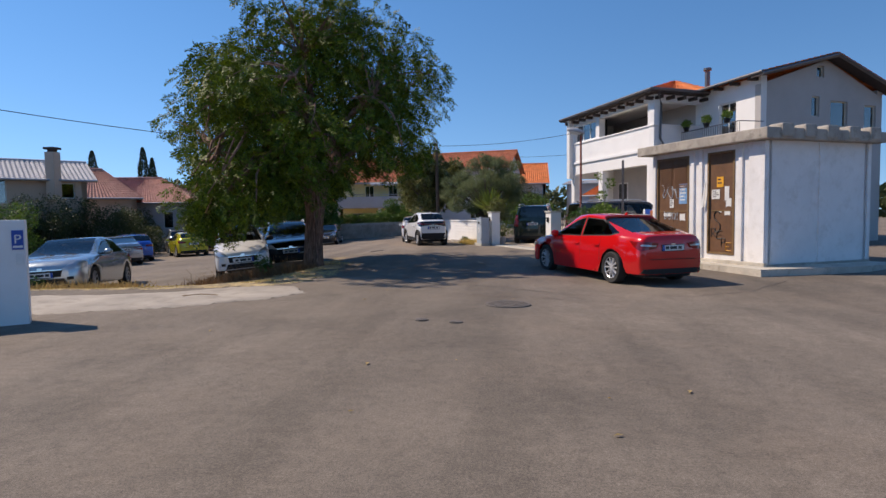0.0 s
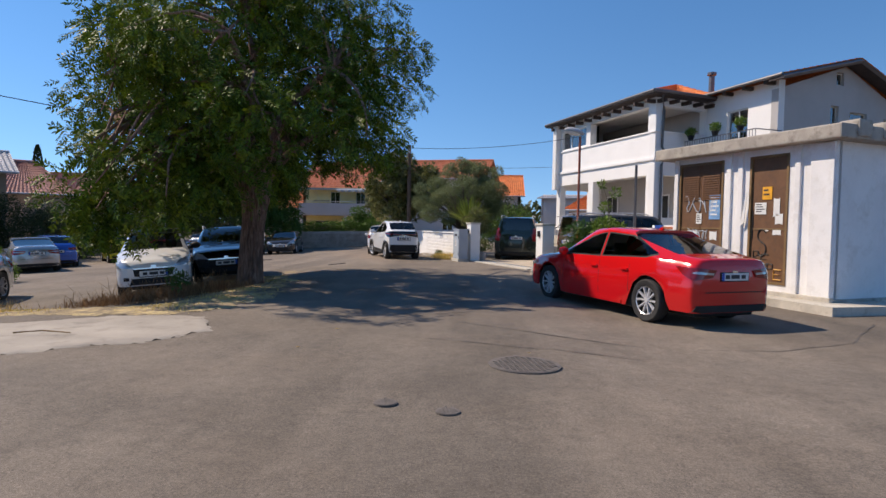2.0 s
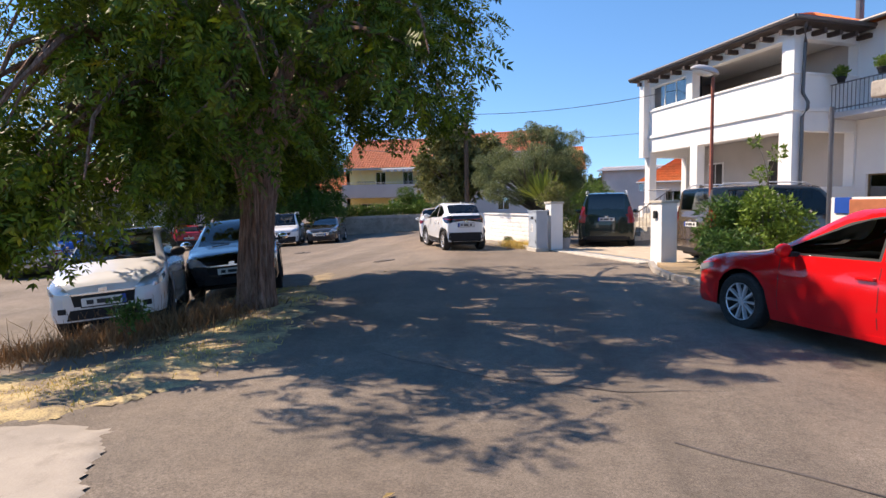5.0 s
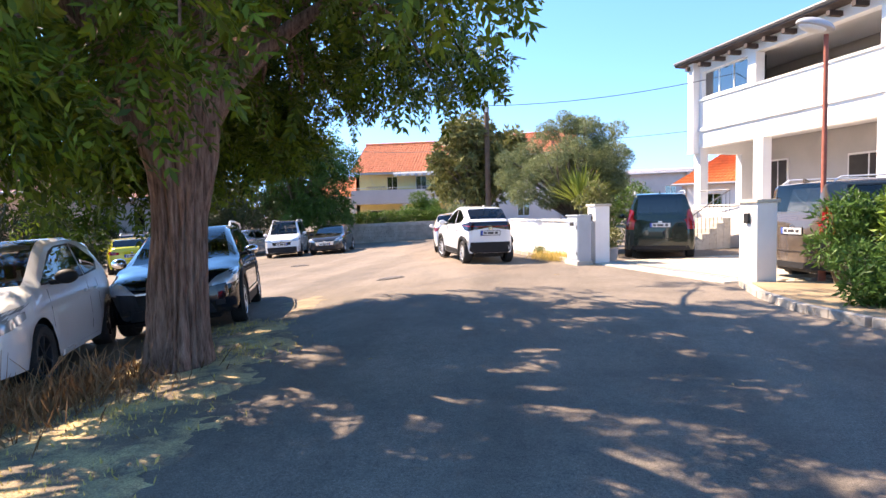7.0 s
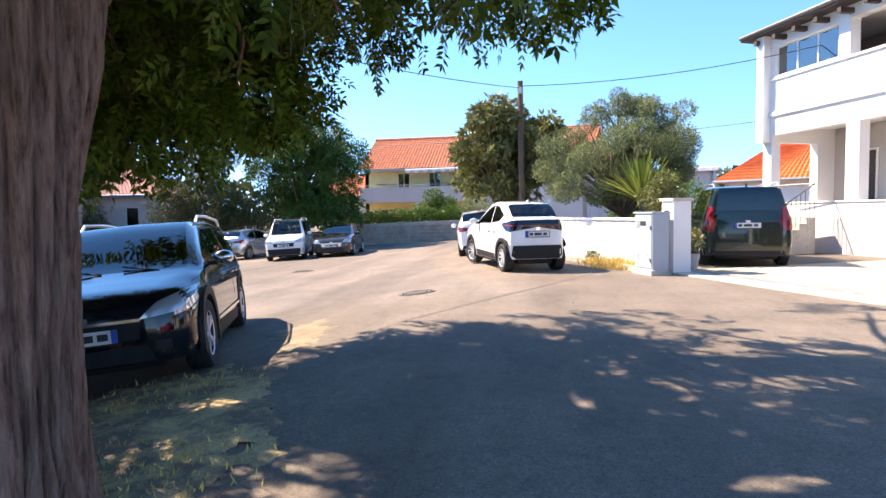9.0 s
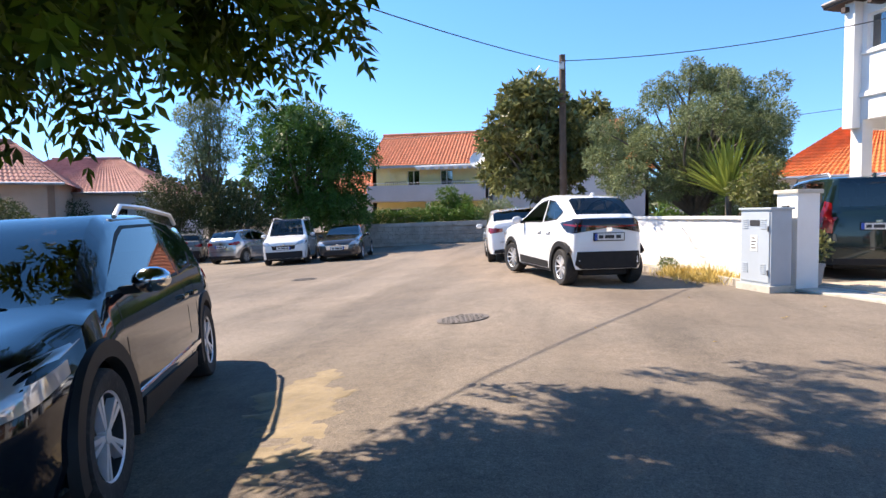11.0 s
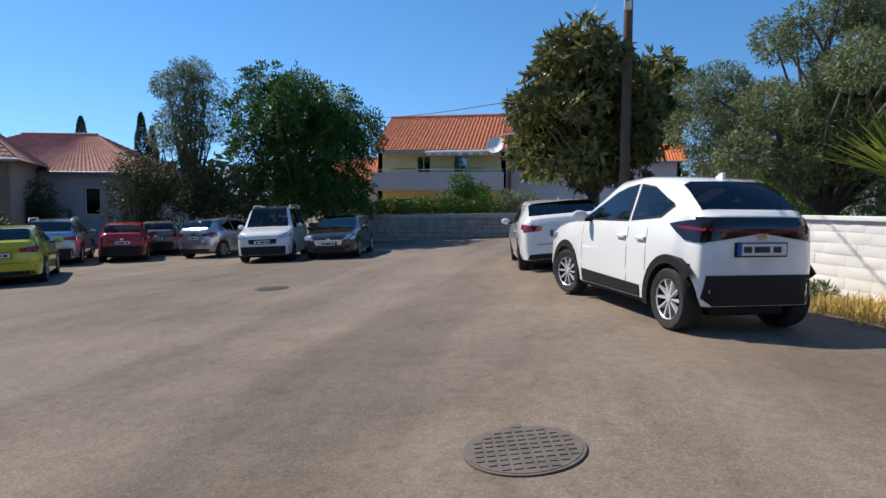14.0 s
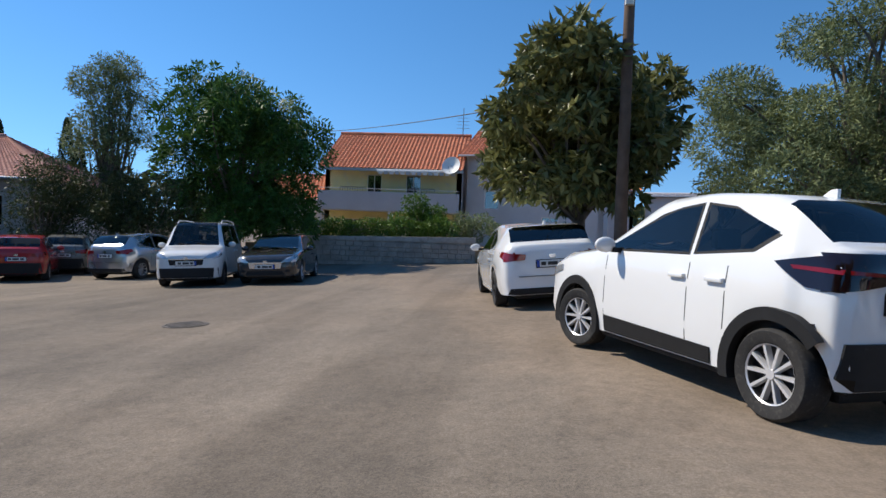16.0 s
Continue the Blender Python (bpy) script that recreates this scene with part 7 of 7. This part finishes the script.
# kerb of the planted bed by the lamp
def bed():
    ob = thing("planting_bed", "kerbed planting bed round the street lamp", "kerb", kind="structure")
    pts = [(3.72, 22.3), (3.55, 20.9), (3.62, 19.7), (3.95, 18.7), (4.9, 17.9)]
    for a, b in zip(pts, pts[1:]):
        m, L = wall_frame(b, a)
        n = max(1, round(L / 0.6))
        for k in range(n):
            bm = bmesh.new()
            add_box(bm, k * L / n + 0.004, -0.05, -0.12, (k + 1) * L / n - 0.004, 0.11, 0.0, 0.012, m)
            part("kerb_stone", bm, M_CONCRETE, ob)
    bm = bmesh.new()
    add_prism(bm, [(3.8, 22.3), (3.66, 20.9), (3.72, 19.7), (4.05, 18.75), (5.0, 18.0), (7.6, 18.3), (8.2, 21.6), (5.2, 22.5)][::1], Matrix.Translation((0, 0, -0.05)), 0.12)
    part("soil", bm, M_EARTH, ob)


bed()


def street_lamp(x, y):
    ob = thing("street_lamp", "rust-red steel street lamp with a grey hood", "lamp", pose(x, y, 0))
    bm = bmesh.new()
    add_tube(bm, [(0, 0, -0.1), (0, 0, 0.9), (0, 0, 0.95), (0.0, 0.0, 4.25)], [0.06, 0.06, 0.042, 0.036], 14)
    part("pole", bm, M_RUST, ob, "", 40)
    bm = bmesh.new()
    got = bmesh.ops.create_uvsphere(bm, u_segments=24, v_segments=12, radius=1.0)["verts"]
    for v in got:
        v.co = Vector((v.co.x * 0.34 - 0.20, v.co.y * 0.15, v.co.z * (0.14 if v.co.z > 0 else 0.03)))
    bmesh.ops.transform(bm, matrix=Matrix.Translation((0, 0, 4.34)) @ pose(0, 0, 0, 0, 12, 12), verts=bm.verts)
    part("hood", bm, M_BALCONY, ob, "oval pale grey hood", 60)
    bm = bmesh.new()
    got = bmesh.ops.create_uvsphere(bm, u_segments=20, v_segments=10, radius=1.0)["verts"]
    for v in got:
        v.co = Vector((v.co.x * 0.24 - 0.24, v.co.y * 0.115, v.co.z * 0.085 - 0.02))
    bmesh.ops.transform(bm, matrix=Matrix.Translation((0, 0, 4.34)) @ pose(0, 0, 0, 0, 12, 12), verts=bm.verts)
    part("lens", bm, M_PAPER, ob, "", 60)


street_lamp(5.0, 22.5)
ob = thing("steel_post", "thin dark steel post by the hut", "post", pose(5.9, 19.0, 0))
part("pole", cyl((0, 0, -0.1), (0, 0, 3.0), 0.035, 0.035, 10), M_GUTTER, ob)


# low wall with a blue recycling sign behind the shrubs
def side_wall():
    ob = thing("side_wall", "low white wall with a terracotta planter behind the shrubs", "wall", kind="structure")
    m, L = wall_frame((7.0, 21.4), (8.3, 18.4))
    bm = bmesh.new()
    add_box(bm, 0, -0.05, -0.2, L, 1.5, 0.0, 0.01, m)
    part("wall_body", bm, M_WHITE_WALL, ob)
    bm = bmesh.new()
    add_box(bm, 0.15, 1.18, 0.0, 0.5, 1.5, 0.03, 0.006, m)
    part("blue_sign", bm, M_SIGN_BLUE, ob)
    bm = bmesh.new()
    add_box(bm, 0.55, 1.12, 0.0, L, 1.46, 0.12, 0.02, m)
    part("planter", bm, M_TERRACOTTA, ob)


side_wall()


# ---- stairs and rail of the white house ----
def stairs():
    m, L = wall_frame((5.71, 33.75), (7.34, 30.68))
    ob = thing("stairs", "pale stone steps with an iron handrail", "stairs")
    for k in range(6):
        part("step", (lambda b: (add_box(b, 0.3, -0.05, 0.15 + (5 - k) * 0.29, 1.6, 0.17 * (k + 1), 0.15 + (6 - k) * 0.29, 0.01, m), b)[1])(bmesh.new()), M_CONCRETE_LIGHT, ob)
    bm = bmesh.new()
    a, b = m @ Vector((1.55, 0.95, 1.95)), m @ Vector((1.55, 1.95, 0.15))
    add_tube(bm, [a, b], 0.02, 6)
    add_tube(bm, [b, m @ Vector((0.2, 1.95, 0.15))], 0.02, 6)
    part("handrail", bm, M_GUTTER, ob)
    for k in range(12):
        p = a.lerp(b, k / 11)
        bm = bmesh.new()
        add_cyl(bm, p, p - Vector((0, 0, 0.85)), 0.01, 0.01, 6)
        part("baluster", bm, M_GUTTER, ob)


stairs()


# ---- parking post at the entrance ----
def entrance_post():
    m = pose(-4.18, 7.42, 0, 0, 0, 38)
    ob = thing("entrance_wall", "white painted wall end with a blue parking sign", "wall", m)
    part("post", box(-0.17, -0.16, -0.05, 0.17, 0.16, 1.42, 0.01), M_WHITE_WALL, ob)
    bm = bmesh.new()
    add_box(bm, -2.6, -0.1, -0.05, -0.17, 0.1, 1.2, 0.01)
    part("wall_body", bm, M_WHITE_WALL, ob)
    bm = bmesh.new()
    add_box(bm, -0.22, -0.185, 0.0, -0.178, -0.162, 1.2, 0.003)
    part("blue_stripe", bm, M_SIGN_BLUE, ob)
    bm = bmesh.new()
    add_box(bm, 0.02, -0.178, 1.02, 0.15, -0.164, 1.28, 0.004)
    sign = part("parking_sign", bm, M_SIGN_BLUE, ob, "blue parking sign")
    cu = bpy.data.curves.new("letter", "FONT")
    cu.body, cu.size, cu.extrude, cu.align_x = "P", 0.17, 0.002, "CENTER"
    t = new("letter_curve", cu)
    me = bpy.data.meshes.new_from_object(t.evaluated_get(bpy.context.evaluated_depsgraph_get()))
    bpy.data.objects.remove(t)
    me.materials.clear()
    me.materials.append(M_PAPER)
    lo = new("letter", me)
    lo.parent = sign
    lo.matrix_local = Matrix.Translation((0.085, -0.181, 1.105)) @ pose(0, 0, 0, 90, 0, 0)
    bm = bmesh.new()
    add_box(bm, 0.03, -0.181, 1.045, 0.14, -0.178, 1.075)
    part("print_bar", bm, M_PAPER, sign)
    bm = bmesh.new()
    add_box(bm, 0.06, -0.176, 0.82, 0.15, -0.164, 0.97, 0.003)
    part("notice", bm, M_PAPER, ob)


entrance_post()


# ---- utility pole and cables ----
POLE = Vector((-1.85, 33.4, 0))
ob = thing("utility_pole", "dark wooden utility pole with a white insulator box", "pole", Matrix.Translation(POLE))
part("shaft", tube([(0.05, 0, -0.2), (0.02, 0, 2.5), (0, 0, 5.45)], [0.115, 0.10, 0.085], 14), M_POLE_WOOD, ob, "", 50)
part("insulator_box", box(-0.09, -0.16, 5.05, 0.05, -0.08, 5.24, 0.01), M_DISH, ob)
part("bracket", cyl((-0.02, -0.08, 5.3), (0.02, 0.14, 5.34), 0.02, 0.02, 8), M_GALV, ob)


def cable(a, b, sag, label, r=0.012):
    a, b = Vector(a), Vector(b)
    n = 24
    pts = [a.lerp(b, k / n) - Vector((0, 0, sag * 4 * (k / n) * (1 - k / n))) for k in range(n + 1)]
    o = part("cable", tube(pts, r, 5), M_CABLE)
    tagged(o, label, "cable", "overhead cables")


cable(POLE + Vector((0, -0.1, 5.22)), (-14.9, 0.7, 5.2), 1.15, "black overhead cable across the lot", 0.011)
cable(POLE + Vector((0, 0, 5.3)), (6.87, 32.9, 5.91), 0.25, "black overhead cable to the house")
cable(POLE + Vector((0, 0.1, 3.75)), (-17.0, 58.0, 6.9), 0.25, "black overhead cable beyond the lot", 0.014)
cable((2.0, 70.0, 8.0), (20.0, 60.0, 8.2), 0.3, "black overhead cable in the distance", 0.02)


# ---- the other houses ----
def yellow_house():
    ob = thing("yellow_house", "yellow two-storey house with a grey balcony and red tiled roof", "house")
    y0, xl, xr = 58.0, -15.1, -6.75
    m, L = wall_frame((xl, y0), (xr, y0))
    ops = [(2.6, 3.5, 3.1, 4.4), (5.0, 5.9, 3.1, 4.4), (1.2, 2.4, 0.3, 1.7), (5.2, 7.4, 0.2, 1.7)]
    wall_with_openings("front_wall", (xl, y0), (xr, y0), -0.6, 4.8, 0.3, ops, M_YELLOW, ob, "faded yellow render")
    for o in ops[:3]:
        window_unit(ob, m, *o, 2, M_SHUTTER, curtain=M_SHUTTER, depth=0.07)
    window_unit(ob, m, *ops[3], 1, M_BROWN_TRIM)
    wall_with_openings("side_wall", (xr, y0), (xr, y0 + 8), -0.6, 4.8, 0.3, [], M_PALE, ob, top=lambda s: 7.25 - abs(s - 4) * 0.61)
    wall_with_openings("side_wall", (xl, y0 + 8), (xl, y0), -0.6, 4.8, 0.3, [], M_YELLOW, ob, top=lambda s: 7.25 - abs(s - 4) * 0.61)
    wall_with_openings("rear_wall", (xr, y0 + 8), (xl, y0 + 8), -0.6, 4.8, 0.3, [], M_YELLOW, ob)
    tiled_roof("roof", (xl - 0.25, y0 - 0.75, 4.72), (xr + 0.15, y0 - 0.75, 4.72), (xl - 0.25, y0 + 4, 7.45), (xr + 0.15, y0 + 4, 7.45), M_TILE, ob, label="weathered red clay tiles")
    tiled_roof("roof", (xr + 0.15, y0 + 8.6, 4.72), (xl - 0.25, y0 + 8.6, 4.72), (xr + 0.15, y0 + 4, 7.45), (xl - 0.25, y0 + 4, 7.45), M_TILE, ob)
    part("ridge_tiles", tube([(xl - 0.3, y0 + 4, 7.47), (xr + 0.2, y0 + 4, 7.47)], 0.13, 8), M_TILE, ob)
    part("eave_board", box(xl - 0.25, y0 - 0.78, 4.55, xr + 0.15, y0 - 0.70, 4.70), M_GALV, ob)
    b = part("balcony", box(xl - 0.05, y0 - 1.2, 2.16, xr, y0, 2.34, 0.01), M_BALCONY, ob, "grey balcony parapet")
    part("parapet", box(xl - 0.05, y0 - 1.24, 2.2, xr, y0 - 1.14, 3.30, 0.01), M_BALCONY, b)
    part("column", box(xl, y0 - 1.2, -0.6, xl + 0.28, y0 - 0.92, 2.2, 0.01), M_PALE, ob)
    part("column", box(xl + 4.2, y0 - 1.2, -0.6, xl + 4.48, y0 - 0.92, 2.2, 0.01), M_PALE, ob)
    for s0, s1 in ((1.3, 2.8), (5.4, 6.9)):
        r = part("railing", box(xl + s0, y0 - 1.21, 3.52, xl + s1, y0 - 1.17, 3.56), M_GUTTER, b)
        for k in range(11):
            x = xl + s0 + (s1 - s0) * k / 10
            part("baluster", box(x - 0.012, y0 - 1.205, 3.3, x + 0.012, y0 - 1.18, 3.52), M_GUTTER, r)
    part("balcony_rail", tube([(xl, y0 - 1.19, 3.46), (xr, y0 - 1.19, 3.46)], 0.02, 6), M_GALV, b)
    # rolled striped awning under the eave
    aw = part("awning", tube([(xl + 3.4, y0 - 0.85, 4.55), (xr - 0.6, y0 - 0.85, 4.60)], 0.09, 8), M_PAPER, ob, "rolled pale awning")
    for k in range(14):
        x = xl + 3.5 + k * 0.33
        part("awning_scallop", box(x, y0 - 0.93, 4.36, x + 0.24, y0 - 0.9, 4.54), M_CABINET if k % 2 else M_PAPER, aw)
    d = thing("satellite_dish", "white satellite dish on the roof edge", "dish")
    bm = bmesh.new()
    rings = []
    for j in range(5):
        r = 0.55 * j / 4
        rings.append([bm.verts.new((r * math.cos(a), -0.16 * (1 - (j / 4) ** 2) * -1, r * math.sin(a))) for a in np.linspace(0, 2 * math.pi, 24, endpoint=False)])
    for a, b2 in zip(rings, rings[1:]):
        for i in range(24):
            bm.faces.new((a[i], a[(i + 1) % 24], b2[(i + 1) % 24], b2[i]))
    bmesh.ops.remove_doubles(bm, verts=bm.verts, dist=1e-4)
    bmesh.ops.transform(bm, matrix=Matrix.Translation((xr - 0.55, y0 - 1.2, 4.95)) @ pose(0, 0, 0, -20, 0, -15), verts=bm.verts)
    part("reflector", bm, M_DISH, d, "", 60)
    part("arm", tube([(xr - 0.5, y0 - 0.75, 4.6), (xr - 0.55, y0 - 1.1, 4.95)], 0.03, 6), M_GALV, d)
    part("feed_arm", tube([(xr - 0.6, y0 - 1.15, 4.5), (xr - 0.65, y0 - 1.75, 4.85)], 0.018, 6), M_GALV, d)
    a = thing("aerial", "thin roof aerial mast", "aerial")
    part("mast", cyl((xr - 0.35, y0 + 3.5, 7.0), (xr - 0.35, y0 + 3.5, 9.2), 0.03, 0.02, 6), M_GUTTER, a)
    for k in range(4):
        part("rod", cyl((xr - 0.75, y0 + 3.5, 7.9 + 0.22 * k), (xr + 0.05, y0 + 3.5, 7.9 + 0.22 * k), 0.012, 0.012, 5), M_GUTTER, a)


yellow_house()


def plain_house(name, label, p, q, depth, z0, eave, ridge, wall, tile, windows, along=True, over=0.5, hip=0.0, frame_mat=None, curtain=None):
    """A house with its front from p to q, windows (s0, s1, z0, z1) in it, and a gable or hip roof along the front."""
    ob = thing(name, label, "house")
    m, L = wall_frame(p, q)
    P, Q = Vector((*p, 0)), Vector((*q, 0))
    u = (Q - P).normalized()
    n = Vector((-u.y, u.x, 0))
    Pb, Qb = P + n * depth, Q + n * depth
    two = lambda v: (v.x, v.y)
    wall_with_openings("front_wall", p, q, z0, eave, 0.3, windows, wall, ob)
    for w in windows:
        window_unit(ob, m, *w, 2 if w[1] - w[0] > 0.9 else 1, frame_mat, curtain=curtain)
    g = (lambda s: eave + (ridge - eave) * (1 - abs(s - depth / 2) / (depth / 2))) if not hip else None
    wall_with_openings("side_wall", two(Q), two(Qb), z0, eave, 0.3, [], wall, ob, top=g)
    wall_with_openings("side_wall", two(Pb), two(P), z0, eave, 0.3, [], wall, ob, top=g)
    wall_with_openings("rear_wall", two(Qb), two(Pb), z0, eave, 0.3, [], wall, ob)
    Z = Vector((0, 0, 1))
    k = (ridge - eave) / (depth / 2)
    dz = over * k
    f0, f1 = P - u * over - n * over + Z * (eave - dz + 0.08), Q + u * over - n * over + Z * (eave - dz + 0.08)
    b0, b1 = Pb - u * over + n * over + Z * (eave - dz + 0.08), Qb + u * over + n * over + Z * (eave - dz + 0.08)
    r0, r1 = P + n * depth / 2 + u * (hip - over if not hip else hip) + Z * (ridge + 0.08), Q + n * depth / 2 - u * (hip - over if not hip else hip) + Z * (ridge + 0.08)
    tiled_roof("roof", f0, f1, r0, r1, tile, ob)
    tiled_roof("roof", b1, b0, r1, r0, tile, ob)
    if hip:
        tiled_roof("roof", f1, b1, r1, r1, tile, ob)
        tiled_roof("roof", b0, f0, r0, r0, tile, ob)
    part("ridge_tiles", tube([r0, r1], 0.12, 8), tile, ob)
    part("gutter", tube([f0, f1], 0.07, 8), M_GALV, ob)
    return ob


plain_house("grey_house", "pale grey rendered house beside the yellow one", (-6.5, 59.0), (1.5, 57.5), 8.0, -0.5, 5.9, 7.8, M_PALE, M_TILE, [(1.1, 2.0, 2.6, 3.7), (1.0, 2.0, 4.6, 5.5), (4.6, 5.6, 1.0, 2.2)], curtain=M_SHUTTER)
plain_house("low_house", "low beige house with a red hipped roof", (-36.0, 44.5), (-24.9, 47.2), 8.0, -1.4, 2.9, 5.0, M_PALE, M_TILE_RED, [(9.2, 10.0, 0.6, 2.0), (3.0, 4.2, 0.4, 1.9)], hip=3.6)
plain_house("beige_house", "beige two-storey house with a tall chimney", (-30.2, 25.4), (-23.2, 33.0), 6.0, -1.4, 3.85, 5.0, M_BEIGE, M_BALCONY, [(9.0, 9.7, 2.7, 3.6), (4.6, 6.4, 2.4, 3.9)], frame_mat=M_PAPER)
ob = thing("chimney", "tall beige chimney with a dark cowl", "chimney")
part("chimney_body", box(-24.35, 31.2, 2.6, -23.8, 31.75, 5.35, 0.01), M_BEIGE, ob)
part("cowl", box(-24.4, 31.15, 5.5, -23.75, 31.8, 5.63, 0.02), M_DARKWOOD, ob)
part("cowl_post", box(-24.25, 31.3, 5.3, -23.9, 31.65, 5.55), M_DARKWOOD, ob)
plain_house("red_roof_house", "low house with a wide red tiled roof", (-30.5, 38.0), (-25.8, 41.4), 6.0, -1.4, 3.2, 5.2, M_BEIGE, M_TILE_RED, [], hip=2.2)
plain_house("orange_roof_house", "neighbouring house with a bright orange tiled roof", (8.4, 49.0), (16.4, 45.0), 8.0, -0.3, 3.0, 5.6, M_HOUSE_WHITE, M_TILE_ORANGE, [(1.2, 2.2, 0.9, 2.2)], hip=3.0)
plain_house("white_far_house", "small white flat house far off", (9.5, 84.0), (16.0, 82.0), 7.0, -0.3, 5.4, 5.9, M_PALE, M_PALE, [(4.4, 5.6, 2.8, 4.0)])
plain_house("low_red_house", "low pale house with a red roof between the trees", (-19.5, 60.0), (-13.5, 61.5), 7.0, -0.8, 3.0, 4.7, M_PALE, M_TILE, [(3.8, 4.6, 0.8, 2.0)])
plain_house("far_red_house", "distant house with an orange tiled roof", (-5.0, 72.0), (6.0, 72.0), 8.0, -0.5, 5.2, 7.6, M_PALE, M_TILE_ORANGE, [(4.0, 5.0, 3.0, 4.2)])


# low stone wall of the yellow house's garden
def stone_wall():
    ob = thing("stone_wall", "low grey stone wall along the far side of the lot", "wall", kind="structure")
    a, b = (-13.9, 46.9), (-5.2, 48.6)
    m, L = wall_frame(a, b)
    bm = bmesh.new()
    add_box(bm, 0, -1.0, -0.35, L, 0.66, -0.03, 0, m)
    part("core", bm, M_STONE, ob)
    bm = bmesh.new()
    add_prism(bm, [(0, 0.60), (L, 0.66), (L, 0.92), (0, 0.50 + 0.2)], m @ Matrix.Translation((0, 0, -0.38)), 0.42)
    part("coping", bm, M_CONCRETE, ob)
    rng = random.Random(3)
    bm0 = box(-0.5, -0.5, -0.5, 0.5, 0.5, 0.5, 0.12)
    me = bpy.data.meshes.new("stone")
    bm0.to_mesh(me)
    bm0.free()
    me.materials.append(M_STONE)
    z = -0.45
    while z < 0.58:
        h = rng.uniform(0.16, 0.24)
        s = 0.0
        while s < L - 0.1:
            w = min(rng.uniform(0.25, 0.5), L - s)
            o = new("stone", me)
            o.parent = ob
            o.matrix_world = m @ Matrix.Translation((s + w / 2, z + h / 2, -0.02 + rng.uniform(0, 0.025))) @ Matrix.Diagonal((w * 0.97, h * 0.94, 0.12, 1))
            s += w
        z += h
    # earth bank behind it
    bm = bmesh.new()
    add_box(bm, -1.0, -1.0, -14.0, L + 4, 0.35, -0.35, 0, m)
    part("garden_soil", bm, M_EARTH, ob)


stone_wall()

# low wall behind the parked cars, and pavement edge of the far road
bm = bmesh.new()
m_, L_ = wall_frame((-25.0, 26.0), (-23.6, 42.0))
add_box(bm, 0, -1.6, -0.25, L_, 0.1, 0.0, 0.02, m_)
tagged(part("wall_lot", bm, M_STONE), "low stone wall at the back of the lot", "wall", kind="structure")


# ---- small litter on the road ----
def litter():
    rng = random.Random(9)
    for k in range(26):
        x, y = rng.uniform(-3, 4), rng.uniform(2, 26)
        if ground_z(x, y) < -0.02:
            continue
        o = thing("fallen_leaf", "dry yellow leaf lying on the asphalt", "leaf", pose(x, y, 0.012, 0, 0, rng.uniform(0, 360)), "fallen leaves")
        bm = bmesh.new()
        s = rng.uniform(0.02, 0.045)
        vs = [bm.verts.new(v) for v in ((-s, 0, 0), (0, -s * 0.4, 0.008), (s, 0, 0.002), (0, s * 0.4, 0.008))]
        bm.faces.new(vs)
        part("blade", bm, M_DRYGRASS, o)
    o = thing("fallen_twig", "dead twig lying on the concrete apron", "twig", pose(-2.9, 9.9, 0.05, 0, 0, 10))
    part("stem", tube([(-0.3, 0, 0), (0.0, 0.03, 0.02), (0.32, -0.02, 0.005)], [0.012, 0.01, 0.006], 6), M_TWIG, o)


litter()


# ---- seams and cracks in the asphalt ----
def seam(points, width, label, seed):
    """A dark uneven line in the road."""
    rng = random.Random(seed)
    bm = bmesh.new()
    P = [Vector((*p, 0)) for p in points]
    line = []
    for a, b in zip(P, P[1:]):
        n = max(2, int((b - a).length / 0.12))
        line += [a.lerp(b, k / n) for k in range(n)]
    line = [p + Vector((0.05 * noise.noise((p.x * 2, p.y * 2, seed)), 0.05 * noise.noise((p.x * 2, p.y * 2, seed + 9)), 0)) for p in line]
    last = None
    for k, p in enumerate(line):
        d = (line[min(k + 1, len(line) - 1)] - line[max(k - 1, 0)]).normalized()
        s = Vector((-d.y, d.x, 0)) * width * rng.uniform(0.25, 1.0) * 0.5
        row = []
        for q in (p - s, p + s):
            row.append(bm.verts.new((q.x, q.y, ground_z(q.x, q.y) + 0.004)))
        if last:
            bm.faces.new((last[0], last[1], row[1], row[0]))
        last = row
    bm.normal_update()
    for f in bm.faces:
        if f.normal.z < 0:
            f.normal_flip()
    ob = part("road_seam", bm, M_TAR)
    tagged(ob, label, "road crack", "cracks in the road", kind="structure")


seam([(8.3, 13.4), (6.9, 11.6), (5.6, 10.9), (4.2, 10.75), (2.9, 11.1), (1.7, 11.9)], 0.035, "dark curved crack in the grey asphalt", 1)
seam([(1.4, 10.6), (2.3, 10.3), (3.4, 10.1), (4.9, 9.6)], 0.025, "thin dark crack in the grey asphalt", 2)
seam([(-0.6, 13.8), (0.5, 13.1), (1.6, 12.8), (2.6, 12.9)], 0.03, "thin dark crack in the grey asphalt", 3)
